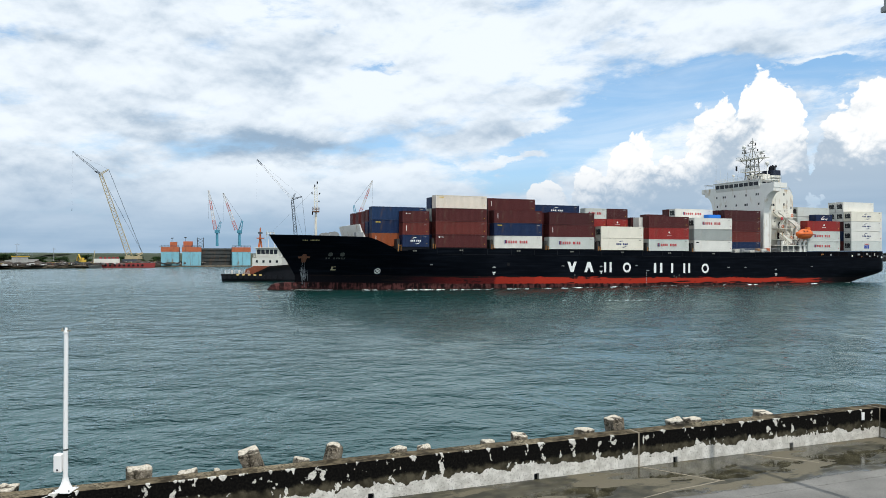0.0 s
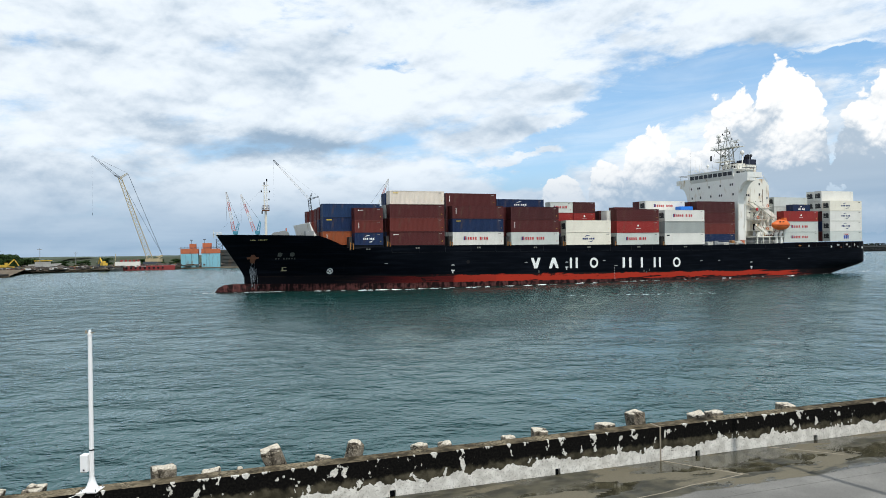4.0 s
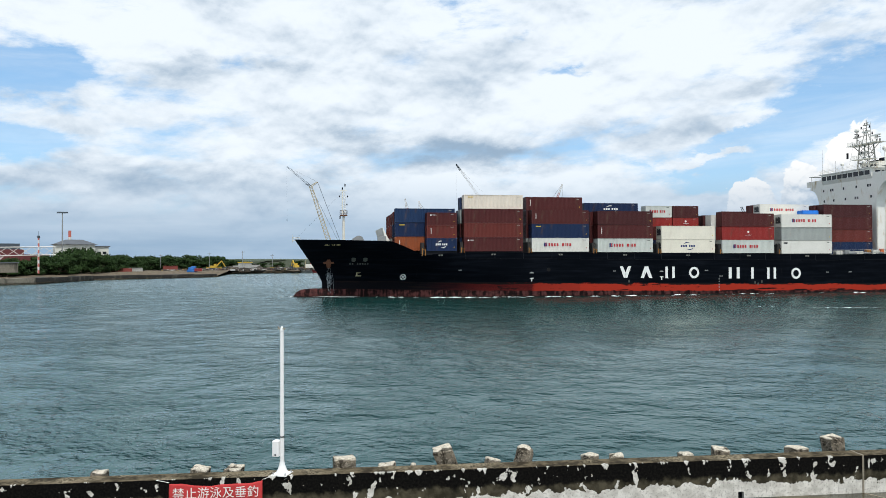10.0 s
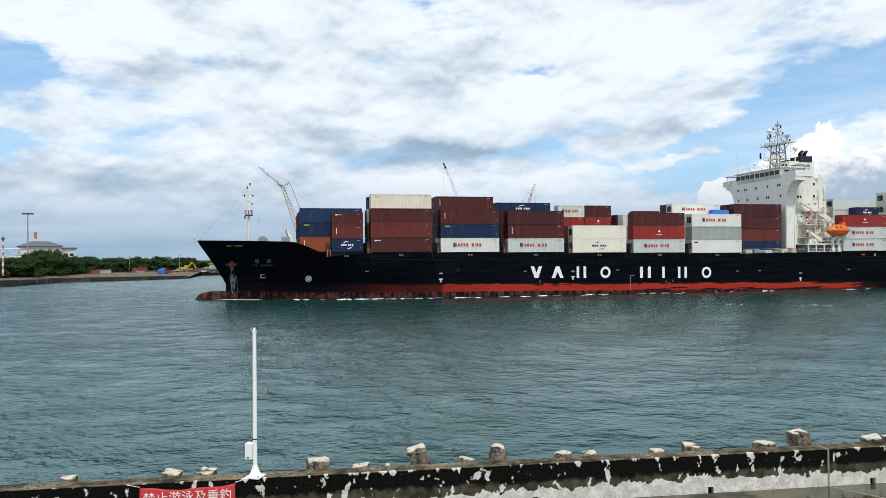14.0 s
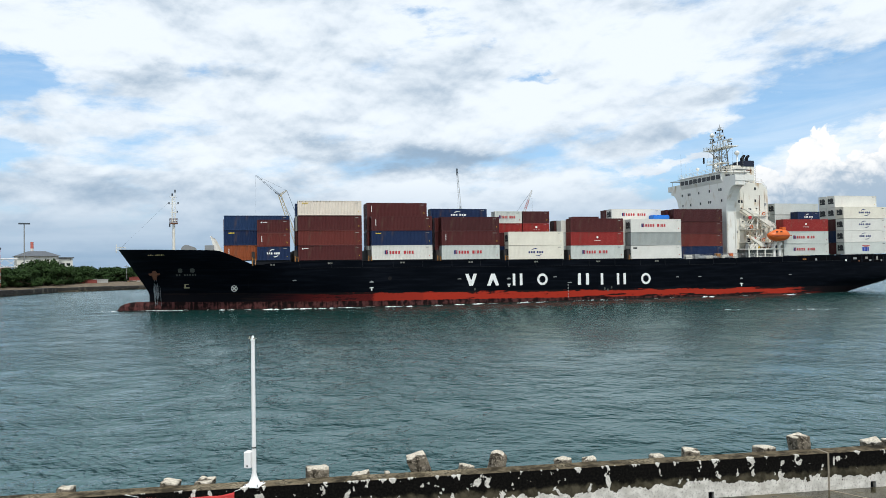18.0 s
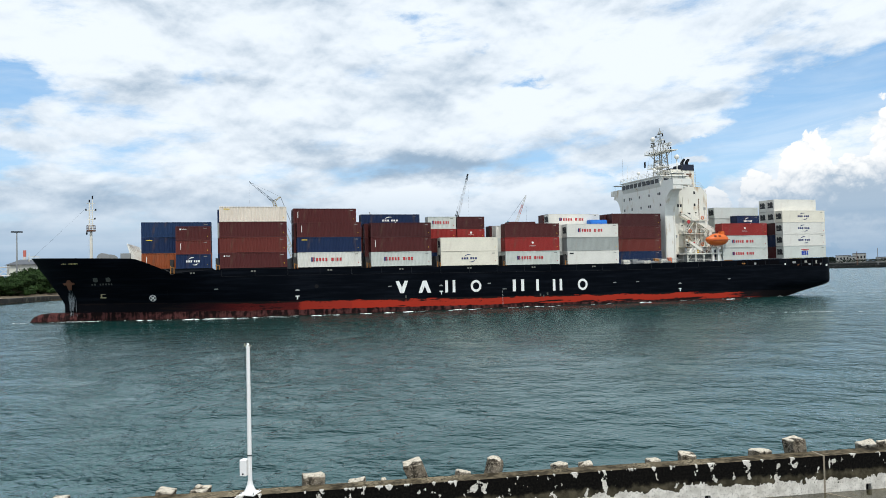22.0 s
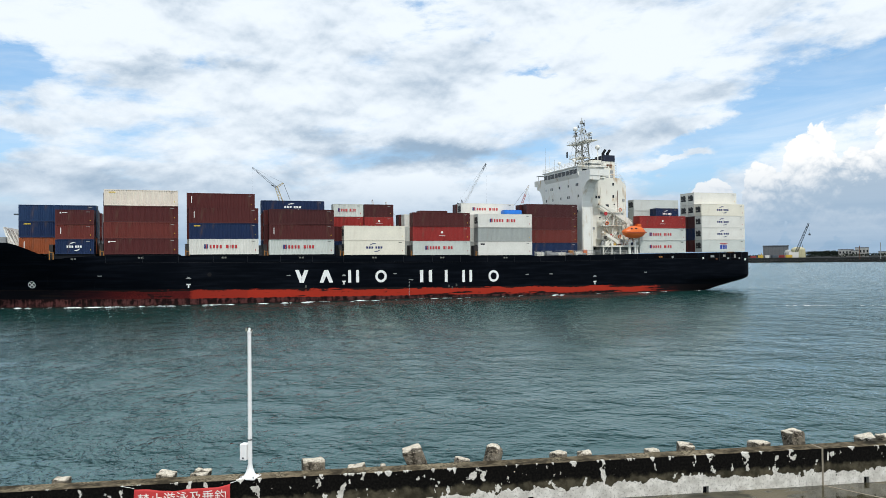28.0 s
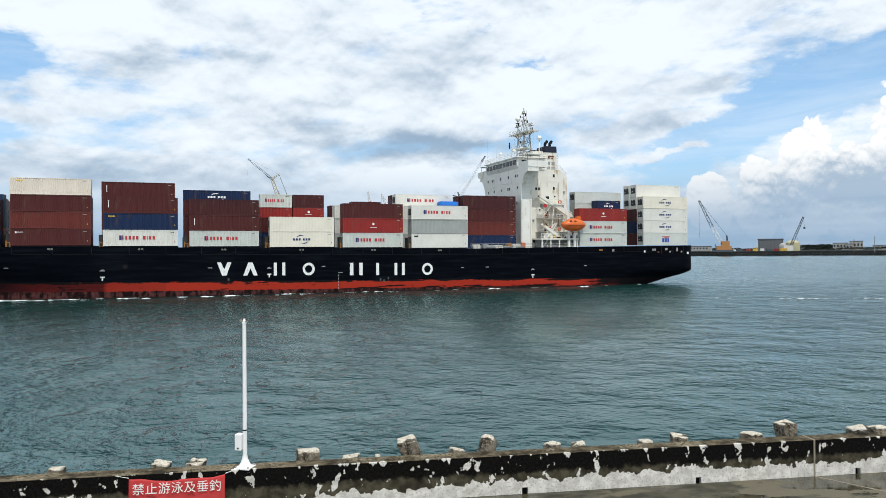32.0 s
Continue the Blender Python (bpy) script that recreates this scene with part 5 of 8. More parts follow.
    for y, z in ((10.4, 37.2), (14.8, 37.2), (11.2, 38.9), (13.9, 38.9), (8.0, 35.2), (16.9, 35.2), (11.4, 31.5), (13.8, 33.0), (10.4, 29.6), (14.2, 30.0)):
        bm = bmesh.new(); tube(bm, (mx - .2, y, z), (mx - .2, y, z + .5), .15, n=7); part("mast_lamp", bm, M_BLACK, mast, "dark navigation lamp")
    bm = bmesh.new(); box(bm, mx + 1.2, mx + 2.6, 10.4, 13.8, 28.45, 31.0); part("mast_house", bm, M_CRANE_DARK, mast, "dark locker abaft the mast")
    bm = bmesh.new(); box(bm, mx - 1.6, mx - 1.56, 16.6, 17.3, 32.02, 33.45); part("flag", bm, M_BLACK, mast, "small dark furled flag")
    bm = bmesh.new(); tube(bm, (mx, 8.0, 34.98), (mx, 8.0, 28.45), .02, n=4); tube(bm, (mx, 17.0, 34.98), (mx - 1.5, 17.0, 28.45), .02, n=4); part("halyard", bm, M_BLACK, mast)
    # more gear crowded on the mast: struts, yards, loudhailers, whip aerials, domes
    for (ya, za), (yb, zb) in (((10.9, 33.0), (8.2, 34.98)), ((14.1, 33.0), (16.8, 34.98)), ((11.0, 35.1), (12.4, 38.6)), ((14.2, 35.1), (12.6, 38.6)), ((15.6, 36.6), (13.0, 35.1))):
        bm = bmesh.new(); tube(bm, (mx, ya, za), (mx, yb, zb), .09, n=5); part("brace", bm, M_MAST, mast)
    for y, z, w in ((12.5, 39.6, 1.6), (15.6, 37.0, 1.8), (15.6, 37.9, 1.2), (9.0, 36.2, 1.4)):
        bm = bmesh.new(); box(bm, mx - .35, mx + .35, y - w / 2, y + w / 2, z, z + .1); part("platform", bm, M_MAST, mast)
    for y, z in ((9.2, 35.3), (10.4, 35.3), (14.6, 35.3), (16.2, 35.3), (15.2, 37.1), (16.1, 37.1), (12.1, 39.7), (13.0, 39.7), (8.9, 36.3)):
        bm = bmesh.new(); tube(bm, (mx - .1, y, z), (mx - .1, y, z + .55), .16, .1, 7); part("mast_lamp", bm, M_MAST, mast)
    bm = bmesh.new(); box(bm, mx + .5, mx + 3.4, 9.2, 15.0, 28.45, 30.6); part("mast_house", bm, M_CREAM, mast, "cream locker at the foot of the mast")
    for y in (10.0, 11.3, 12.6, 13.9):
        bm = bmesh.new(); box(bm, mx + .44, mx + .5, y, y + .6, 29.3, 30.0); part("louvre", bm, M_GLASS, mast)
    for x, y, h in ((HX + .2, 21.0, 6.4), (HX + .4, 16.6, 3.0), (HX + 6.2, 5.0, 4.6), (HX + 1.0, 4.2, 2.0)):
        bm = bmesh.new(); tube(bm, (x, y, 28.45), (x, y, 28.45 + h), .035, .02, 5); part("whip_aerial", bm, M_STEEL, bridge)
    # funnel
    fx = HX + 8.6
    bm = bmesh.new(); prism(bm, [(fx, 25.29), (fx + 3.4, 25.29), (fx + 3.2, 30.3), (fx + .2, 30.3)], "y", 8.4, 12.2); funnel = part("funnel", bm, M_CREAM, ship, "cream funnel with black top")
    bm = bmesh.new(); prism(bm, [(fx + .18, 30.3), (fx + 3.22, 30.3), (fx + 3.16, 31.7), (fx + .24, 31.7)], "y", 8.3, 12.3); part("funnel_band", bm, paint("funnel_navy", (.012, .016, .035), .5), funnel, "dark navy band")
    for k in range(4):
        x, y = fx + .7 + .6 * k, 9.2 + 1.2 * (k % 2)
        bm = bmesh.new(); tube(bm, (x, y, 31.6), (x, y, 32.5), .3, n=9); tube(bm, (x, y, 32.4), (x + .55, y, 33.05), .3, n=9); part("exhaust_pipe", bm, M_BLACK, funnel)
    for z in (26.3, 27.4):
        for k in range(2):
            bm = bmesh.new(); box(bm, fx + .7 + k * 1.2, fx + 1.5 + k * 1.2, 8.34, 8.42, z, z + .8); part("funnel_vent", bm, M_STEEL, funnel)


    # the owner's mark on the funnel, glazed doors below it, ladders up its side
    for x0, x1, z0, z1 in ((1.0, 2.5, 29.3, 29.55), (1.0, 1.4, 28.85, 29.3), (1.7, 2.3, 28.85, 29.1)):
        bm = bmesh.new(); box(bm, fx + x0, fx + x1, 8.30, 8.34, z0, z1); part("funnel_mark", bm, M_RUST, funnel, "dull red plain mark")
    bm = bmesh.new()
    for x in (3.25, 3.65):
        tube(bm, (fx + x, 8.5, 25.6), (fx + x, 8.5, 30.2), .04, n=4)
    for k in range(11):
        tube(bm, (fx + 3.25, 8.5, 25.8 + .4 * k), (fx + 3.65, 8.5, 25.8 + .4 * k), .03, n=4)
    part("ladder", bm, M_MAST, funnel)
    # seams of the plating, handrails and pipes on the house side
    for z in (11.0, 14.0, 17.0, 20.0, 23.0):
        bm = bmesh.new(); box(bm, HX + 2.62, HX + 12.1, 4.385, 4.4, z, z + .07); part("plate_seam", bm, M_CREAM, block)
        bm = bmesh.new(); box(bm, HX - .02, HX, 3.2, 21.8, z, z + .06); part("plate_seam", bm, M_WHITE, front)
    for x in (3.2, 5.6, 9.9, 11.4):
        bm = bmesh.new(); tube(bm, (HX + x, 4.32, 8.4), (HX + x, 4.32, 23.6 - .5 * (x > 9)), .05, n=5); part("drain_pipe", bm, M_RUST if x == 9.9 else M_CREAM, block)
    for x, z in ((3.4, 14.2), (5.4, 17.6), (9.6, 13.0), (10.8, 17.4), (11.2, 20.6)):
        bm = bmesh.new(); box(bm, HX + x, HX + x + .5, 4.28, 4.40, z, z + .55); part("vent_box", bm, M_STEEL, block)
    for x, z in ((4.9, 19.9), (9.0, 19.9), (5.2, 16.9), (8.4, 13.9)):
        bm = bmesh.new(); tube(bm, (HX + x, 4.1, z), (HX + x, 4.38, z), .13, n=8); part("deck_light", bm, M_BLACK, block)
    # lifebuoys on the rails
    for x, z in ((5.4, 15.5), (8.6, 12.5), (8.8, 18.5)):
        bm = bmesh.new()
        for k in range(10):
            a, b = 2 * math.pi * k / 10, 2 * math.pi * (k + 1) / 10
            tube(bm, (HX + x + .34 * math.cos(a), 1.58, z + .34 * math.sin(a)), (HX + x + .34 * math.cos(b), 1.58, z + .34 * math.sin(b)), .09, n=5, cap=False)
        part("lifebuoy", bm, M_ORANGE, block, "orange lifebuoy")


house()


def boat_deck():
    x0 = HX + 3.2
    # boat platform above the side deck
    bm = bmesh.new(); box(bm, x0, x0 + 9.2, -.1, 4.4, 10.2, 10.5); plat = part("boat_platform", bm, M_CREAM, ship)
    for x in (.2, 2.3, 4.4, 6.6, 8.8):
        bm = bmesh.new(); box(bm, x0 + x, x0 + x + .22, 0.0, .25, 8.2, 10.2); part("stanchion", bm, M_CREAM, plat)
    bm = bmesh.new(); rail(bm, [(x0 + .1, 0, 10.5), (x0 + 6.2, 0, 10.5)], 1.0, 1.1, .03); part("guard_rail", bm, M_WHITE, plat)
    bm = bmesh.new(); rail(bm, [(x0 + .1, 0, 8.3), (x0 + 9.1, 0, 8.3)], 1.0, 1.4, .03); part("guard_rail", bm, M_WHITE, plat)
    bm = bmesh.new(); box(bm, x0 + .8, x0 + 9.0, 2.2, 4.4, 8.1, 10.2); part("locker_house", bm, paint("shade_grey", (.22, .23, .22), .7), plat)
    for x in (6.9, 8.3):
        bm = bmesh.new(); tube(bm, (x0 + x, .2, 10.5), (x0 + x, .2, 11.4), .34, n=10); tube(bm, (x0 + x - .1, .2, 11.3), (x0 + x + .6, .2, 11.6), .36, .44, 10); box(bm, x0 + x - .2, x0 + x + .2, -.15, .3, 8.4, 10.4); part("mushroom_vent", bm, M_WHITE, plat, "white mushroom ventilator")
    # davit with its slanting arms, struts and winch
    for y in (1.9, 3.6):
        bm = bmesh.new(); prism(bm, [(x0 + 1.0, 19.4), (x0 + 1.6, 19.7), (x0 + 8.8, 16.2), (x0 + 9.0, 15.2), (x0 + 7.8, 15.4)], "y", y, y + .35); arm = part("davit_arm", bm, M_CREAM, ship, "cream slanting davit arm")
        bm = bmesh.new(); prism(bm, [(x0 + 6.6, 10.5), (x0 + 7.2, 10.5), (x0 + 8.4, 15.6), (x0 + 7.7, 15.8)], "y", y, y + .35); part("davit_leg", bm, M_CREAM, arm)
        bm = bmesh.new(); tube(bm, (x0 + 3.4, y + .1, 10.5), (x0 + 4.4, y + .1, 17.9), .12, n=6); part("davit_strut", bm, M_CREAM, arm)
    bm = bmesh.new(); box(bm, x0 + 5.0, x0 + 5.9, 2.0, 3.8, 10.5, 12.3); part("boat_winch", bm, M_CREAM, ship)
    bm = bmesh.new(); tube(bm, (x0 + 1.3, 1.9, 19.5), (x0 + 1.3, 4.0, 19.5), .12, n=6); part("davit_tie", bm, M_CREAM, ship)
    bm = bmesh.new(); prism(bm, [(x0 + .3, 13.4), (x0 + .8, 13.7), (x0 + 4.6, 11.5), (x0 + 4.3, 10.9)], "y", .6, 1.0); jib = part("provision_crane", bm, M_CREAM, ship, "cream small deck crane")
    bm = bmesh.new(); tube(bm, (x0 + 2.8, .8, 10.5), (x0 + 2.8, .8, 12.1), .16, n=6); part("crane_post", bm, M_CREAM, jib)
    for x, z in ((1.9, 17.6), (3.2, 12.6)):
        bm = bmesh.new(); tube(bm, (x0 + x, 1.5, z), (x0 + x, 1.65, z), .42, n=14); part("life_ring", bm, M_INK["red"], ship, "red life ring")
    for x in (1.6, 2.9, 4.8, 6.2):
        bm = bmesh.new(); box(bm, x0 + x, x0 + x + .5, 1.0, 1.6, 10.5, 11.2 + .3 * math.sin(x * 5)); part("deck_locker", bm, M_RUST if x > 4 else M_WHITE, plat)
    # lifeboat: enclosed hull with a raised canopy
    bm = bmesh.new()
    rings = []
    cx, cy, cz, n = x0 + 7.5, -.75, 13.3, 16
    for i in range(17):
        s = i / 16 * 2 - 1
        w = max(.03, 1 - abs(s) ** 3.0) ** .6
        up = .95 + .55 * max(0.0, 1 - abs((s - .12) / .72) ** 4)
        rings.append([bm.verts.new((cx + s * 2.95, cy + 1.2 * w * math.cos(2 * math.pi * j / n), cz + (1.25 if math.sin(2 * math.pi * j / n) < 0 else up) * w * math.sin(2 * math.pi * j / n) + .22 * s * s)) for j in range(n)])
    for a, b in zip(rings, rings[1:]):
        for j in range(n):
            bm.faces.new((a[j], a[(j + 1) % n], b[(j + 1) % n], b[j]))
    bm.faces.new(rings[0][::-1]); bm.faces.new(rings[-1])
    boat = part("lifeboat", bm, M_ORANGE, ship, "orange enclosed lifeboat hung in its davit", smooth=True)
    bm = bmesh.new(); box(bm, cx - 2.5, cx + 2.5, cy - 1.27, cy - 1.1, cz - .08, cz + .08); part("fender_strip", bm, paint("boat_dark", (.3, .06, .02), .6), boat)
    bm = bmesh.new(); box(bm, cx + .6, cx + 1.7, cy - .55, cy + .55, cz + 1.2, cz + 1.95); bmesh.ops.bevel(bm, geom=list(bm.edges), offset=.12, segments=2, affect="EDGES"); part("steering_turret", bm, M_ORANGE, boat)
    for x in (-1.4, -.3):
        bm = bmesh.new(); box(bm, cx + x, cx + x + .5, cy - 1.06, cy - .96, cz + .75, cz + 1.0); part("boat_window", bm, M_GLASS, boat)
    for x in (-2.0, 2.0):
        bm = bmesh.new(); tube(bm, (cx + x, cy, cz + .8), (cx + x * .5 - .6, cy + 2.7, cz + 3.2), .03, n=4); part("fall_wire", bm, M_BLACK, boat)
    # pipes and cable drums on the deck edge before the house
    for x, r in ((121.5, .3), (124.6, .45), (128.2, .3), (131.4, .35)):
        bm = bmesh.new(); tube(bm, (x, .7, 8.6), (x + 2.0, .7, 8.6), r, n=8); part("deck_pipe", bm, M_STEEL, ship)
    # clutter between the last bay and the house: hatches, reels, drums, hose boxes
    for x, y, w, d, h, mat in ((121.6, .4, 1.6, 1.0, .7, M_CREAM), (123.9, .5, 1.2, 1.0, .9, M_STEEL), (126.2, .4, 2.2, 1.2, .6, M_CREAM), (129.4, .5, 1.0, .9, 1.0, M_LASH), (130.8, .4, 1.8, 1.1, .7, M_CREAM), (133.0, .6, .8, .8, 1.1, M_ORANGE)):
        bm = bmesh.new(); box(bm, x, x + w, y, y + d, 8.3, 8.5 + h); bmesh.ops.bevel(bm, geom=list(bm.edges), offset=.06, segments=1, affect="EDGES"); part("deck_box", bm, mat, ship)
    bm = bmesh.new(); rail(bm, [(120.8, .12, 8.35), (136.8, .12, 8.45)], 1.0, 1.5, .03); part("guard_rail", bm, M_STEEL, ship)
    for x, z, mat in ((138.6, 10.5, M_STEEL), (140.0, 10.5, M_WHITE), (141.6, 10.5, M_YELLOW), (143.2, 10.5, M_STEEL), (144.6, 10.5, M_WHITE)):
        bm = bmesh.new(); tube(bm, (x, 2.2, z), (x, 2.2, z + 1.1), .38, .34, 10); tube(bm, (x, 2.2, z + 1.1), (x, 2.2, z + 1.3), .2, n=8); part("deck_vent", bm, mat, plat)
    for xa, xb in ((138.2, 141.4), (143.0, 146.0)):
        bm = bmesh.new(); tube(bm, (xa, .6, 10.6), (xb, 1.4, 13.8), .09, n=5); tube(bm, (xa + .9, .6, 10.6), (xb + .5, 1.4, 13.8), .09, n=5)
        for q in range(1, 8):
            u = q / 8
            tube(bm, (xa + (xb - xa) * u, .6 + .8 * u, 10.6 + 3.2 * u), (xa + .9 + (xb - .4 - xa) * u, .6 + .8 * u, 10.6 + 3.2 * u), .04, n=4)
        part("boat_ladder", bm, M_CREAM, plat)
    # stern openings as flat black plates, inner shade put into the colour; after gear
    opening = paint("opening_shade", (.003, .003, .004), .9, spec=.02)
    for x in (151.6, 154.6, 157.6, 160.6):
        bm = bmesh.new(); on_hull(bm, x, 8.0, rect(2.6, .95), .03); part("mooring_port", bm, opening, hull, "flat black plate painted as a shaded mooring opening")
    for x, w in ((166.6, 3.0), (169.9, 2.8), (173.1, 2.8)):
        bm = bmesh.new(); on_hull(bm, x, 7.75, rect(w, 1.6), .03); part("mooring_port", bm, opening, hull, "flat black plate painted as a shaded mooring opening")
    for x, z, w, h, mat in ((152.0, 7.9, .9, .3, M_LASH), (155.2, 7.8, .5, .5, M_STEEL), (166.2, 7.9, 1.0, .45, M_STEEL), (167.4, 7.3, .5, .3, M_RUST), (169.6, 8.0, .7, .5, M_MAST), (170.7, 7.4, .6, .35, M_STEEL), (172.7, 7.9, .45, .8, M_MAST), (174.0, 7.4, .4, .4, M_STEEL)):
        bm = bmesh.new(); on_hull(bm, x, z, rect(w, h), .05); part("mooring_gear", bm, mat, hull)
    for x in (168.2, 171.5, 174.6):
        bm = bmesh.new(); on_hull(bm, x, 7.75, rect(.14, 1.7), .06); part("port_pillar", bm, M_BLACK, hull)
    bm = bmesh.new(); on_hull(bm, 163.6, 7.5, rect(.4, .45), .06); part("stern_light", bm, M_LETTER, hull)
    bm = bmesh.new(); on_hull(bm, 175.8, 7.1, rect(.45, .5), .06); part("stern_light", bm, M_LETTER, hull)
    bm = bmesh.new(); rail(bm, [(175.0, 1.4, 8.8), (177.3, 3.4, 8.8), (177.3, 22, 8.8)], 1.0, 1.4, .03); part("stern_rail", bm, M_RUST, ship)


boat_deck()
# ---------------------------------------------------------------- shipping containers
BOX_COLOURS = {
    "maroon": ((0.076, 0.015, 0.014), "dark maroon"), "wine": ((0.058, 0.013, 0.013), "dark wine-red"), "red": ((0.26, 0.024, 0.020), "bright red"),
    "brick": ((0.125, 0.024, 0.018), "brick-red"), "orange": ((0.27, 0.070, 0.024), "faded orange"), "navy": ((0.007, 0.020, 0.065), "navy blue"),
    "blue": ((0.011, 0.032, 0.088), "weathered blue"), "beige": ((0.70, 0.615, 0.52), "pale beige"), "white": ((0.64, 0.625, 0.57), "off-white"),
    "cream": ((0.70, 0.655, 0.545), "cream-white"), "grey": ((0.33, 0.35, 0.33), "pale grey"), "silver": ((0.52, 0.54, 0.50), "light grey-white"),
}
M_BOX = {k: paint("box_" + k, c, 0.5, vary=0.10, scale=0.35, stain=tuple(v * (0.86 if c[1] > .3 else 0.55) + 0.05 * w for v, w in zip(c, (1.0, 0.6, 0.4))), stain_amount=0.03 if c[1] > .3 else 0.12, bump=0.06, bump_scale=3) for k, (c, _) in BOX_COLOURS.items()}
M_UNIT = paint("reefer_unit", (0.035, 0.036, 0.038), 0.6, vary=0.2, scale=3)
WAVE = 0.28


def corrugated(bm, length, z0, z1, y, depth, sign):
    """A corrugated steel wall along x at y, its troughs set back by depth."""
    n = int(round((length - 0.3) / WAVE))
    step = (length - 0.3) / n
    pts = []
    for k in range(n):
        x = 0.15 + k * step
        pts += [(x, 0), (x + step * 0.26, 0), (x + step * 0.5, 1), (x + step * 0.76, 1)]
    pts.append((length - 0.15, 0))
    v = [(bm.verts.new((x, y + sign * depth * d, z0)), bm.verts.new((x, y + sign * depth * d, z1))) for x, d in pts]
    for a, b in zip(v, v[1:]):
        bm.faces.new((a[0], b[0], b[1], a[1]))


def bars(bm, x, z, widths, height, gap, y=-0.012, t=0.01):
    """A row of plain bars on the wall, where writing stands."""
    for w in widths:
        if w > 0:
            box(bm, x, x + w, y - t, y, z, z + height)
            x += w
        else:
            x -= w
        x += gap


def arc(bm, x, z, r0, r1, a0, a1, y=-0.012, n=8):
    ring = []
    for k in range(n + 1):
        a = radians(a0 + (a1 - a0) * k / n)
        w = 0.09 * math.sin(math.pi * (k + 0.25) / (n + 0.5))
        ring.append((bm.verts.new((x + r0 * math.cos(a), y - 0.006, z + r1 * math.sin(a) - w)), bm.verts.new((x + r0 * math.cos(a), y - 0.006, z + r1 * math.sin(a) + w))))
    for p, q in zip(ring, ring[1:]):
        bm.faces.new((p[0], q[0], q[1], p[1]))


def add_logo(kind, owner, L, H):
    """Owners' marks as plain shapes on the port wall, each shape a part."""
    def slab(name, x0, x1, z0, z1, ink, label=""):
        bm = bmesh.new(); box(bm, x0, x1, -0.02, -0.01, z0, z1); part(name, bm, M_INK[ink], owner, label)
    def row(x, z, widths, height, gap, ink, label):
        for w in widths:
            if w > 0:
                slab("marking", x, x + w, z, z + height, ink, label)
            x += abs(w) + gap
    if kind == "line_red":       # square emblem and a red word
        k, x = (1.0, 2.55) if L > 7 else (0.62, 0.9)
        for u0, u1, ink, name in ((0, .30, "navy", "dark blue"), (.50, .65, "navy", "dark blue"), (.32, .48, "red", "red")):
            slab("emblem", x + u0 * k, x + u1 * k, H * .38, H * .66, ink, name + " square emblem")
        row(x + .95 * k, H * .40, [v * k for v in (.34, .38, .36, .38, -.3, .46, .12, .36, .38)], H * .22, .22 * k, "red", "red plain bar")
    elif kind in ("arc_navy", "arc_white"):
        ink = "navy" if kind == "arc_navy" else "white"
        c = L / 2
        k = 1.0 if L > 7 else 0.72
        row(c - 1.75 * k, H * .43, [v * k for v in (.34, .38, .36, -.12, .34, .36, .38)], H * .15, .16 * k, ink, "plain bar")
        for da, z, a0, a1 in ((-.1, .56, 70, 160), (.1, .46, 250, 340)):
            bm = bmesh.new(); arc(bm, c + da, H * z, 1.1 * k, H * .22, a0, a1); part("emblem", bm, M_INK[ink], owner, "thin swept arc")
    elif kind == "block_blue":
        row(L / 2 - 1.0, H * .24, [.62, .5, .4], H * .34, .16, "blue", "blue plain bar")
        slab("emblem", L / 2 - 1.1, L / 2 + 1.1, H * .68, H * .73, "red", "red stepped bar"); slab("emblem", L / 2 - .6, L / 2 + .7, H * .62, H * .66, "red", "red stepped bar")
    elif kind == "disc":
        bm = bmesh.new(); tube(bm, (L / 2, -0.02, H * .6), (L / 2, -0.01, H * .6), .24, n=14); part("emblem", bm, M_INK["white"], owner, "white disc emblem")
        slab("marking", L / 2 - .7, L / 2 + .7, H * .34, H * .37, "white", "thin white bar")
    elif kind == "tag_yellow":
        slab("marking", .8, 1.9, H * .80, H * .86, "yellow", "small yellow bar")
    elif kind == "tag_white":
        slab("marking", .7, .95, H * .74, H * .84, "white", "small white patch"); slab("marking", 1.05, 1.9, H * .78, H * .82, "white", "small white bar")
    elif kind == "code_white":
        slab("marking", .8, .92, H * .34, H * .78, "white", "white upright bar")
    elif kind == "tag_dark":
        slab("marking", .5, 1.4, H * .76, H * .87, "black", "small dark placard")
    # the owner's code by the after corner, and a small sticker low down
    dark = kind in ("line_red", "arc_navy", "block_blue", "tag_dark")
    slab("code_plate", L - 1.25, L - .65, H * .84, H * .87, "black" if dark else "faint", "small plain code bar")
    slab("sticker", L - .62, L - .50, H * .24, H * .31, "yellow" if not dark else "red", "small sticker")


BOX_MADE = {}


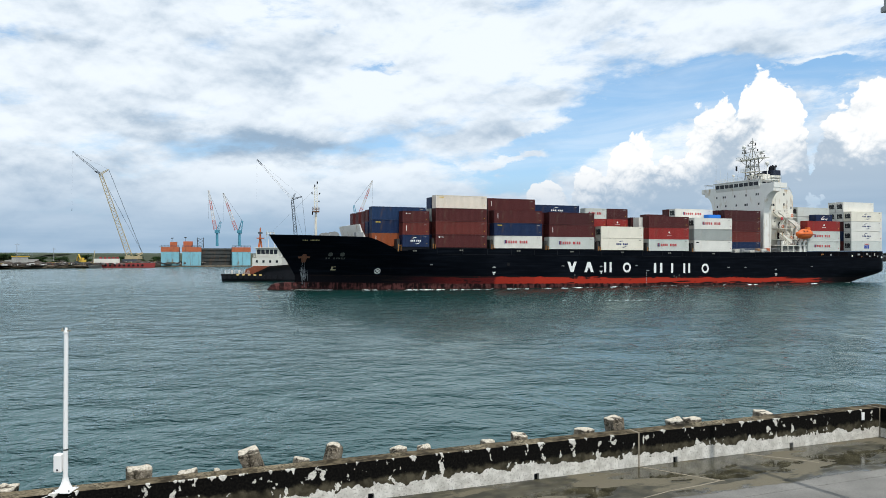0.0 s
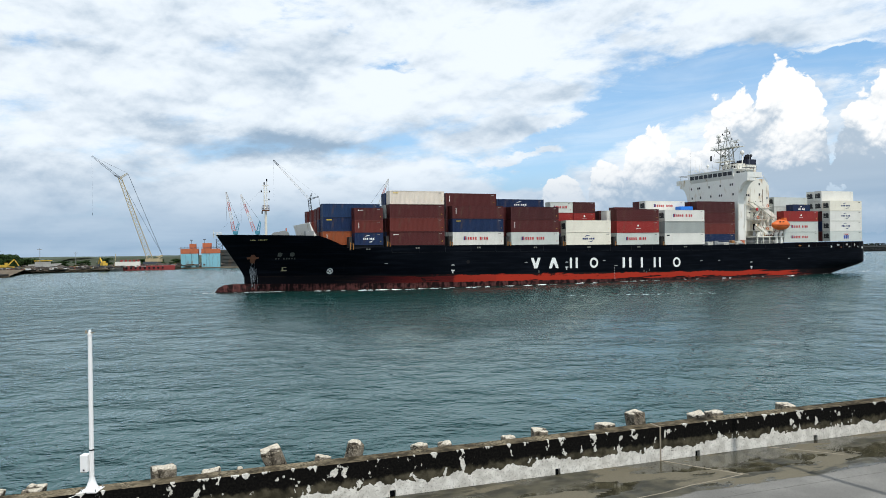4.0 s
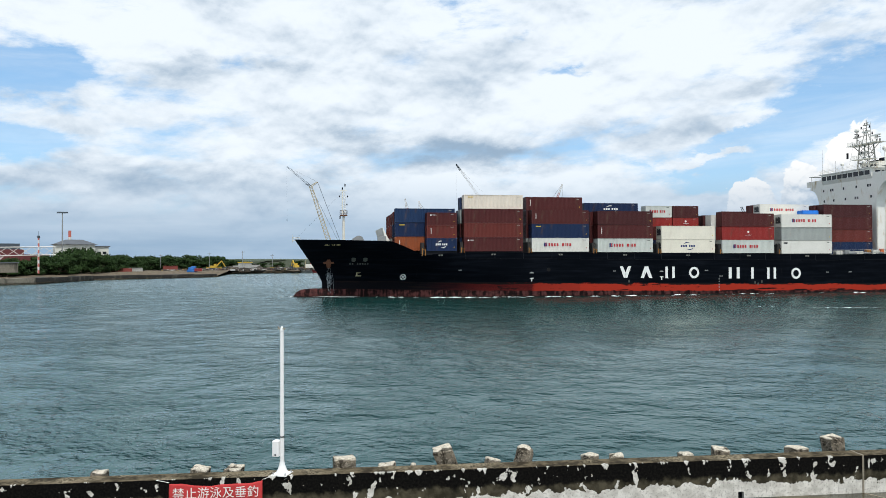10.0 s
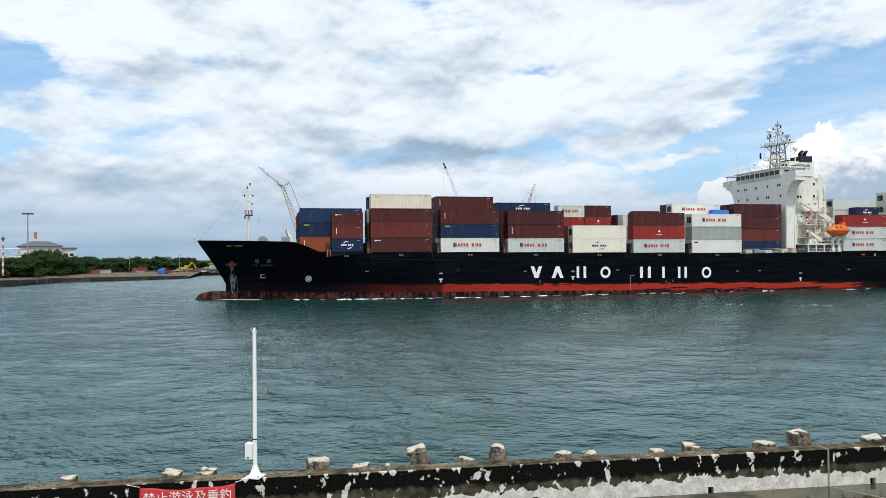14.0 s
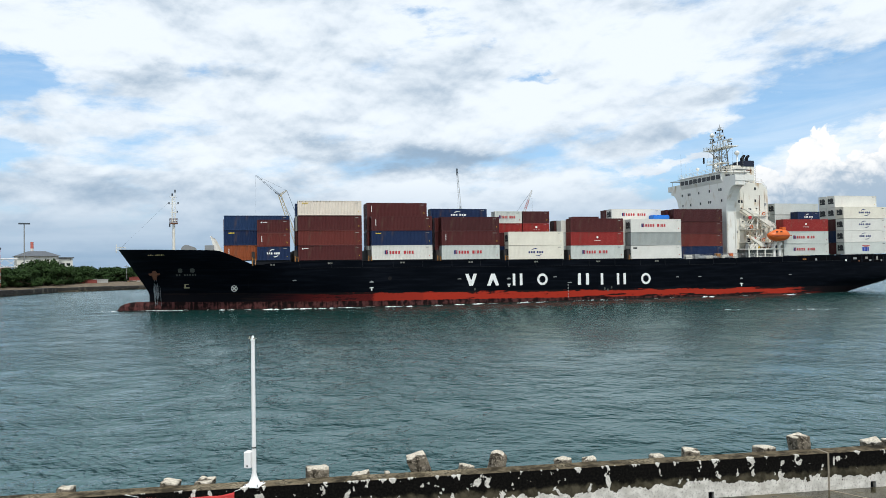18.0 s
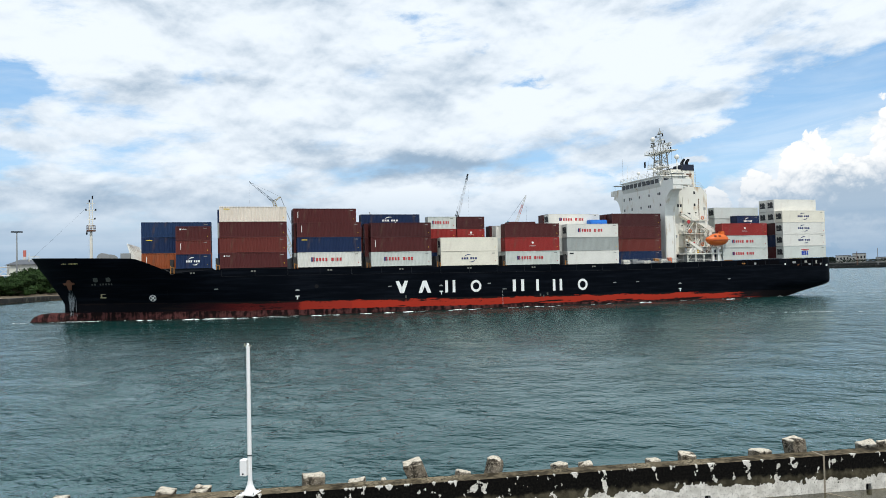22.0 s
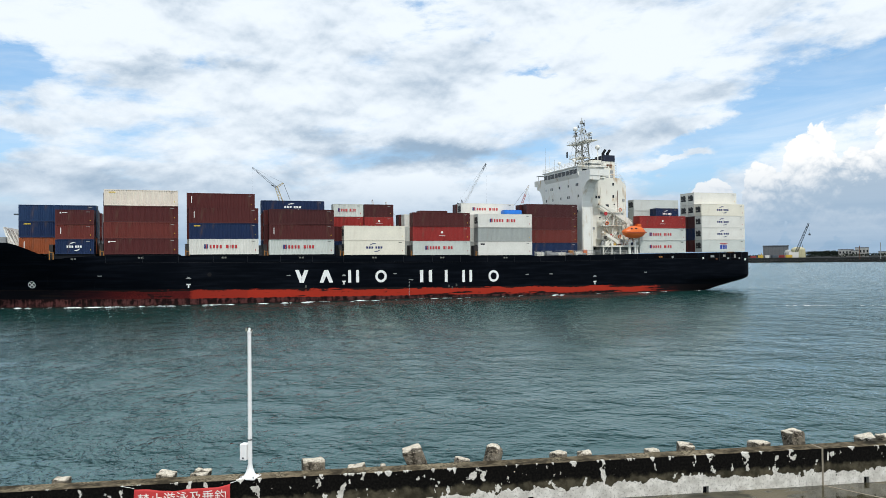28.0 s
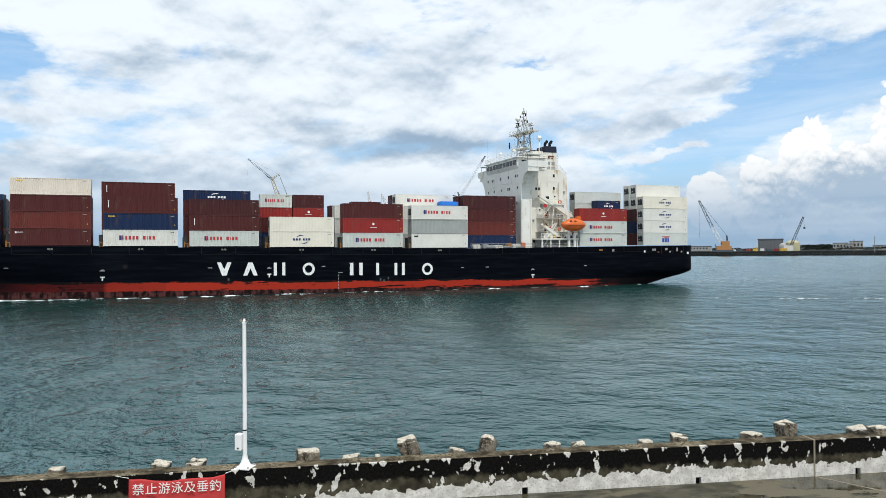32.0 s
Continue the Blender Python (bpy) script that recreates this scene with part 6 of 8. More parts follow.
def container(L, H, colour, logo="", reefer=False):
    """One freight box, base at z 0, port wall at y 0, bow end at x 0."""
    key = (L, round(H, 2), colour, logo, reefer)
    if key in BOX_MADE:
        return copy_thing(BOX_MADE[key], Matrix.Identity(4))
    kind = "refrigerated" if reefer else "corrugated"
    ob = thing("shipping_container", f"{BOX_COLOURS[colour][1]} {kind} steel shipping container stacked on the ship", "container", "containers on the ship")
    m, W = M_BOX[colour], 2.44
    bm = bmesh.new()
    for x in (0, L - 0.16):
        for y in (0, W - 0.16):
            box(bm, x, x + 0.16, y, y + 0.16, 0, H)
    for y in (0, W - 0.1):
        box(bm, 0.16, L - 0.16, y, y + 0.1, 0, 0.16); box(bm, 0.16, L - 0.16, y, y + 0.1, H - 0.12, H)
    for x in (0, L - 0.1):
        box(bm, x, x + 0.1, 0.16, W - 0.16, 0, 0.16); box(bm, x, x + 0.1, 0.16, W - 0.16, H - 0.12, H)
    part("frame", bm, m, ob)
    for nm, y, s in (("port_wall", 0.012, 1), ("starboard_wall", W - 0.012, -1)):
        bm = bmesh.new()
        corrugated(bm, L, 0.16, H - 0.12, y, 0.008 if reefer else 0.065, s)
        part(nm, bm, m, ob)
    bm = bmesh.new(); box(bm, 0.02, L - 0.02, 0.1, W - 0.1, H - 0.09, H - 0.03); part("roof", bm, m, ob)
    bm = bmesh.new(); box(bm, 0.1, L - 0.1, 0.1, W - 0.1, 0.03, 0.15); part("floor", bm, m, ob)
    bm = bmesh.new(); box(bm, 0.03, 0.09, 0.16, W - 0.16, 0.16, H - 0.12); end = part("end_wall", bm, m, ob)
    if reefer:
        bm = bmesh.new(); tube(bm, (-0.03, .95, H * .60), (0.028, .95, H * .60), .55, n=14); box(bm, -0.018, 0.028, .35, 2.05, H * .30, H * .44); box(bm, -0.018, 0.028, 1.55, 2.05, H * .46, H * .78); part("cooling_fan", bm, M_UNIT, end, "black cooling machinery")
    else:
        for y in (.45, .9, 1.5, 1.95):
            bm = bmesh.new(); box(bm, 0.0, 0.028, y, y + .05, .2, H - .15); part("locking_bar", bm, m, end)
    bm = bmesh.new(); box(bm, L - 0.09, L - 0.03, 0.16, W - 0.16, 0.16, H - 0.12); part("end_wall", bm, m, ob)
    add_logo(logo, ob, L, H)
    BOX_MADE[key] = ob
    return ob
# ---------------------------------------------------------------- stowage: bay by bay, column by column from the port side, bottom up
STOWED = []


def stow(x, column, z, boxes, L=12.19):
    """Boxes stacked at bay x in a column; each (colour, height, mark, reefer)."""
    for colour, h, *rest in boxes:
        mark = rest[0] if rest else ""
        ob = container(L, h - 0.065, colour, mark, len(rest) > 1)
        STOWED.append((ob, (x, 0.02 + 2.5 * column, z)))
        z += h


H = 2.87
# foremost bay: three twenty-foot boxes outboard, forties inboard
stow(30.15, 0, 9.42, [("navy", 2.57, "arc_white"), ("brick", 2.57, "code_white"), ("maroon", 2.57, "tag_white")], 6.06)
stow(24.1, 1, 9.5, [("orange", 2.86, "code_white"), ("navy", 2.86, "tag_yellow"), ("blue", 2.86)])
stow(23.9, 2, 9.5, [("maroon", 2.8), ("navy", 2.6), ("maroon", 2.6)], 6.06)
stow(30.1, 2, 9.5, [("brick", 2.8), ("navy", 2.6), ("wine", 2.6)], 6.06)
for c in (3, 5, 7):
    stow(23.8, c, 9.5, [("grey", 2.6), ("brick", 2.6), ("maroon", 2.6)])
stow(37.75, 0, 9.3, [("maroon", H, "tag_white"), ("brick", H), ("maroon", H), ("beige", H, "tag_yellow")])
stow(37.4, 1, 9.3, [("navy", H), ("maroon", H), ("grey", H), ("navy", 2.5)])
stow(37.4, 2, 9.3, [("maroon", H), ("maroon", H), ("navy", H)])
stow(51.85, 0, 9.17, [("white", H, "line_red"), ("navy", H, "tag_yellow"), ("maroon", H, "code_white")])
stow(51.4, 1, 9.17, [("grey", H), ("maroon", H), ("wine", H), ("maroon", H, "code_white")])
stow(51.4, 2, 9.17, [("maroon", H), ("navy", H), ("maroon", H), ("wine", H)])
stow(66.0, 0, 9.05, [("silver", H, "line_red"), ("maroon", H, "code_white"), ("wine", H)])
stow(65.2, 1, 9.05, [("maroon", H), ("wine", H), ("maroon", H)])
stow(65.0, 2, 9.05, [("navy", H), ("brick", H), ("maroon", 2.3), ("navy", 2.6, "arc_white")])
stow(80.15, 0, 8.87, [("cream", H, "arc_navy", True), ("cream", H, "", True)])
stow(79.0, 2, 8.87, [("navy", H), ("maroon", H), ("red", 2.0), ("silver", 2.6, "line_red")], 6.06)
stow(85.3, 2, 8.87, [("navy", H), ("navy", H), ("red", 2.0, "disc"), ("wine", 2.6)], 6.06)
stow(78.9, 3, 8.87, [("maroon", H), ("brick", H), ("navy", H)])
stow(94.05, 0, 8.75, [("silver", H, "line_red"), ("red", H, "disc"), ("maroon", H)])
stow(92.5, 2, 8.75, [("navy", H), ("grey", H), ("wine", 2.7)], 6.06)
stow(97.0, 2, 11.7, [("wine", H), ("maroon", 3.5)], 6.06)
stow(93.0, 1, 8.75, [("grey", H), ("silver", H), ("white", 2.6)], 6.06)
stow(108.05, 0, 8.6, [("white", H, "tag_dark", True), ("grey", H), ("white", H, "line_red", True)])
stow(106.2, 2, 8.6, [("silver", H), ("silver", H), ("white", H), ("white", 2.55, "line_red", True)])
stow(107.0, 1, 8.6, [("grey", H), ("silver", H), ("white", H)])
stow(106.0, 3, 8.6, [("maroon", H), ("silver", H), ("white", H), ("maroon", 2.5)])
stow(120.25, 1, 8.42, [("navy", 2.8), ("brick", 2.8), ("maroon", 2.8), ("wine", 2.8)])
stow(119.9, 2, 8.42, [("maroon", 2.8), ("maroon", 2.8), ("wine", 2.8), ("maroon", 2.8)])
# abaft the house
stow(146.75, 0, 8.82, [("silver", 2.77, "line_red"), ("silver", 2.77, "line_red"), ("red", 2.8, "disc")])
stow(152.9, 1, 8.82, [("grey", 2.5), ("maroon", 2.6), ("navy", 2.6), ("navy", 2.6, "arc_white")], 6.06)
stow(148.6, 2, 8.82, [("navy", 2.5), ("maroon", 2.5), ("silver", 2.5), ("silver", 2.3), ("silver", 2.6, "", True)])
stow(163.4, 0, 8.95, [("silver", 2.79, "block_blue", True), ("white", 2.79, "arc_navy", True), ("white", 2.79, "arc_navy", True), ("cream", 2.79, "arc_navy", True)])
stow(163.3, 1, 8.95, [("maroon", 2.79), ("navy", 2.79), ("wine", 2.79), ("white", 2.79, "", True), ("white", 2.85, "", True)])
stow(163.2, 2, 8.95, [("maroon", 2.79), ("navy", 2.79), ("wine", 2.79), ("white", 2.79, "", True), ("white", 2.85, "", True)])

# blue tarpaulin over a load on the sixth bay
bm = bmesh.new()
box(bm, 115.3, 119.4, 3.0, 5.0, 17.25, 18.25)
bmesh.ops.bevel(bm, geom=list(bm.edges), offset=.15, segments=2, affect="EDGES")
tarp = part("tarpaulin", bm, paint("tarp_blue", (0.02, 0.16, 0.55), 0.5, vary=.15, scale=1.5, bump=.6, bump_scale=3))
tagged(tarp, "bright blue tarpaulin tied over deck cargo", "tarpaulin")
STOWED.append((tarp, (0, 0, 0)))
# ---------------------------------------------------------------- far shores
M_CRANE_Y = paint("crane_cream", (0.42, 0.35, 0.21), 0.6, vary=0.15, scale=0.5)
M_CRANE_R = paint("crane_red", (0.50, 0.14, 0.11), 0.6, vary=0.12, scale=0.5)
M_CRANE_W = paint("crane_white", (0.62, 0.60, 0.57), 0.6, vary=0.1, scale=0.5)
M_CRANE_B = paint("crane_blue", (0.07, 0.26, 0.36), 0.6, vary=0.1, scale=0.5)
M_CRANE_G = paint("crane_dark", (0.06, 0.075, 0.09), 0.6, vary=0.15, scale=0.5)
M_DOCK_BLUE = paint("dock_blue", (0.19, 0.42, 0.50), 0.7, vary=0.12, scale=0.25, stain=(0.16, 0.14, 0.10), stain_amount=0.35)
M_DOCK_ORANGE = paint("dock_orange", (0.40, 0.115, 0.052), 0.7, vary=0.15, scale=0.3, stain=(0.12, 0.06, 0.04), stain_amount=0.4)
M_DOCK_DARK = paint("dock_inside", (0.055, 0.060, 0.058), 0.8, vary=0.35, scale=0.25, stain=(0.10, 0.07, 0.05), stain_amount=0.5)
M_BARGE = paint("barge_red", (0.22, 0.032, 0.030), 0.7, vary=0.15, scale=0.4)
M_LEAF = paint("shore_foliage", (0.026, 0.050, 0.016), 0.8, vary=0.85, scale=0.3, spec=0.1)
M_BARK = paint("bark", (0.09, 0.07, 0.05), 0.95, vary=0.3, scale=1.5)
M_QUAY = paint("old_quay_stone", (0.17, 0.155, 0.125), 0.95, vary=0.35, scale=0.25, stain=(0.035, 0.033, 0.028), stain_amount=0.5)
M_QUAY_DARK = paint("dark_quay_stone", (0.030, 0.028, 0.025), 0.95, vary=0.5, scale=0.3, stain=(0.11, 0.10, 0.08), stain_amount=0.3)
M_HILL = paint("far_scrub", (0.060, 0.078, 0.055), 0.95, vary=0.35, scale=0.03)
M_RUBBLE = paint("dark_rubble", (0.075, 0.065, 0.055), 0.95, vary=0.5, scale=0.4)
M_ROOF = paint("roof_slate", (0.10, 0.11, 0.125), 0.7, vary=0.1, scale=0.5)
M_HALL = paint("hall_white", (0.62, 0.62, 0.56), 0.7, vary=0.06, scale=0.2)


def scaled(p, k, eye=8.07):
    return (p[0] * k, p[1] * k, eye + (p[2] - eye) * k)


def lattice(bm, a, b, w0, w1, r=0.16, bays=14):
    """A four-chord lattice boom from a to b."""
    a, b = Vector(a), Vector(b)
    q = (b - a).to_track_quat("Z", "Y").to_matrix()
    def corner(s, k):
        w = (w0 + (w1 - w0) * s) / 2
        return a.lerp(b, s) + q @ Vector(((-w, w, w, -w)[k], (-w, -w, w, w)[k], 0))
    for k in range(4):
        tube(bm, corner(0, k), corner(1, k), r, n=4, cap=False)
        for i in range(bays):
            s0, s1 = i / bays, (i + 1) / bays
            u, v = (k, (k + 1) % 4) if i % 2 else ((k + 1) % 4, k)
            tube(bm, corner(s0, u), corner(s1, v), r * .6, n=3, cap=False)


def land(name, outline, back, front_z, yard_z, far_z, label, mat=None):
    """Ground behind a shoreline: a low quay face, a sloping yard, then the plain up to the horizon."""
    bm = bmesh.new()
    foot = [bm.verts.new((x, y, -1.5)) for x, y in outline]
    edge = [bm.verts.new((x, y, front_z)) for x, y in outline]
    yard = [bm.verts.new((x + dx * .12, y + dy * .12, yard_z)) for (x, y), (dx, dy) in zip(outline, back)]
    far = [bm.verts.new((x + dx, y + dy, far_z)) for (x, y), (dx, dy) in zip(outline, back)]
    for r0, r1 in ((foot, edge), (edge, yard), (yard, far)):
        for k in range(len(outline) - 1):
            bm.faces.new((r0[k], r0[k + 1], r1[k + 1], r1[k]))
    ob = new(name, mesh_of(name, bm, mat or M_LAND))
    return tagged(ob, label, "ground", kind="structure")


LEFT = [(-420, 20), (-230, 140), (-196, 176), (-188.5, 192), (-199.5, 231), (-177, 279), (-216, 298), (-212, 345), (-182, 377), (-160, 394), (-100, 420), (-20, 462), (10, 520)]
land("ground_far_shore", LEFT, [(-500, 100), (-500, 200), (-400, 300), (-300, 300), (-250, 300), (-250, 500), (-400, 900), (-700, 1300), (-700, 1600), (-500, 1700), (-300, 1700), (-100, 1700), (0, 1700)], 0.55, 2.1, 5.0, "bare brown yard and plain across the harbour")
RIGHT = [(-20, 900), (70, 868), (110, 850), (200, 842), (290, 830), (420, 800), (700, 700)]
land("ground_breakwater", RIGHT, [(0, 1500)] * 7, 4.6, 5.6, 6.2, "dark low breakwater and port land on the horizon", paint("breakwater_dark", (0.022, 0.024, 0.024), 0.95, vary=0.5, scale=0.08, spec=0.1))


def quay_edges():
    """Stone quay faces proud of the left shore."""
    rng = random.Random(3)
    for a, b, h in ((LEFT[1], LEFT[2], 2.3), (LEFT[2], LEFT[3], 2.2), (LEFT[3], LEFT[4], 1.9), (LEFT[4], LEFT[5], 1.6)):
        a, b = Vector((*a, 0)), Vector((*b, 0))
        d = (b - a); n = max(2, int(d.length / 9)); nrm = Vector((-d.y, d.x, 0)).normalized()
        # the two lowest segments take the darker face colour
        face = M_QUAY if h > 1.95 else M_QUAY_DARK
        quay_thing = thing("quay_edge", "weathered grey stone quay edge across the water", "quay", kind="structure")
        for i in range(n):
            p, q = a.lerp(b, i / n), a.lerp(b, (i + 1) / n - .004)
            hh = h - .3 * (i / n) + rng.uniform(-.12, .12)
            bm = bmesh.new()
            vs = [p - nrm * .0, q, q + nrm * 5, p + nrm * 5]
            lo = [bm.verts.new(v + Vector((0, 0, -1))) for v in vs]; hi = [bm.verts.new(v + Vector((0, 0, hh))) for v in vs]
            bm.faces.new(hi)
            for k in range(4):
                bm.faces.new((lo[k], lo[(k + 1) % 4], hi[(k + 1) % 4], hi[k]))
            part("quay_block", bm, face, quay_thing)


quay_edges()


def hills():
    bm = bmesh.new()
    prev = None
    for k in range(90):
        az = radians(-52 + k * .55)
        D = 1500
        h = 5.0 + 2.6 * math.exp(-((k - 28) / 9.0) ** 2) + 1.4 * noise.noise(Vector((k * .13, 0, 0))) + .7 * noise.noise(Vector((k * .7, 3, 0)))
        x, y = D * math.sin(az), D * math.cos(az)
        cur = (bm.verts.new((x * .97, y * .97, 3.0)), bm.verts.new((x, y, h + 1.2)), bm.verts.new((x * 1.08, y * 1.08, 3.0)))
        if prev:
            for j in (0, 1):
                bm.faces.new((prev[j], cur[j], cur[j + 1], prev[j + 1]))
        prev = cur
    tagged(part("far_hills", bm, M_HILL), "low dark green hills on the horizon", "hills", kind="structure")


hills()


# ---- trees
def tree_kind(seed, height, spread):
    """A broad tree with boughs down to the ground and a crown of many leaf clumps."""
    rng = random.Random(seed)
    ob = thing("tree", "dense dark green broadleaf tree behind the far quay", "tree", "trees on the far shore")
    bm = bmesh.new()
    tube(bm, (0, 0, -1), (0, 0, height * .45), .35, .2, 7)
    heads = []
    for k in range(16):
        a = rng.uniform(0, 6.28)
        low = k % 3 == 0
        f = rng.uniform(.3, 1.0) if low else rng.uniform(.1, .75)
        p = Vector((math.cos(a) * spread * f, math.sin(a) * spread * f, height * (rng.uniform(.12, .34) if low else rng.uniform(.42, .86))))
        heads.append((p, rng.uniform(.24, .44) * spread))
        tube(bm, (0, 0, height * rng.uniform(.06, .4)), p, .13, .04, 5)
    part("trunk", bm, M_BARK, ob)
    verts, faces = [], []
    for p, r in heads:
        for _ in range(180):
            d = Vector((rng.gauss(0, 1), rng.gauss(0, 1), rng.gauss(0, 1))).normalized()
            c = p + Vector((d.x * r, d.y * r, d.z * r * .75)) * rng.uniform(.5, 1.15)
            s = rng.uniform(.13, .36)
            u = (d.orthogonal() + Vector((rng.gauss(0, .6), rng.gauss(0, .6), rng.gauss(0, .6)))).normalized()
            w = d.cross(u)
            tilt = rng.uniform(-.9, .9)
            n = len(verts)
            for a, b in ((-1, -.6), (.2, -1), (1, .5), (-.3, 1)):
                verts.append(tuple(c + u * a * s + w * b * s + d * tilt * a * s))
            faces.append((n, n + 1, n + 2, n + 3))
    me = bpy.data.meshes.new("crown"); me.from_pydata(verts, [], faces); me.materials.append(M_LEAF)
    crown = new("crown", me); crown.parent = ob
    return ob


def plant_trees():
    rng = random.Random(5)
    kinds = [tree_kind(k, 8.0, 4.6) for k in range(5)]
    rows = []
    # azimuth and height of the top
    profile = ((-48, 8.0), (-45, 9.0), (-43.4, 9.6), (-42.4, 12.8), (-41.2, 12.6), (-39.8, 10.6), (-38.4, 9.6), (-37.0, 10.2), (-35.0, 10.0), (-33.5, 9.4), (-31.8, 9.8), (-31.2, 7.4))
    az = -48.0
    while az < -31.3:
        top = lerp_rows(profile, az)
        base_d = lerp_rows(((-48, 300), (-42, 335), (-40, 362), (-38, 388), (-35, 414), (-31, 430)), az)
        for row in range(3):
            rows.append((az + rng.uniform(-.35, .35), base_d + row * 7 + rng.uniform(-4, 4), top - 2.2 + row * 1.0 + rng.uniform(-1.1, .7)))
        az += .52
    rows += [(a, 440 + 30 * rng.random(), 5.0 + rng.random() * 1.6) for a in (-30.6, -30.1, -29.2, -28.0, -26.4, -24.5, -23.8, -22.9, -21.5)]
    for used, (az, D, top) in enumerate(rows):
        k = kinds[used % 5]
        h = max(2.5, top - 2.0)
        ob = k if used < 5 else copy_thing(k, Matrix.Identity(4))
        ob.matrix_basis = pose(D * math.sin(radians(az)), D * math.cos(radians(az)), 2.0, 0, 0, rng.uniform(0, 360)) @ Matrix.Diagonal((rng.uniform(.85, 1.25), rng.uniform(.85, 1.25), h / 7.6, 1))


plant_trees()


# ---- buildings and masts on the left
M_FREIGHT = paint("dull_freight_red", (0.13, 0.035, 0.035), 0.7, vary=0.25, scale=0.5)


def left_buildings():
    c, s = math.cos(radians(42)), math.sin(radians(42))
    ob = thing("storage_hall", "white hall with a low dark hipped roof behind trees", "building", m=pose(-262, 286, 3.0, 0, 0, 48))
    bm = bmesh.new(); box(bm, -6, 11, -6, 6, 0, 12.0); part("wall", bm, M_HALL, ob)
    bm = bmesh.new()
    lo = [bm.verts.new(p) for p in ((-7, -7, 12.0), (12, -7, 12.0), (12, 7, 12.0), (-7, 7, 12.0))]; hi = [bm.verts.new(p) for p in ((-1, -1, 14.4), (6, -1, 14.4), (6, 1, 14.4), (-1, 1, 14.4))]
    bm.faces.new(hi); bm.faces.new(lo[::-1])
    for k in range(4):
        bm.faces.new((lo[k], lo[(k + 1) % 4], hi[(k + 1) % 4], hi[k]))
    part("roof", bm, M_ROOF, ob, "dark hipped roof")
    bm = bmesh.new(); box(bm, 11, 17, -5, 5, 0, 10.9); part("annex", bm, M_HALL, ob)
    bm = bmesh.new(); box(bm, 11.0, 17.6, -5.6, 5.6, 10.9, 11.4); part("annex_roof", bm, M_ROOF, ob)
    for x in (12, 14.4):
        bm = bmesh.new(); box(bm, x, x + 1.6, -5.06, -4.98, 7.4, 8.6); part("window", bm, M_GLASS, ob)
    ob = thing("light_mast", "tall grey floodlight mast with a cross head", "light mast", m=pose(-231, 249, 3))
    bm = bmesh.new(); tube(bm, (0, 0, 0), (0, 0, 24.6), .35, .2, 8); part("mast", bm, M_STEEL, ob)
    bm = bmesh.new(); box(bm, -2.1, 2.1, -.5, .5, 24.2, 24.8, Matrix.Rotation(radians(43), 4, "Z")); part("lamp_head", bm, M_CRANE_G, ob)
    ob = thing("chimney", "slim red and white banded chimney", "chimney", m=pose(-283, 310, 3))
    for k in range(6):
        bm = bmesh.new(); tube(bm, (0, 0, k * 3.3), (0, 0, k * 3.3 + 3.3), .7, n=10); part("band", bm, M_CRANE_R if k % 2 else M_CRANE_W, ob)
    ob = thing("beacon_pole", "red and white banded beacon pole on the quay corner", "beacon", m=pose(-189, 193.6, 3.4))
    for k in range(11):
        bm = bmesh.new(); tube(bm, (0, 0, k * 1.1), (0, 0, k * 1.1 + 1.1), .26, n=8); part("band", bm, M_CRANE_R if k % 2 == 0 else M_CRANE_W, ob)
    bm = bmesh.new(); tube(bm, (0, 0, 12.1), (0, 0, 14.0), .05, n=4); box(bm, -.3, .3, -.3, .3, 11.6, 12.4); part("lantern", bm, M_CRANE_G, ob)
    # white truss gangway with stairs
    ob = thing("truss_gangway", "white steel truss gangway with stairs", "gangway")
    bm = bmesh.new(); lattice(bm, (-232, 196, 10.6), (-208, 221, 11.2), 3.0, 3.0, .17, 9); part("truss", bm, M_CRANE_W, ob)
    bm = bmesh.new(); lattice(bm, (-218, 207, 9.5), (-222, 203, 4.0), 1.2, 1.2, .14, 4); part("stair", bm, M_CRANE_W, ob)
    for p in ((-228, 200), (-212, 217)):
        bm = bmesh.new(); tube(bm, (*p, 3), (*p, 9.3), .25, n=6); part("leg", bm, M_CRANE_W, ob)
    for k, (x, y, z, w, mat, lab) in enumerate(((-246, 236, 9.6, 12, M_FREIGHT, "dark red freight box on the far quay"), (-246, 236, 14.0, 9, M_CRANE_G, "dark blue freight box on the far quay"), (-240, 243, 7.6, 12, M_FREIGHT, "dark red freight box on the far quay"))):
        bm = bmesh.new(); box(bm, -w / 2, w / 2, -1.2, 1.2, -7.4 if k != 1 else 0, 2.5 if k != 1 else 2.4)
        o2 = part("freight_box", bm, mat); o2.matrix_basis = pose(x, y, z if k != 1 else 12.1, 0, 0, 45); tagged(o2, lab, "container")
    ob = thing("gate_house", "small grey shed on the quay", "shed", m=pose(-207, 199, 3.6, 0, 0, 45))
    bm = bmesh.new(); box(bm, -3, 3, -2, 2, 0, 3.2); part("wall", bm, M_QUAY, ob)
    bm = bmesh.new(); box(bm, -3.3, 3.3, -2.3, 2.3, 3.2, 3.5); part("roof", bm, M_ROOF, ob)
    for x, y, h in ((-213.5, 361.5, 9.0), (-222, 342, 8), (-205, 380, 7), (-172, 440, 9), (-236, 320, 7)):
        ob = thing("power_pole", "thin grey power pole in the yard", "pole", "power poles", m=pose(x, y, 3.3))
        bm = bmesh.new(); tube(bm, (0, 0, 0), (0, 0, h), .18, .12, 6); part("shaft", bm, M_STEEL, ob)
        bm = bmesh.new(); box(bm, -1.2, 1.2, -.08, .08, h - .8, h - .6); part("crossarm", bm, M_STEEL, ob)


left_buildings()


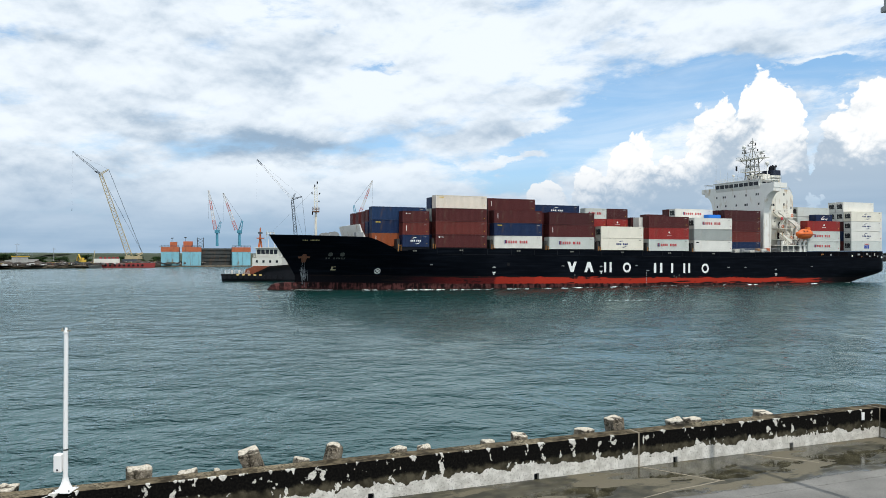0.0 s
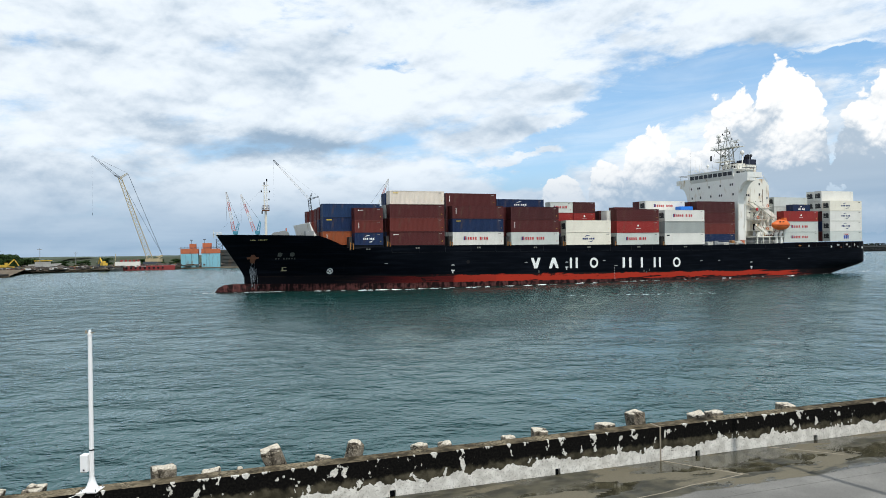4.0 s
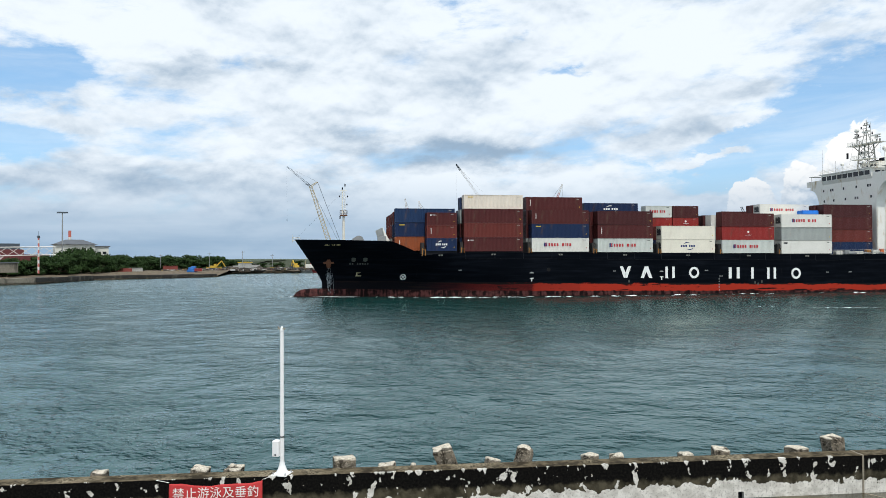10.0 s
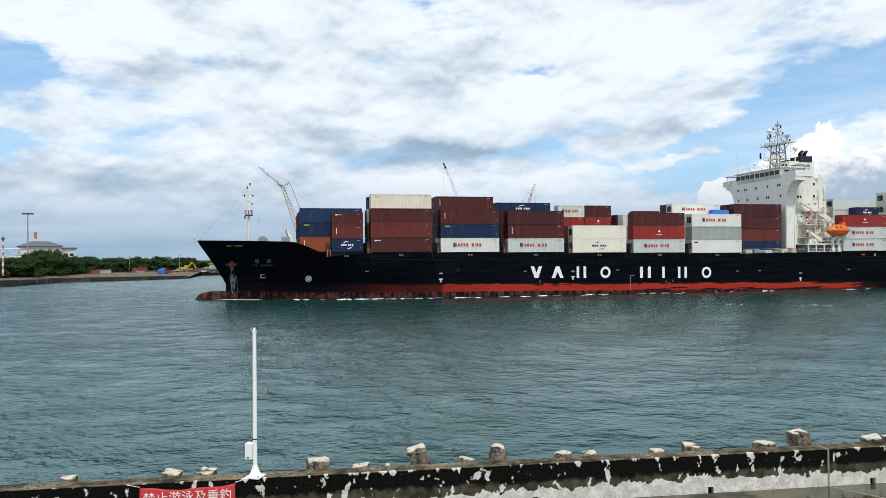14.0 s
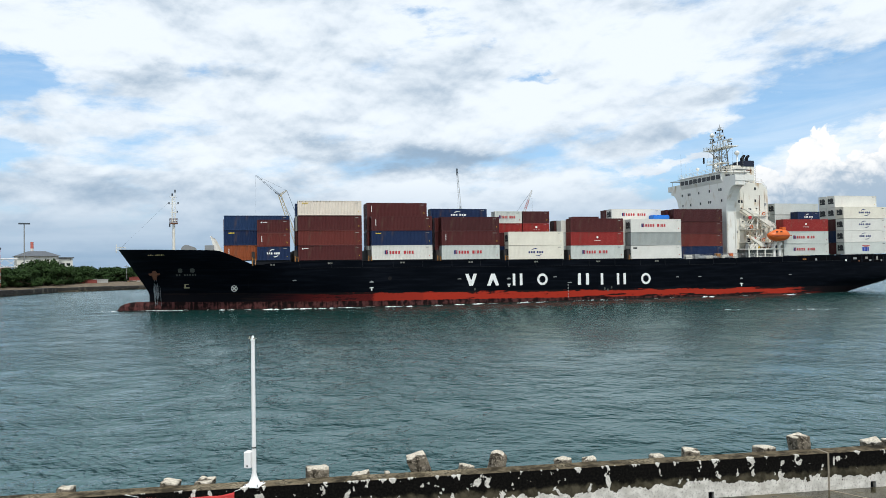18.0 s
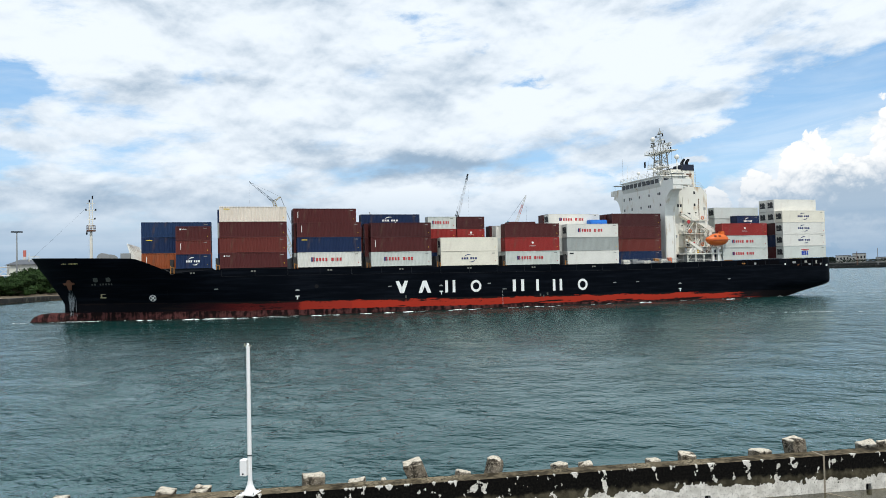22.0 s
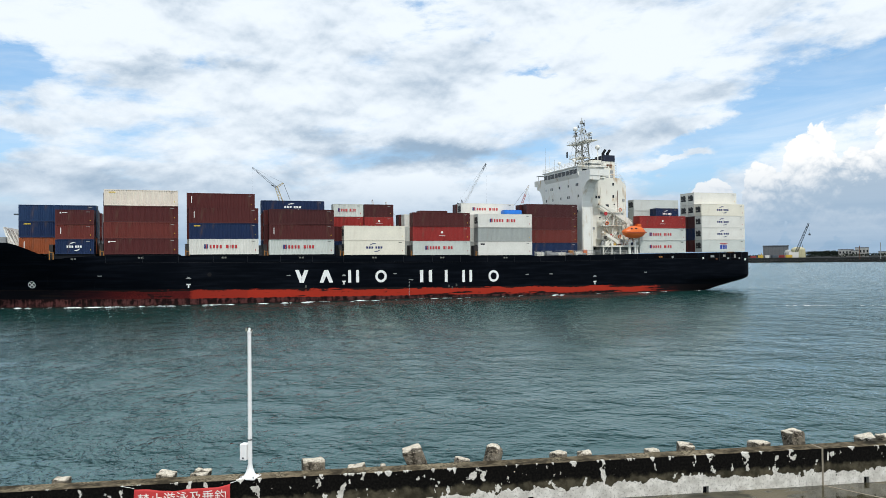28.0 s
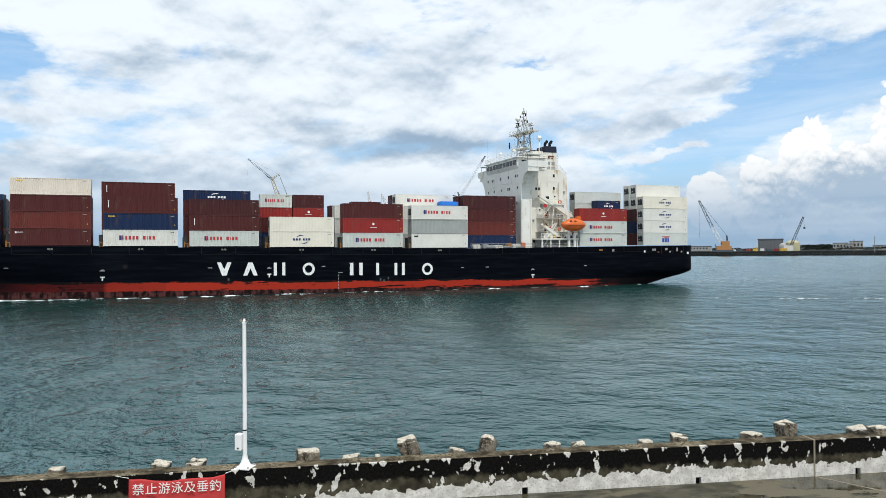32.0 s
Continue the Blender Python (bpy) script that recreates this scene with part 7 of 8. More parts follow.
M_RUSTY = paint("yard_rust", (0.20, 0.050, 0.040), 0.8, vary=0.3, scale=0.4)
M_HALL_DIM = paint("dull_white", (0.34, 0.34, 0.32), 0.8, vary=0.3, scale=0.5)


def scrap_material():
    m = bpy.data.materials.new("scrap")
    nt, N, L = nodes_of(m)
    geo, ramp = N.new("ShaderNodeNewGeometry"), N.new("ShaderNodeValToRGB")
    ramp.color_ramp.interpolation = "CONSTANT"
    e = ramp.color_ramp.elements
    e[0].color, e[1].position, e[1].color = (0.045, 0.038, 0.032, 1), 0.4, (0.09, 0.07, 0.055, 1)
    for at, c in ((0.64, (0.02, 0.02, 0.022, 1)), (0.78, (0.22, 0.20, 0.18, 1)), (0.87, (0.16, 0.05, 0.03, 1)), (0.91, (0.30, 0.22, 0.06, 1)), (0.94, (0.50, 0.50, 0.48, 1))):
        e.new(at).color = c
    L.new(geo.outputs["Random Per Island"], ramp.inputs["Fac"]); L.new(ramp.outputs["Color"], N["Principled BSDF"].inputs["Base Color"])
    N["Principled BSDF"].inputs["Roughness"].default_value = 0.9
    return m


def yard():
    rng = random.Random(11)
    def small(name, cat, lab, p, turn, build):
        ob = thing(name, lab, cat, m=pose(*p, 0, 0, turn)); build(ob)
    def digger(ob):
        bm = bmesh.new(); box(bm, -1.8, 1.8, -1.2, 1.2, 0, .9); part("track", bm, M_CRANE_G, ob)
        bm = bmesh.new(); box(bm, -1.8, 1.4, -1.2, 1.2, 1.0, 2.2); box(bm, .2, 1.5, -1.1, .2, 2.2, 3.2); part("body", bm, M_YELLOW, ob)
        bm = bmesh.new(); prism(bm, [(1.0, 1.8), (1.6, 1.6), (4.4, 4.6), (4.0, 5.0)], "y", -.3, .3); prism(bm, [(4.0, 5.0), (4.5, 4.7), (6.4, 1.6), (6.0, 1.4)], "y", -.25, .25); part("boom", bm, M_YELLOW, ob)
        bm = bmesh.new(); box(bm, 5.7, 6.8, -.6, .6, .6, 1.6); part("bucket", bm, M_CRANE_G, ob)
    def boat(ob):
        bm = bmesh.new(); prism(bm, [(-7, .8), (-6, 0), (5.6, 0), (8, 2.4), (-7, 2.0)], "y", -1.9, 1.9); part("hull", bm, M_HALL_DIM, ob)
        bm = bmesh.new(); box(bm, -4, 3, -1.5, 1.5, 2.0, 3.3); part("cabin", bm, M_HALL_DIM, ob)
        bm = bmesh.new(); box(bm, -4.4, 3.6, -1.7, 1.7, 3.6, 4.0); part("roof", bm, M_YELLOW, ob)
    def crate(mat, w, h):
        def build(ob):
            bm = bmesh.new(); box(bm, -w / 2, w / 2, -1.2, 1.2, 0, h); part("body", bm, mat, ob)
            bm = bmesh.new(); box(bm, -w / 2 - .1, w / 2 + .1, -1.3, 1.3, h, h + .18); part("lid", bm, mat, ob)
        return build
    def heap(mat, w, h):
        def build(ob):
            bm = bmesh.new(); bmesh.ops.create_icosphere(bm, subdivisions=3, radius=1)
            for v in bm.verts:
                v.co += noise.noise_vector(v.co * 2.2 + Vector((w, h, 0))) * .35
                v.co = Vector((v.co.x * w, v.co.y * w * .5, v.co.z * h))
            part("heap", bm, mat, ob)
        return build
    small("excavator", "excavator", "yellow excavator parked in the yard", (-222, 346, 2.0), 30, digger)
    small("excavator", "excavator", "yellow excavator with raised boom in the yard", (-181, 362, 2.0), 140, digger)
    small("yard_boat", "boat", "white boat with yellow roof laid up ashore", (-214, 366, 2.0), 25, boat)
    small("skip", "skip", "orange steel skip in the yard", (-223, 348, 2.0), 35, crate(M_YELLOW, 8, 1.3))
    small("freight_box", "container", "rust-red freight box on the quay yard", (-231, 321, 2.0), 40, crate(M_RUSTY, 7, 2.2))
    small("low_barge", "barge", "small red barge drawn up on the quay yard", (-231, 284.6, 1.9), 40, crate(M_RUSTY, 9, 1.6))
    small("truck_body", "truck body", "pale truck body parked in the yard", (-229, 292, 2.0), 40, crate(M_HALL_DIM, 6, 1.6))
    small("tarp_heap", "tarpaulin", "heap under a bright blue tarpaulin", (-205, 302, 2.0), 20, heap(paint("tarp_far", (.02, .12, .38), .6), 2.4, 2.6))
    small("skip", "skip", "red low skip beside the blue heap", (-202, 302, 2.0), 35, crate(M_BARGE, 3.4, 1.2))
    for k in range(34):
        s = k / 33
        x, y = -226 + 66 * s + rng.uniform(-6, 6), 326 + 66 * s + rng.uniform(6, 30)
        small("rubble_heap", "rubble", "dark heap of rubble and scrap in the yard", (x, y, 1.9), rng.uniform(0, 180), heap(M_RUBBLE if k % 4 else M_HALL_DIM, rng.uniform(2, 5) if k % 4 else 1.0, rng.uniform(.7, 1.7) if k % 4 else .8))
    # scrap, planks and stones lying over the yard, past counting
    verts, faces = [], []
    for k in range(3000):
        s = rng.random()
        x, y = -232 + 90 * s + rng.uniform(-6, 6), 298 + 110 * s + rng.uniform(2, 40)
        L, W, Hh, a = rng.uniform(.2, 1.5), rng.uniform(.12, .6), rng.uniform(.15, .9), rng.uniform(0, 3.14)
        c, sn = math.cos(a), math.sin(a)
        n = len(verts)
        for dz in (0, Hh):
            for u, v in ((-L, -W), (L, -W), (L, W), (-L, W)):
                verts.append((x + u * c - v * sn, y + u * sn + v * c, 1.6 + dz + .15 * rng.random() + .3 * (y - 298 - 110 * s) / 40))
        faces += [(n, n + 1, n + 5, n + 4), (n + 1, n + 2, n + 6, n + 5), (n + 2, n + 3, n + 7, n + 6), (n + 3, n, n + 4, n + 7), (n + 4, n + 5, n + 6, n + 7)]
    me = bpy.data.meshes.new("yard_scrap"); me.from_pydata(verts, [], faces); me.materials.append(scrap_material())
    tagged(new("yard_scrap", me), "scattered dark scrap, planks and stones over the yard", "scrap", kind="stuff")


yard()


# ---- cranes, barge and floating dock
def crawler(name, label, foot, top, strut, jib_tip, hook_z, mat, w=2.6, back=None):
    ob = thing(name, label, "crane")
    foot, top, strut, jib_tip = map(Vector, (foot, top, strut, jib_tip))
    bm = bmesh.new(); lattice(bm, foot, top, w, w * .55, .19, 26); part("boom", bm, mat, ob)
    bm = bmesh.new(); lattice(bm, top, jib_tip, 1.0, .5, .05, 14); part("jib", bm, M_CRANE_G, ob)
    bm = bmesh.new(); lattice(bm, top, strut, .9, .5, .12, 4); part("jib_strut", bm, mat, ob)
    side = Vector((top.x - 3.0, top.y, top.z + 1.6))
    bm = bmesh.new(); lattice(bm, top, side, .8, .4, .1, 3); part("jib_strut", bm, M_CRANE_G, ob)
    bm = bmesh.new(); tube(bm, strut, jib_tip, .035, n=4); b = Vector(back or (foot.x + 7, foot.y + 2, foot.z + 3))
    tube(bm, strut, b, .11, n=4); tube(bm, top, b, .08, n=4); part("stay", bm, M_CRANE_G, ob)
    bm = bmesh.new(); tube(bm, jib_tip, (jib_tip.x, jib_tip.y, hook_z), .018, n=4); tube(bm, (jib_tip.x, jib_tip.y, hook_z), (jib_tip.x, jib_tip.y, hook_z - 1.4), .16, n=6); part("hook_line", bm, M_CRANE_G, ob)
    g0 = foot.z - 2.2
    bm = bmesh.new(); box(bm, foot.x - 2, foot.x + 6, foot.y - 2, foot.y + 2, g0 + 1.2, g0 + 3.0); lattice(bm, (foot.x + 4, foot.y, g0 + 3.4), b, 1.2, .5, .14, 4); part("machine_house", bm, M_CRANE_Y, ob)
    for y in (-2.6, 1.4):
        bm = bmesh.new(); box(bm, foot.x - 3, foot.x + 5, foot.y + y, foot.y + y + 1.2, g0, g0 + 1.3); part("track", bm, M_CRANE_G, ob)
    return ob


crawler("crawler_crane", "tall cream lattice crawler crane on the far quay", (-171.2, 394.5, 5.2), (-184.6, 388.4, 50.1), (-181.0, 390.1, 52.8), (-196.8, 382.4, 61.5), 31, M_CRANE_Y, 2.8, (-165.4, 397, 7.6))


def slewing_crane():
    """A crawler crane whose upper works turn slowly towards the viewer; its local x runs under the jib."""
    ob = thing("crawler_crane", "dark lattice crawler crane slewing its long jib", "crane", m=pose(-91.3, 461.0, 2.6))
    for y in (-3.0, 1.8):
        bm = bmesh.new(); box(bm, -4, 4, y, y + 1.2, 0, 1.3); part("track", bm, M_CRANE_G, ob)
    bm = bmesh.new(); box(bm, -5.5, 2.5, -1.9, 1.9, 1.3, 4.0); slew = part("machine_house", bm, M_CRANE_Y, ob, "turning machine house")
    head, tip, strut = Vector((5, 0, 39.4)), Vector((27, 0, 64.2)), Vector((-1.0, 0, 41.2))
    bm = bmesh.new(); lattice(bm, (1.5, 0, 2.4), head, 2.3, 1.5, .19, 22); part("boom", bm, M_CRANE_G, slew)
    bm = bmesh.new(); lattice(bm, head, head.lerp(tip, .86), 1.2, .8, .05, 16); part("jib", bm, M_CRANE_W, slew, "pale thin lattice jib")
    bm = bmesh.new(); lattice(bm, head.lerp(tip, .86), tip, .9, .5, .13, 4); part("jib_head", bm, M_CRANE_G, slew)
    for q in (strut, Vector((3.2, 0, 43.2))):
        bm = bmesh.new(); lattice(bm, head, q, .9, .4, .13, 4); part("jib_strut", bm, M_CRANE_G, slew)
    for a, b, r in ((strut, tip, .03), (strut, Vector((-5, 0, 4)), .08), (head, Vector((-5, 0, 4)), .05)):
        bm = bmesh.new(); tube(bm, a, b, r, n=4); part("stay", bm, M_CRANE_G, slew)
    bm = bmesh.new(); tube(bm, tip, tip - Vector((0, 0, 26)), .02, n=4); part("hook_line", bm, M_CRANE_G, slew)
    return slew


SLEW = slewing_crane()
SLEW_WAY = [(0, -90), (3.5, -88), (5.5, -77), (7, -69), (9, -58.8), (10, -54), (11, -47.5), (13, -34), (14.5, -25.4), (16.5, -14.4), (18, -5.1), (20, 7.2), (22, 17.6), (24, 26.8), (25.5, 33.3), (27.5, 39.5), (29, 43), (30.5, 46), (32, 46.5)]


def luffing(name, label, foot, head, tip, mast_top):
    ob = thing(name, label, "crane")
    foot, head, tip, mt = map(Vector, (foot, head, tip, mast_top))
    bm = bmesh.new(); tube(bm, (foot.x, foot.y, foot.z), (foot.x, foot.y, head.z), .9, .7, 8); part("column", bm, M_CRANE_B, ob)
    bm = bmesh.new(); lattice(bm, (foot.x, foot.y, head.z - 2), (mt.x, mt.y, mt.z), 2.2, .8, .16, 4); box(bm, foot.x - 1.2, foot.x + 1.2, foot.y - 1.2, foot.y + 1.2, head.z - 2, head.z); part("cab", bm, M_CRANE_B, ob)
    for k in range(4):
        p, q = head.lerp(tip, k / 4), head.lerp(tip, (k + 1) / 4)
        bm = bmesh.new(); lattice(bm, p, q, 1.9 - .3 * k, 1.6 - .3 * k, .15, 5); part("boom", bm, M_CRANE_R if k % 2 == 0 else M_CRANE_W, ob)
    bm = bmesh.new(); tube(bm, tip, mt, .07, n=4); tube(bm, tip, (tip.x, tip.y, tip.z - 18), .05, n=4); part("stay", bm, M_CRANE_G, ob)


luffing("dock_crane", "red and white luffing crane on a blue column", (-140.5, 448.6, 12), (-141.5, 448.3, 22), (-145.5, 447, 46.5), (-138.5, 449.2, 27))
luffing("dock_crane", "red and white luffing crane on a blue column", (-127.7, 452.4, 12), (-129.5, 451.8, 22), (-137.1, 449.6, 45.0), (-126.0, 452.6, 28))
luffing("dock_crane", "red and white luffing crane behind the ship", (-62, 516, 4), (-60.5, 516.6, 34), (-50.8, 517.5, 60.0), (-64, 516, 42))


def floating_dock():
    ob = thing("floating_dock", "blue and orange floating dry dock with dark sides", "floating dock")
    d = Vector((45.2, 14.8, 0)).normalized(); nrm = Vector((-d.y, d.x, 0))
    base = Vector((-156.5, 400.6, 0))
    M = Matrix.Translation(base) @ Matrix.Rotation(math.atan2(d.y, d.x), 4, "Z")
    ob.matrix_basis = M @ Matrix.Diagonal((1, 1, .9, 1))
    bm = bmesh.new(); box(bm, -.5, 49, 1.0, 60, -1, .7); part("pontoon", bm, M_DOCK_DARK, ob)
    for nm, x0, x1, y0 in (("wing_wall", 0, 9.2, 0), ("wing_wall", 11.0, 21.0, -1.2), ("wing_wall", 38.0, 48.0, 0)):
        bm = bmesh.new(); box(bm, x0, x1, y0, y0 + 14, -.4, 9.3); w = part(nm, bm, M_DOCK_BLUE, ob, "pale blue dock wall")
        bm = bmesh.new(); box(bm, x0 - .12, x1 + .12, y0 - .12, y0 + 14, 9.3, 12.2); part("upper_band", bm, M_DOCK_ORANGE, w, "orange upper band")
        bm = bmesh.new(); rail(bm, [(x0, y0, 12.2), (x1, y0, 12.2)], 1.1, 1.6, .06); part("rail", bm, M_CRANE_G, w)
        for x in (x0 + 2.5, x0 + 5.6):
            bm = bmesh.new(); box(bm, x, x + .12, y0 - .14, y0, .7, 9.2); part("fender_bar", bm, M_DOCK_DARK, w)
    for x0, x1, z in ((4.5, 8.2, 15.4), (11.5, 16.5, 15.8)):
        bm = bmesh.new(); box(bm, x0, x1, 2, 6, 12.2, z); part("control_house", bm, M_DOCK_ORANGE, ob)
        bm = bmesh.new(); tube(bm, (x0 + 1, 3, z), (x0 + 1, 3, z + 2.4), .12, n=5); box(bm, x0 + .4, x0 + 1.8, 2.6, 3.2, z + 2.1, z + 2.6); part("lamp_mast", bm, M_CRANE_G, ob)
    bm = bmesh.new(); box(bm, 21, 40, 16, 60, .7, 11.6); wall = part("inner_wall", bm, M_DOCK_DARK, ob, "dark rusty inner wall")
    for z in (3.2, 5.6, 8.0, 10.3):
        bm = bmesh.new(); box(bm, 21.0, 39.8, 15.6, 16.0, z, z + .35); part("ledge", bm, M_DOCK_DARK, wall)
    bm = bmesh.new(); lattice(bm, (20.5, 18, 12), (20.5, 18, 18.5), 3.4, 3.4, .18, 3); part("stair_tower", bm, M_CRANE_G, ob)


floating_dock()


def work_barge():
    ob = thing("work_barge", "red work barge with a white deck cabin", "barge", m=pose(-182.5, 373.0, 0, 0, 0, 22))
    bm = bmesh.new(); prism(bm, [(6, -.6), (31, -.6), (31.5, 2.3), (5.5, 2.3)], "y", -4, 4); hullb = part("hull", bm, M_BARGE, ob, "red steel hull")
    for k in range(9):
        bm = bmesh.new(); tube(bm, (7.5 + k * 2.2, -4.3, 1.2), (7.5 + k * 2.2, -4.0, 1.2), .6, n=9); part("tyre", bm, M_BLACK, hullb)
    bm = bmesh.new(); prism(bm, [(0, -.5), (6, -.5), (6, 2.0), (-1, 2.4)], "y", -3, 3); part("tender", bm, M_HALL_DIM, ob)
    bm = bmesh.new(); box(bm, 2.0, 14, -3, 3, 2.0, 4.6); part("cabin", bm, M_HALL, ob)
    for k in range(5):
        bm = bmesh.new(); box(bm, 4.5 + k * 2.0, 5.7 + k * 2.0, -2, 0, 4.6, 5.6); part("deck_box", bm, M_BARGE, ob)
    bm = bmesh.new(); tube(bm, (1.5, 0, 2), (2.2, 0, 8.8), .15, n=5); part("derrick", bm, M_CRANE_Y, ob)


work_barge()


# ---- the far side to the right
def right_shore():
    k = 845 / 760
    ob = thing("harbour_crane", "white and orange lattice crane on the breakwater", "crane")
    foot, tip, mid = (Vector(scaled(p, k)) for p in ((121.4, 750.2, 9.0), (98.5, 753.6, 56.0), (110.5, 752, 29.0)))
    bm = bmesh.new(); lattice(bm, foot, mid, 3.4, 3.0, .28, 8); part("boom", bm, M_CRANE_W, ob)
    bm = bmesh.new(); lattice(bm, mid, tip, 3.0, 1.6, .26, 8); part("boom", bm, M_CRANE_G, ob)
    fr = Vector(scaled((123.5, 750, 21.0), k))
    bm = bmesh.new(); lattice(bm, foot + Vector((4, 0, 0)), fr, 1.6, .8, .25, 4); tube(bm, fr, tip, .16, n=4); tube(bm, tip, (tip.x, tip.y, 20), .14, n=4); part("stay", bm, M_CRANE_G, ob)
    bm = bmesh.new(); box(bm, foot.x - 8, foot.x + 7, foot.y - 3, foot.y + 3, 6.5, 11); box(bm, foot.x - 3, foot.x + 5, foot.y - 3, foot.y + 3, 11, 16); part("machine_house", bm, paint("crane_orange", (.36, .17, .06), .6), ob)
    bm = bmesh.new(); box(bm, foot.x - 10, foot.x + 9, foot.y - 4, foot.y + 4, 4.5, 6.5); part("undercarriage", bm, M_CRANE_G, ob)
    ob = thing("harbour_crane", "grey lattice crane far along the breakwater", "crane")
    foot, tip = Vector((211, 874, 8)), Vector((224.6, 871.5, 43))
    bm = bmesh.new(); lattice(bm, foot, tip, 2.6, 1.4, .26, 12); tube(bm, tip, (tip.x + .8, tip.y, 31), .12, n=4); box(bm, tip.x - .2, tip.x + 1.8, tip.y - .5, tip.y + .5, 29.5, 31.5); part("boom", bm, M_CRANE_G, ob)
    bm = bmesh.new(); box(bm, 204, 214, 872, 877, 5, 11); part("machine_house", bm, M_CRANE_W, ob)
    ob = thing("warehouse", "grey flat-roofed warehouse on the port land", "building", m=pose(199, 912, 5, 0, 0, -12))
    bm = bmesh.new(); box(bm, -13.5, 13.5, -6, 6, 0, 13.2); w = part("wall", bm, paint("shed_grey", (.13, .138, .145), .7, vary=.12, scale=.1), ob)
    bm = bmesh.new(); box(bm, -14, 14, -6.5, 6.5, 13.2, 14.2); part("roof", bm, M_ROOF, ob)
    for x in range(-12, 13, 4):
        bm = bmesh.new(); box(bm, x, x + .4, -6.2, -6, 0, 13); part("rib", bm, M_ROOF, w)
    ob = thing("domed_tank", "cream domed storage tank on the port land", "tank", m=pose(216, 882, 5))
    bm = bmesh.new(); tube(bm, (0, 0, 0), (0, 0, 8.5), 7.4, n=20); part("shell", bm, paint("tank_cream", (.42, .39, .24), .6), ob)
    bm = bmesh.new(); bmesh.ops.create_uvsphere(bm, u_segments=20, v_segments=8, radius=7.4, matrix=Matrix.Translation((0, 0, 8.4)) @ Matrix.Diagonal((1, 1, .5, 1))); part("dome", bm, paint("tank_dome", (.45, .42, .28), .6), ob, smooth=True)
    ob = thing("domed_tank", "small white domed tank beside the crane", "tank", m=pose(204, 876, 5))
    bm = bmesh.new(); bmesh.ops.create_uvsphere(bm, u_segments=16, v_segments=8, radius=4.0, matrix=Matrix.Translation((0, 0, 5))); tube(bm, (0, 0, 0), (0, 0, 5), 4, n=16); part("shell", bm, M_HALL_DIM, ob)
    for x, y, w, h in ((288, 958, 16, 8.5), (304, 953, 14, 10.5), (296, 950, 9, 7), (330, 945, 20, 5.5), (356, 935, 26, 5.0), (120, 905, 24, 5.5)):
        ob = thing("port_building", "pale low building on the port land", "building", "port buildings", m=pose(x, y, 5.2, 0, 0, -15))
        bm = bmesh.new(); box(bm, -w / 2, w / 2, -5, 5, 0, h); part("wall", bm, M_HALL_DIM, ob)
        bm = bmesh.new(); box(bm, -w / 2 - .3, w / 2 + .3, -5.3, 5.3, h, h + .5); part("roof", bm, M_ROOF, ob)
        for q in range(int(w / 3.5)):
            bm = bmesh.new(); box(bm, -w / 2 + 1 + q * 3.5, -w / 2 + 2.6 + q * 3.5, -5.1, -4.98, h * .45, h * .75); part("window", bm, M_GLASS, ob)
    # dark trees along the horizon and rocks of the breakwater, too many to count
    rng = random.Random(21)
    def scatter(name, mat, label, spots, n):
        verts, faces = [], []
        for x, y, z, s in spots:
            for _ in range(n):
                c = Vector((x + rng.gauss(0, s), y + rng.gauss(0, s), z + rng.uniform(-.5, .5) * s))
                r = s * rng.uniform(.3, .6)
                m0 = len(verts)
                for _v in range(4):
                    verts.append(tuple(c + Vector((rng.uniform(-r, r), rng.uniform(-r, r), rng.uniform(-r, r)))))
                faces += [(m0, m0 + 1, m0 + 2), (m0, m0 + 2, m0 + 3), (m0, m0 + 3, m0 + 1), (m0 + 1, m0 + 2, m0 + 3)]
        me = bpy.data.meshes.new(name); me.from_pydata(verts, [], faces); me.materials.append(mat)
        tagged(new(name, me), label, name.replace("_", " "), kind="stuff")
    spots = [(250 + q * 1.1, 970 - q * .3, 9.5 + rng.uniform(-1, 1.5), 2.6) for q in range(28)] + [(x, 1000 - x * .2, 7.0 + rng.uniform(-.5, .8), 2.0) for x in range(20, 720, 5)]
    scatter("far_woods", paint("far_leaf", (.022, .030, .024), .95, vary=.4, scale=.1, spec=.05), "dark tree line along the port horizon", spots, 46)
    rocks = []
    for (ax, ay), (bx, by) in zip(RIGHT, RIGHT[1:]):
        n = int(math.hypot(bx - ax, by - ay) / 2.2)
        rocks += [(ax + (bx - ax) * q / n, ay + (by - ay) * q / n - 1, 2.2, 1.6) for q in range(n)]
    scatter("breakwater_rocks", paint("wet_rock", (.045, .045, .045), .9, vary=.3, scale=.3), "dark rock armour of the far breakwater", rocks, 6)
    for x, y, h, mat in ((262, 828, 17, M_RUST), (300, 820, 13, M_RUST), (281, 826, 20, M_STEEL), (330, 815, 12, M_RUST), (240, 960, 20, M_STEEL), (345, 940, 16, M_STEEL), (410, 900, 18, M_STEEL), (128, 850, 13, M_CRANE_G), (140, 852, 11, M_YELLOW), (172, 856, 10, M_YELLOW)):
        ob = thing("mooring_pile", "thin upright pile on the breakwater", "pile", "piles on the breakwater", m=pose(x, y, 3))
        bm = bmesh.new(); tube(bm, (0, 0, 0), (0, 0, h - 3), .35, n=6); part("shaft", bm, mat, ob)
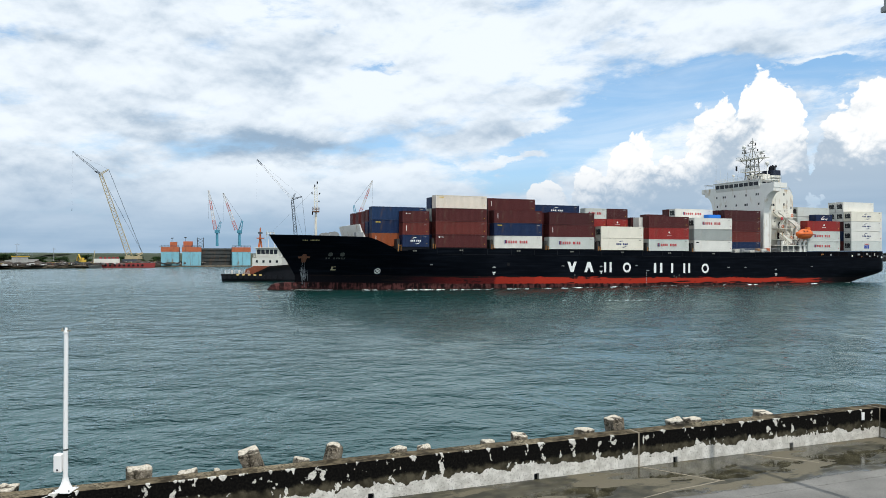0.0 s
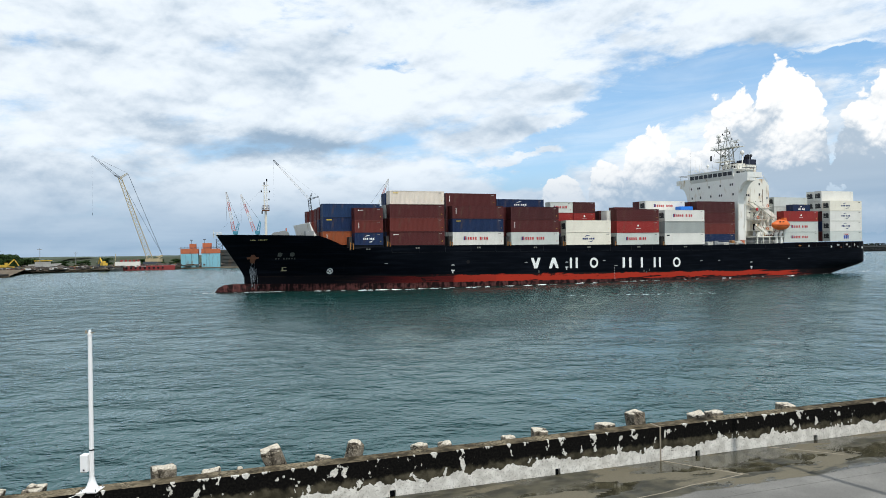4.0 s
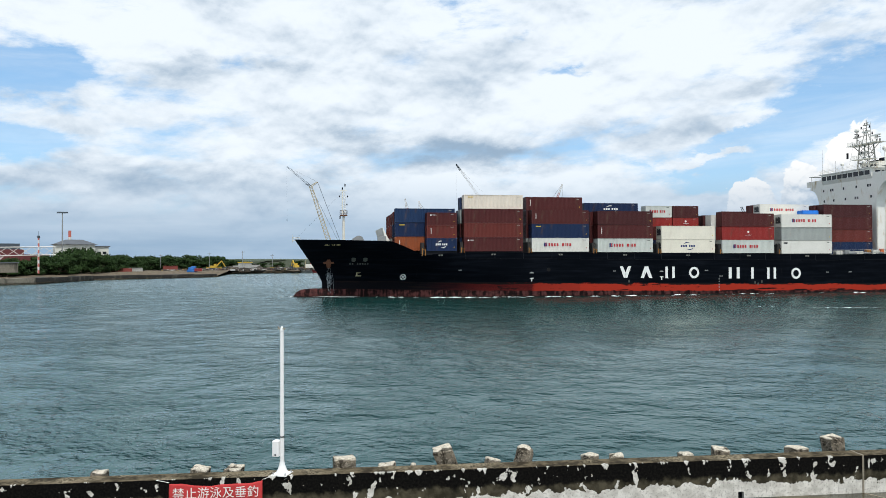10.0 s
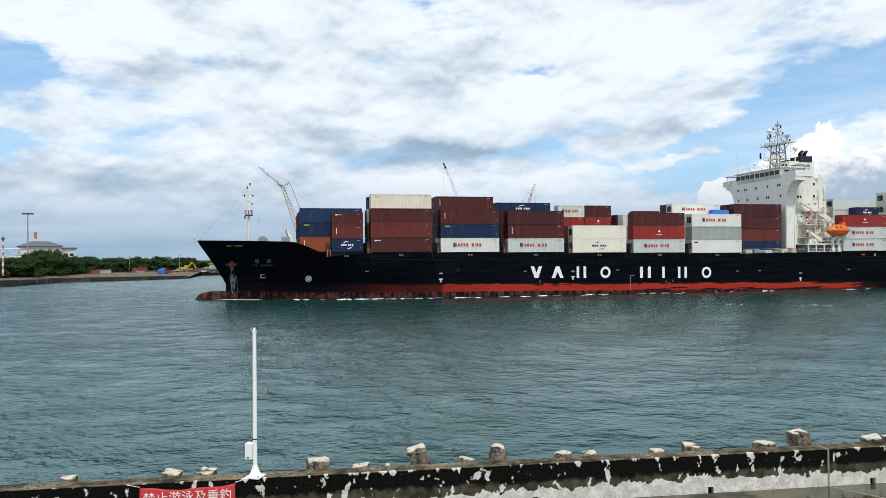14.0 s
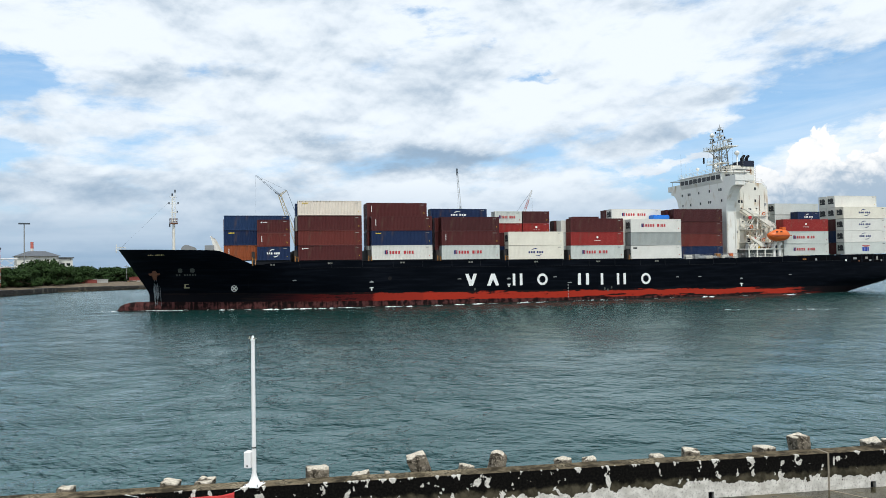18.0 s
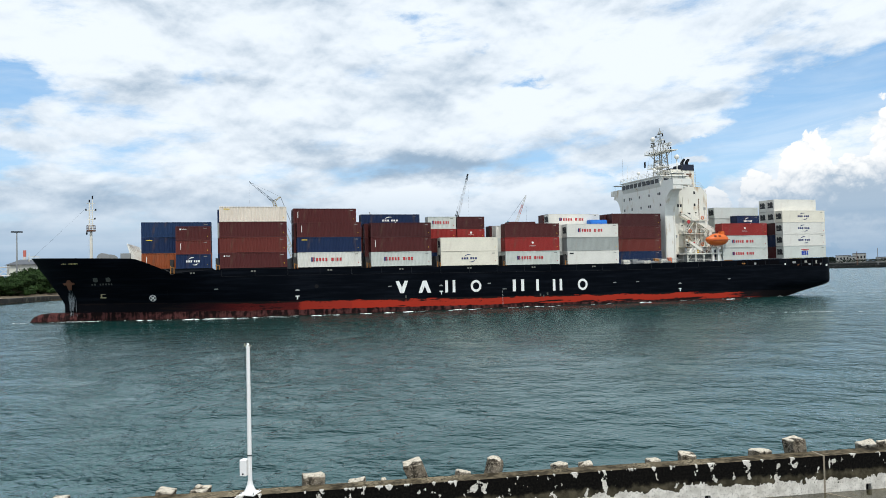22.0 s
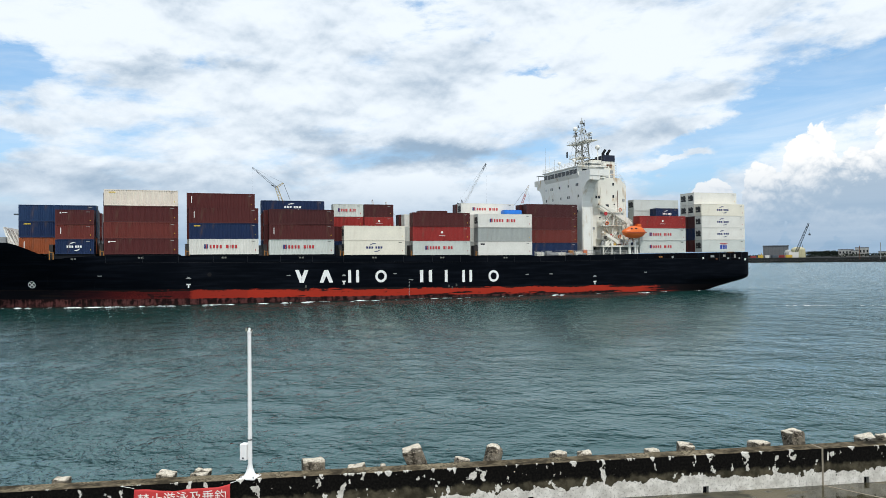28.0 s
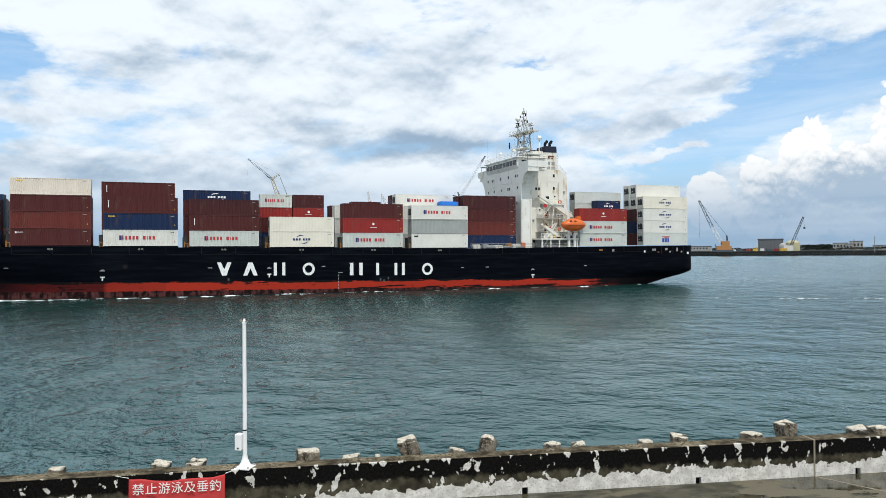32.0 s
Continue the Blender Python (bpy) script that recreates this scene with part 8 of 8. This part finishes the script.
    for q in range(9):
        x = 140 + q * 7.5
        bm = bmesh.new(); w = rng.uniform(3, 7); box(bm, -w / 2, w / 2, -1.5, 1.5, 0, rng.uniform(1.6, 3.0)); bmesh.ops.bevel(bm, geom=list(bm.edges), offset=.15, segments=1, affect="EDGES")
        o2 = part("plant_machine", bm, (M_YELLOW, M_CRANE_W, M_CRANE_G, M_BARGE)[q % 4]); o2.matrix_basis = pose(x, 850 + rng.uniform(0, 6), 5.0, 0, 0, rng.uniform(-20, 20)); tagged(o2, "low working machine parked on the breakwater", "machine", "machines on the breakwater")


right_shore()
# ---------------------------------------------------------------- tug beyond the bow (x from stern to bow)
# bright yellow that paints in the glow of the tug's lamps
M_TUG_GLOW = paint("tug_glow", (0.85, 0.62, 0.22), 0.4, vary=0.1, scale=2)
tug = thing("harbour_tug", "black-hulled tug with white wheelhouse and orange mast", "tug")


def build_tug():
    def w(x):
        return 4.4 * max(.03, 1 - max(0, (x - 16) / 13.0) ** 2.2) * (1 - .12 * max(0, (4 - x) / 4))
    bm = bmesh.new()
    rows = []
    for i in range(30):
        x = i * 29 / 29
        top = 1.9 + 2.3 * min(1, max(0, (x - 9) / 5)) + 1.1 * max(0, (x - 14) / 15)
        rows.append([bm.verts.new((x, s * w(x) * f, z)) for s, f, z in ((-1, .8, -.8), (-1, .95, .5), (-1, 1, top), (1, 1, top), (1, .95, .5), (1, .8, -.8))])
    for a, b in zip(rows, rows[1:]):
        for k in range(5):
            bm.faces.new((a[k], a[k + 1], b[k + 1], b[k]))
    bm.faces.new(rows[0])
    hullt = part("hull", bm, M_BLACK, tug, "black steel tug hull")
    bm = bmesh.new()
    prev = None
    for i in range(30):
        x = float(i)
        top = 1.9 + 2.3 * min(1, max(0, (x - 9) / 5)) + 1.1 * max(0, (x - 14) / 15)
        cur = [bm.verts.new((x, s * (w(x) + d), top + z)) for s in (-1,) for d, z in ((.05, -.5), (.4, -.5), (.4, .1), (.05, .1))]
        if prev:
            for k in range(4):
                bm.faces.new((prev[k], prev[(k + 1) % 4], cur[(k + 1) % 4], cur[k]))
        prev = cur
    part("fender", bm, paint("fender_rubber", (.010, .010, .010), .9, spec=0.05), hullt)
    for i in range(11):
        x = 1 + i * 1.6
        bm = bmesh.new(); tube(bm, (x, -w(x) - .62, 1.25), (x, -w(x) - .36, 1.25), .62, n=10); part("tyre", bm, M_BLACK, hullt)
        # panels whose bright colour stands in for lit lamps
        if i < 7:
            bm = bmesh.new(); box(bm, x + .4, x + 1.2, -w(x) - .44, -w(x) - .38, 1.65, 1.95); part("glow_panel", bm, M_TUG_GLOW, hullt, "bright yellow panel painted as a lit lamp")
    bm = bmesh.new(); prism(bm, [(5.5, 1.9), (18.5, 2.4), (18.5, 4.3), (9.2, 4.3), (6.8, 3.4)], "y", -3.0, 3.0); part("engine_casing", bm, paint("casing_brown", (.20, .055, .025), .7, vary=.35, scale=.5), tug, "orange-brown engine casing")
    bm = bmesh.new(); box(bm, 8.4, 17.0, -2.7, 2.7, 4.3, 6.6); house_t = part("deckhouse", bm, M_HALL, tug)
    bm = bmesh.new(); prism(bm, [(9.4, 6.6), (15.4, 6.6), (15.9, 9.3), (9.1, 9.3)], "y", -2.2, 2.2); part("wheelhouse", bm, M_HALL, tug, "white wheelhouse")
    for k in range(5):
        bm = bmesh.new(); box(bm, 9.6 + k * 1.2, 10.6 + k * 1.2, -2.27, -2.19, 7.6, 8.9); part("window", bm, M_GLASS, house_t)
    for k in range(4):
        bm = bmesh.new(); box(bm, 9.4 + k * 1.9, 10.0 + k * 1.9, -2.76, -2.69, 5.2, 5.9); part("port_light", bm, M_GLASS, house_t)
    bm = bmesh.new(); box(bm, 8.8, 16.3, -2.6, 2.6, 9.3, 9.5); part("wheelhouse_roof", bm, M_HALL, tug)
    mast_paint = paint("tug_orange", (.40, .11, .04), .6, vary=.2, scale=.6)
    bm = bmesh.new(); tube(bm, (9.2, -.5, 6.6), (9.7, 0, 12.0), .3, .22, 6); tube(bm, (10.4, .5, 6.6), (9.9, 0, 12.0), .3, .22, 6); mast_t = part("mast", bm, mast_paint, tug, "orange firefighting mast")
    bm = bmesh.new(); box(bm, 9.0, 10.6, -.8, .8, 12.0, 12.3); part("mast_platform", bm, mast_paint, mast_t)
    bm = bmesh.new(); tube(bm, (9.8, 0, 12.3), (9.8, 0, 15.2), .3, .16, 8); part("topmast", bm, mast_paint, mast_t)
    bm = bmesh.new(); box(bm, 9.3, 10.3, -.5, .5, 13.4, 13.9); part("fire_monitor", bm, M_CRANE_G, mast_t)
    for x, h in ((12.2, 12.0), (14.0, 11.2), (15.2, 10.8), (11.2, 13.0)):
        bm = bmesh.new(); tube(bm, (x, 0, 9.5), (x, 0, h), .08, n=5); part("aerial", bm, M_CRANE_W, tug)
    bm = bmesh.new(); rail(bm, [(1, -3.8, 1.9), (8, -4.2, 1.9)], 1.0, 1.4, .05); part("guard_rail", bm, M_CRANE_W, tug)
    bm = bmesh.new(); rail(bm, [(8.6, -2.6, 6.6), (17, -2.6, 6.6)], 1.0, 1.4, .05); part("guard_rail", bm, M_CRANE_W, tug)
    bm = bmesh.new(); box(bm, 21.5, 24, -1.6, 1.6, 2.6, 4.0); part("winch_bed", bm, M_DOCK_ORANGE, tug)
    bm = bmesh.new(); tube(bm, (22.6, -1.2, 4.4), (22.6, 1.2, 4.4), .8, n=10); part("tow_winch", bm, M_DOCK_ORANGE, tug)
    for k, (x, y) in enumerate(((2.0, -1), (3.4, .8), (25.5, 0))):
        bm = bmesh.new(); tube(bm, (x, y, 1.9), (x, y, 3.0), .3, n=8); part("bollard", bm, M_CRANE_W, tug)


build_tug()
TUG_WAY = [(0.0, -62.0, 206.5, -3), (1.5, -61.0, 206.6, -3), (3.0, -60.2, 206.8, -3.5), (6.0, -59.0, 207.2, -5), (12.0, -58.4, 208, -8), (32.0, -58.0, 208.5, -10)]


# ---------------------------------------------------------------- foam that goes with the ship
def foam_patch(verts, faces, x, y, L, W, rng, crest=.045):
    """A ragged flat fleck of foam."""
    n = 14
    c = len(verts)
    verts.append((x, y, crest))
    for k in range(n):
        a = 2 * math.pi * k / n
        r = rng.uniform(.25, 1.15)
        verts.append((x + L / 2 * r * math.cos(a), y + W / 2 * r * math.sin(a), .025))
    for k in range(n):
        faces.append((c, c + 1 + k, c + 1 + (k + 1) % n))


def ship_foam():
    rng = random.Random(4)
    verts, faces = [], []
    for k in range(8):         # at the bulb and the forefoot
        foam_patch(verts, faces, rng.uniform(.6, 3.4), BEAM_C + rng.uniform(-2.2, .5), rng.uniform(.3, 1.2), rng.uniform(.15, .5), rng)
    for k in range(30):
        x = rng.uniform(7, 16)
        foam_patch(verts, faces, x, hull_y(x + 1.5, .2) - rng.uniform(.3, 1.6) - .4, rng.uniform(.6, 1.8), rng.uniform(.4, .9), rng)
    for cx, n in ((24, 3), (32, 6), (37, 10), (41, 4), (47, 4), (57, 5), (64, 3), (71, 9), (83, 4), (101, 5), (126, 4), (146, 4)):   # breaking flecks along the side
        for k in range(n):
            x = cx + rng.gauss(0, 1.6)
            foam_patch(verts, faces, x, hull_y(x, .1) - rng.uniform(.5, 3.0), rng.uniform(.5, 2.3), rng.uniform(.2, .9), rng, rng.uniform(.05, .17))
    for k in range(44):       # a broken white line where the side parts the water
        x = 16 + 160 * rng.random() ** 1.7
        foam_patch(verts, faces, x, hull_y(x, .1) - rng.uniform(.15, 1.6), rng.uniform(.5, 3.2), rng.uniform(.08, .30), rng)
    for k in range(22):        # wake astern
        x = 168 + 46 * rng.random() ** 1.4
        foam_patch(verts, faces, x, BEAM_C - 4 + rng.gauss(0, 3.0) - (x - 168) * .10, rng.uniform(.4, 2.2), rng.uniform(.15, .6), rng)
    me = bpy.data.meshes.new("foam"); me.from_pydata(verts, [], faces); me.materials.append(M_FOAM)
    return tagged(new("foam", me), "white foam flecks along the moving ship's side", "foam", kind="stuff")


def drifting_foam():
    """A low crest thrown off by the ship that lies on the water astern."""
    rng = random.Random(14)
    verts, faces = [], []
    for k in range(24):
        s = rng.gauss(.60, .20)
        foam_patch(verts, faces, 16 + 30 * s, 123.5 + 1.6 * s + rng.gauss(0, .25), rng.uniform(.3, 1.4), rng.uniform(.15, 1.1 if .47 < s < .63 else .35), rng)
    me = bpy.data.meshes.new("drifting_foam"); me.from_pydata(verts, [], faces); me.materials.append(M_FOAM)
    tagged(new("drifting_foam", me), "thin streak of white foam lying on the water", "foam", kind="stuff")


drifting_foam()
foam = ship_foam()
STOWED.append((foam, (0, 0, 0)))
# ---------------------------------------------------------------- what moves
def motions():
    way = [(t, pose(x, y, 0, 0, 0, w)) for t, x, y, w in SHIP_WAY]
    walk(ship, way)
    for ob, p in STOWED:
        walk(ob, [(t, m @ Matrix.Translation(p)) for t, m in way])

    walk(SLEW, [(t, pose(0, 0, 0, 0, 0, a - 78.8)) for t, a in SLEW_WAY])
    walk(tug, [(t, pose(x, y, 0, 0, 0, w)) for t, x, y, w in TUG_WAY])


motions()
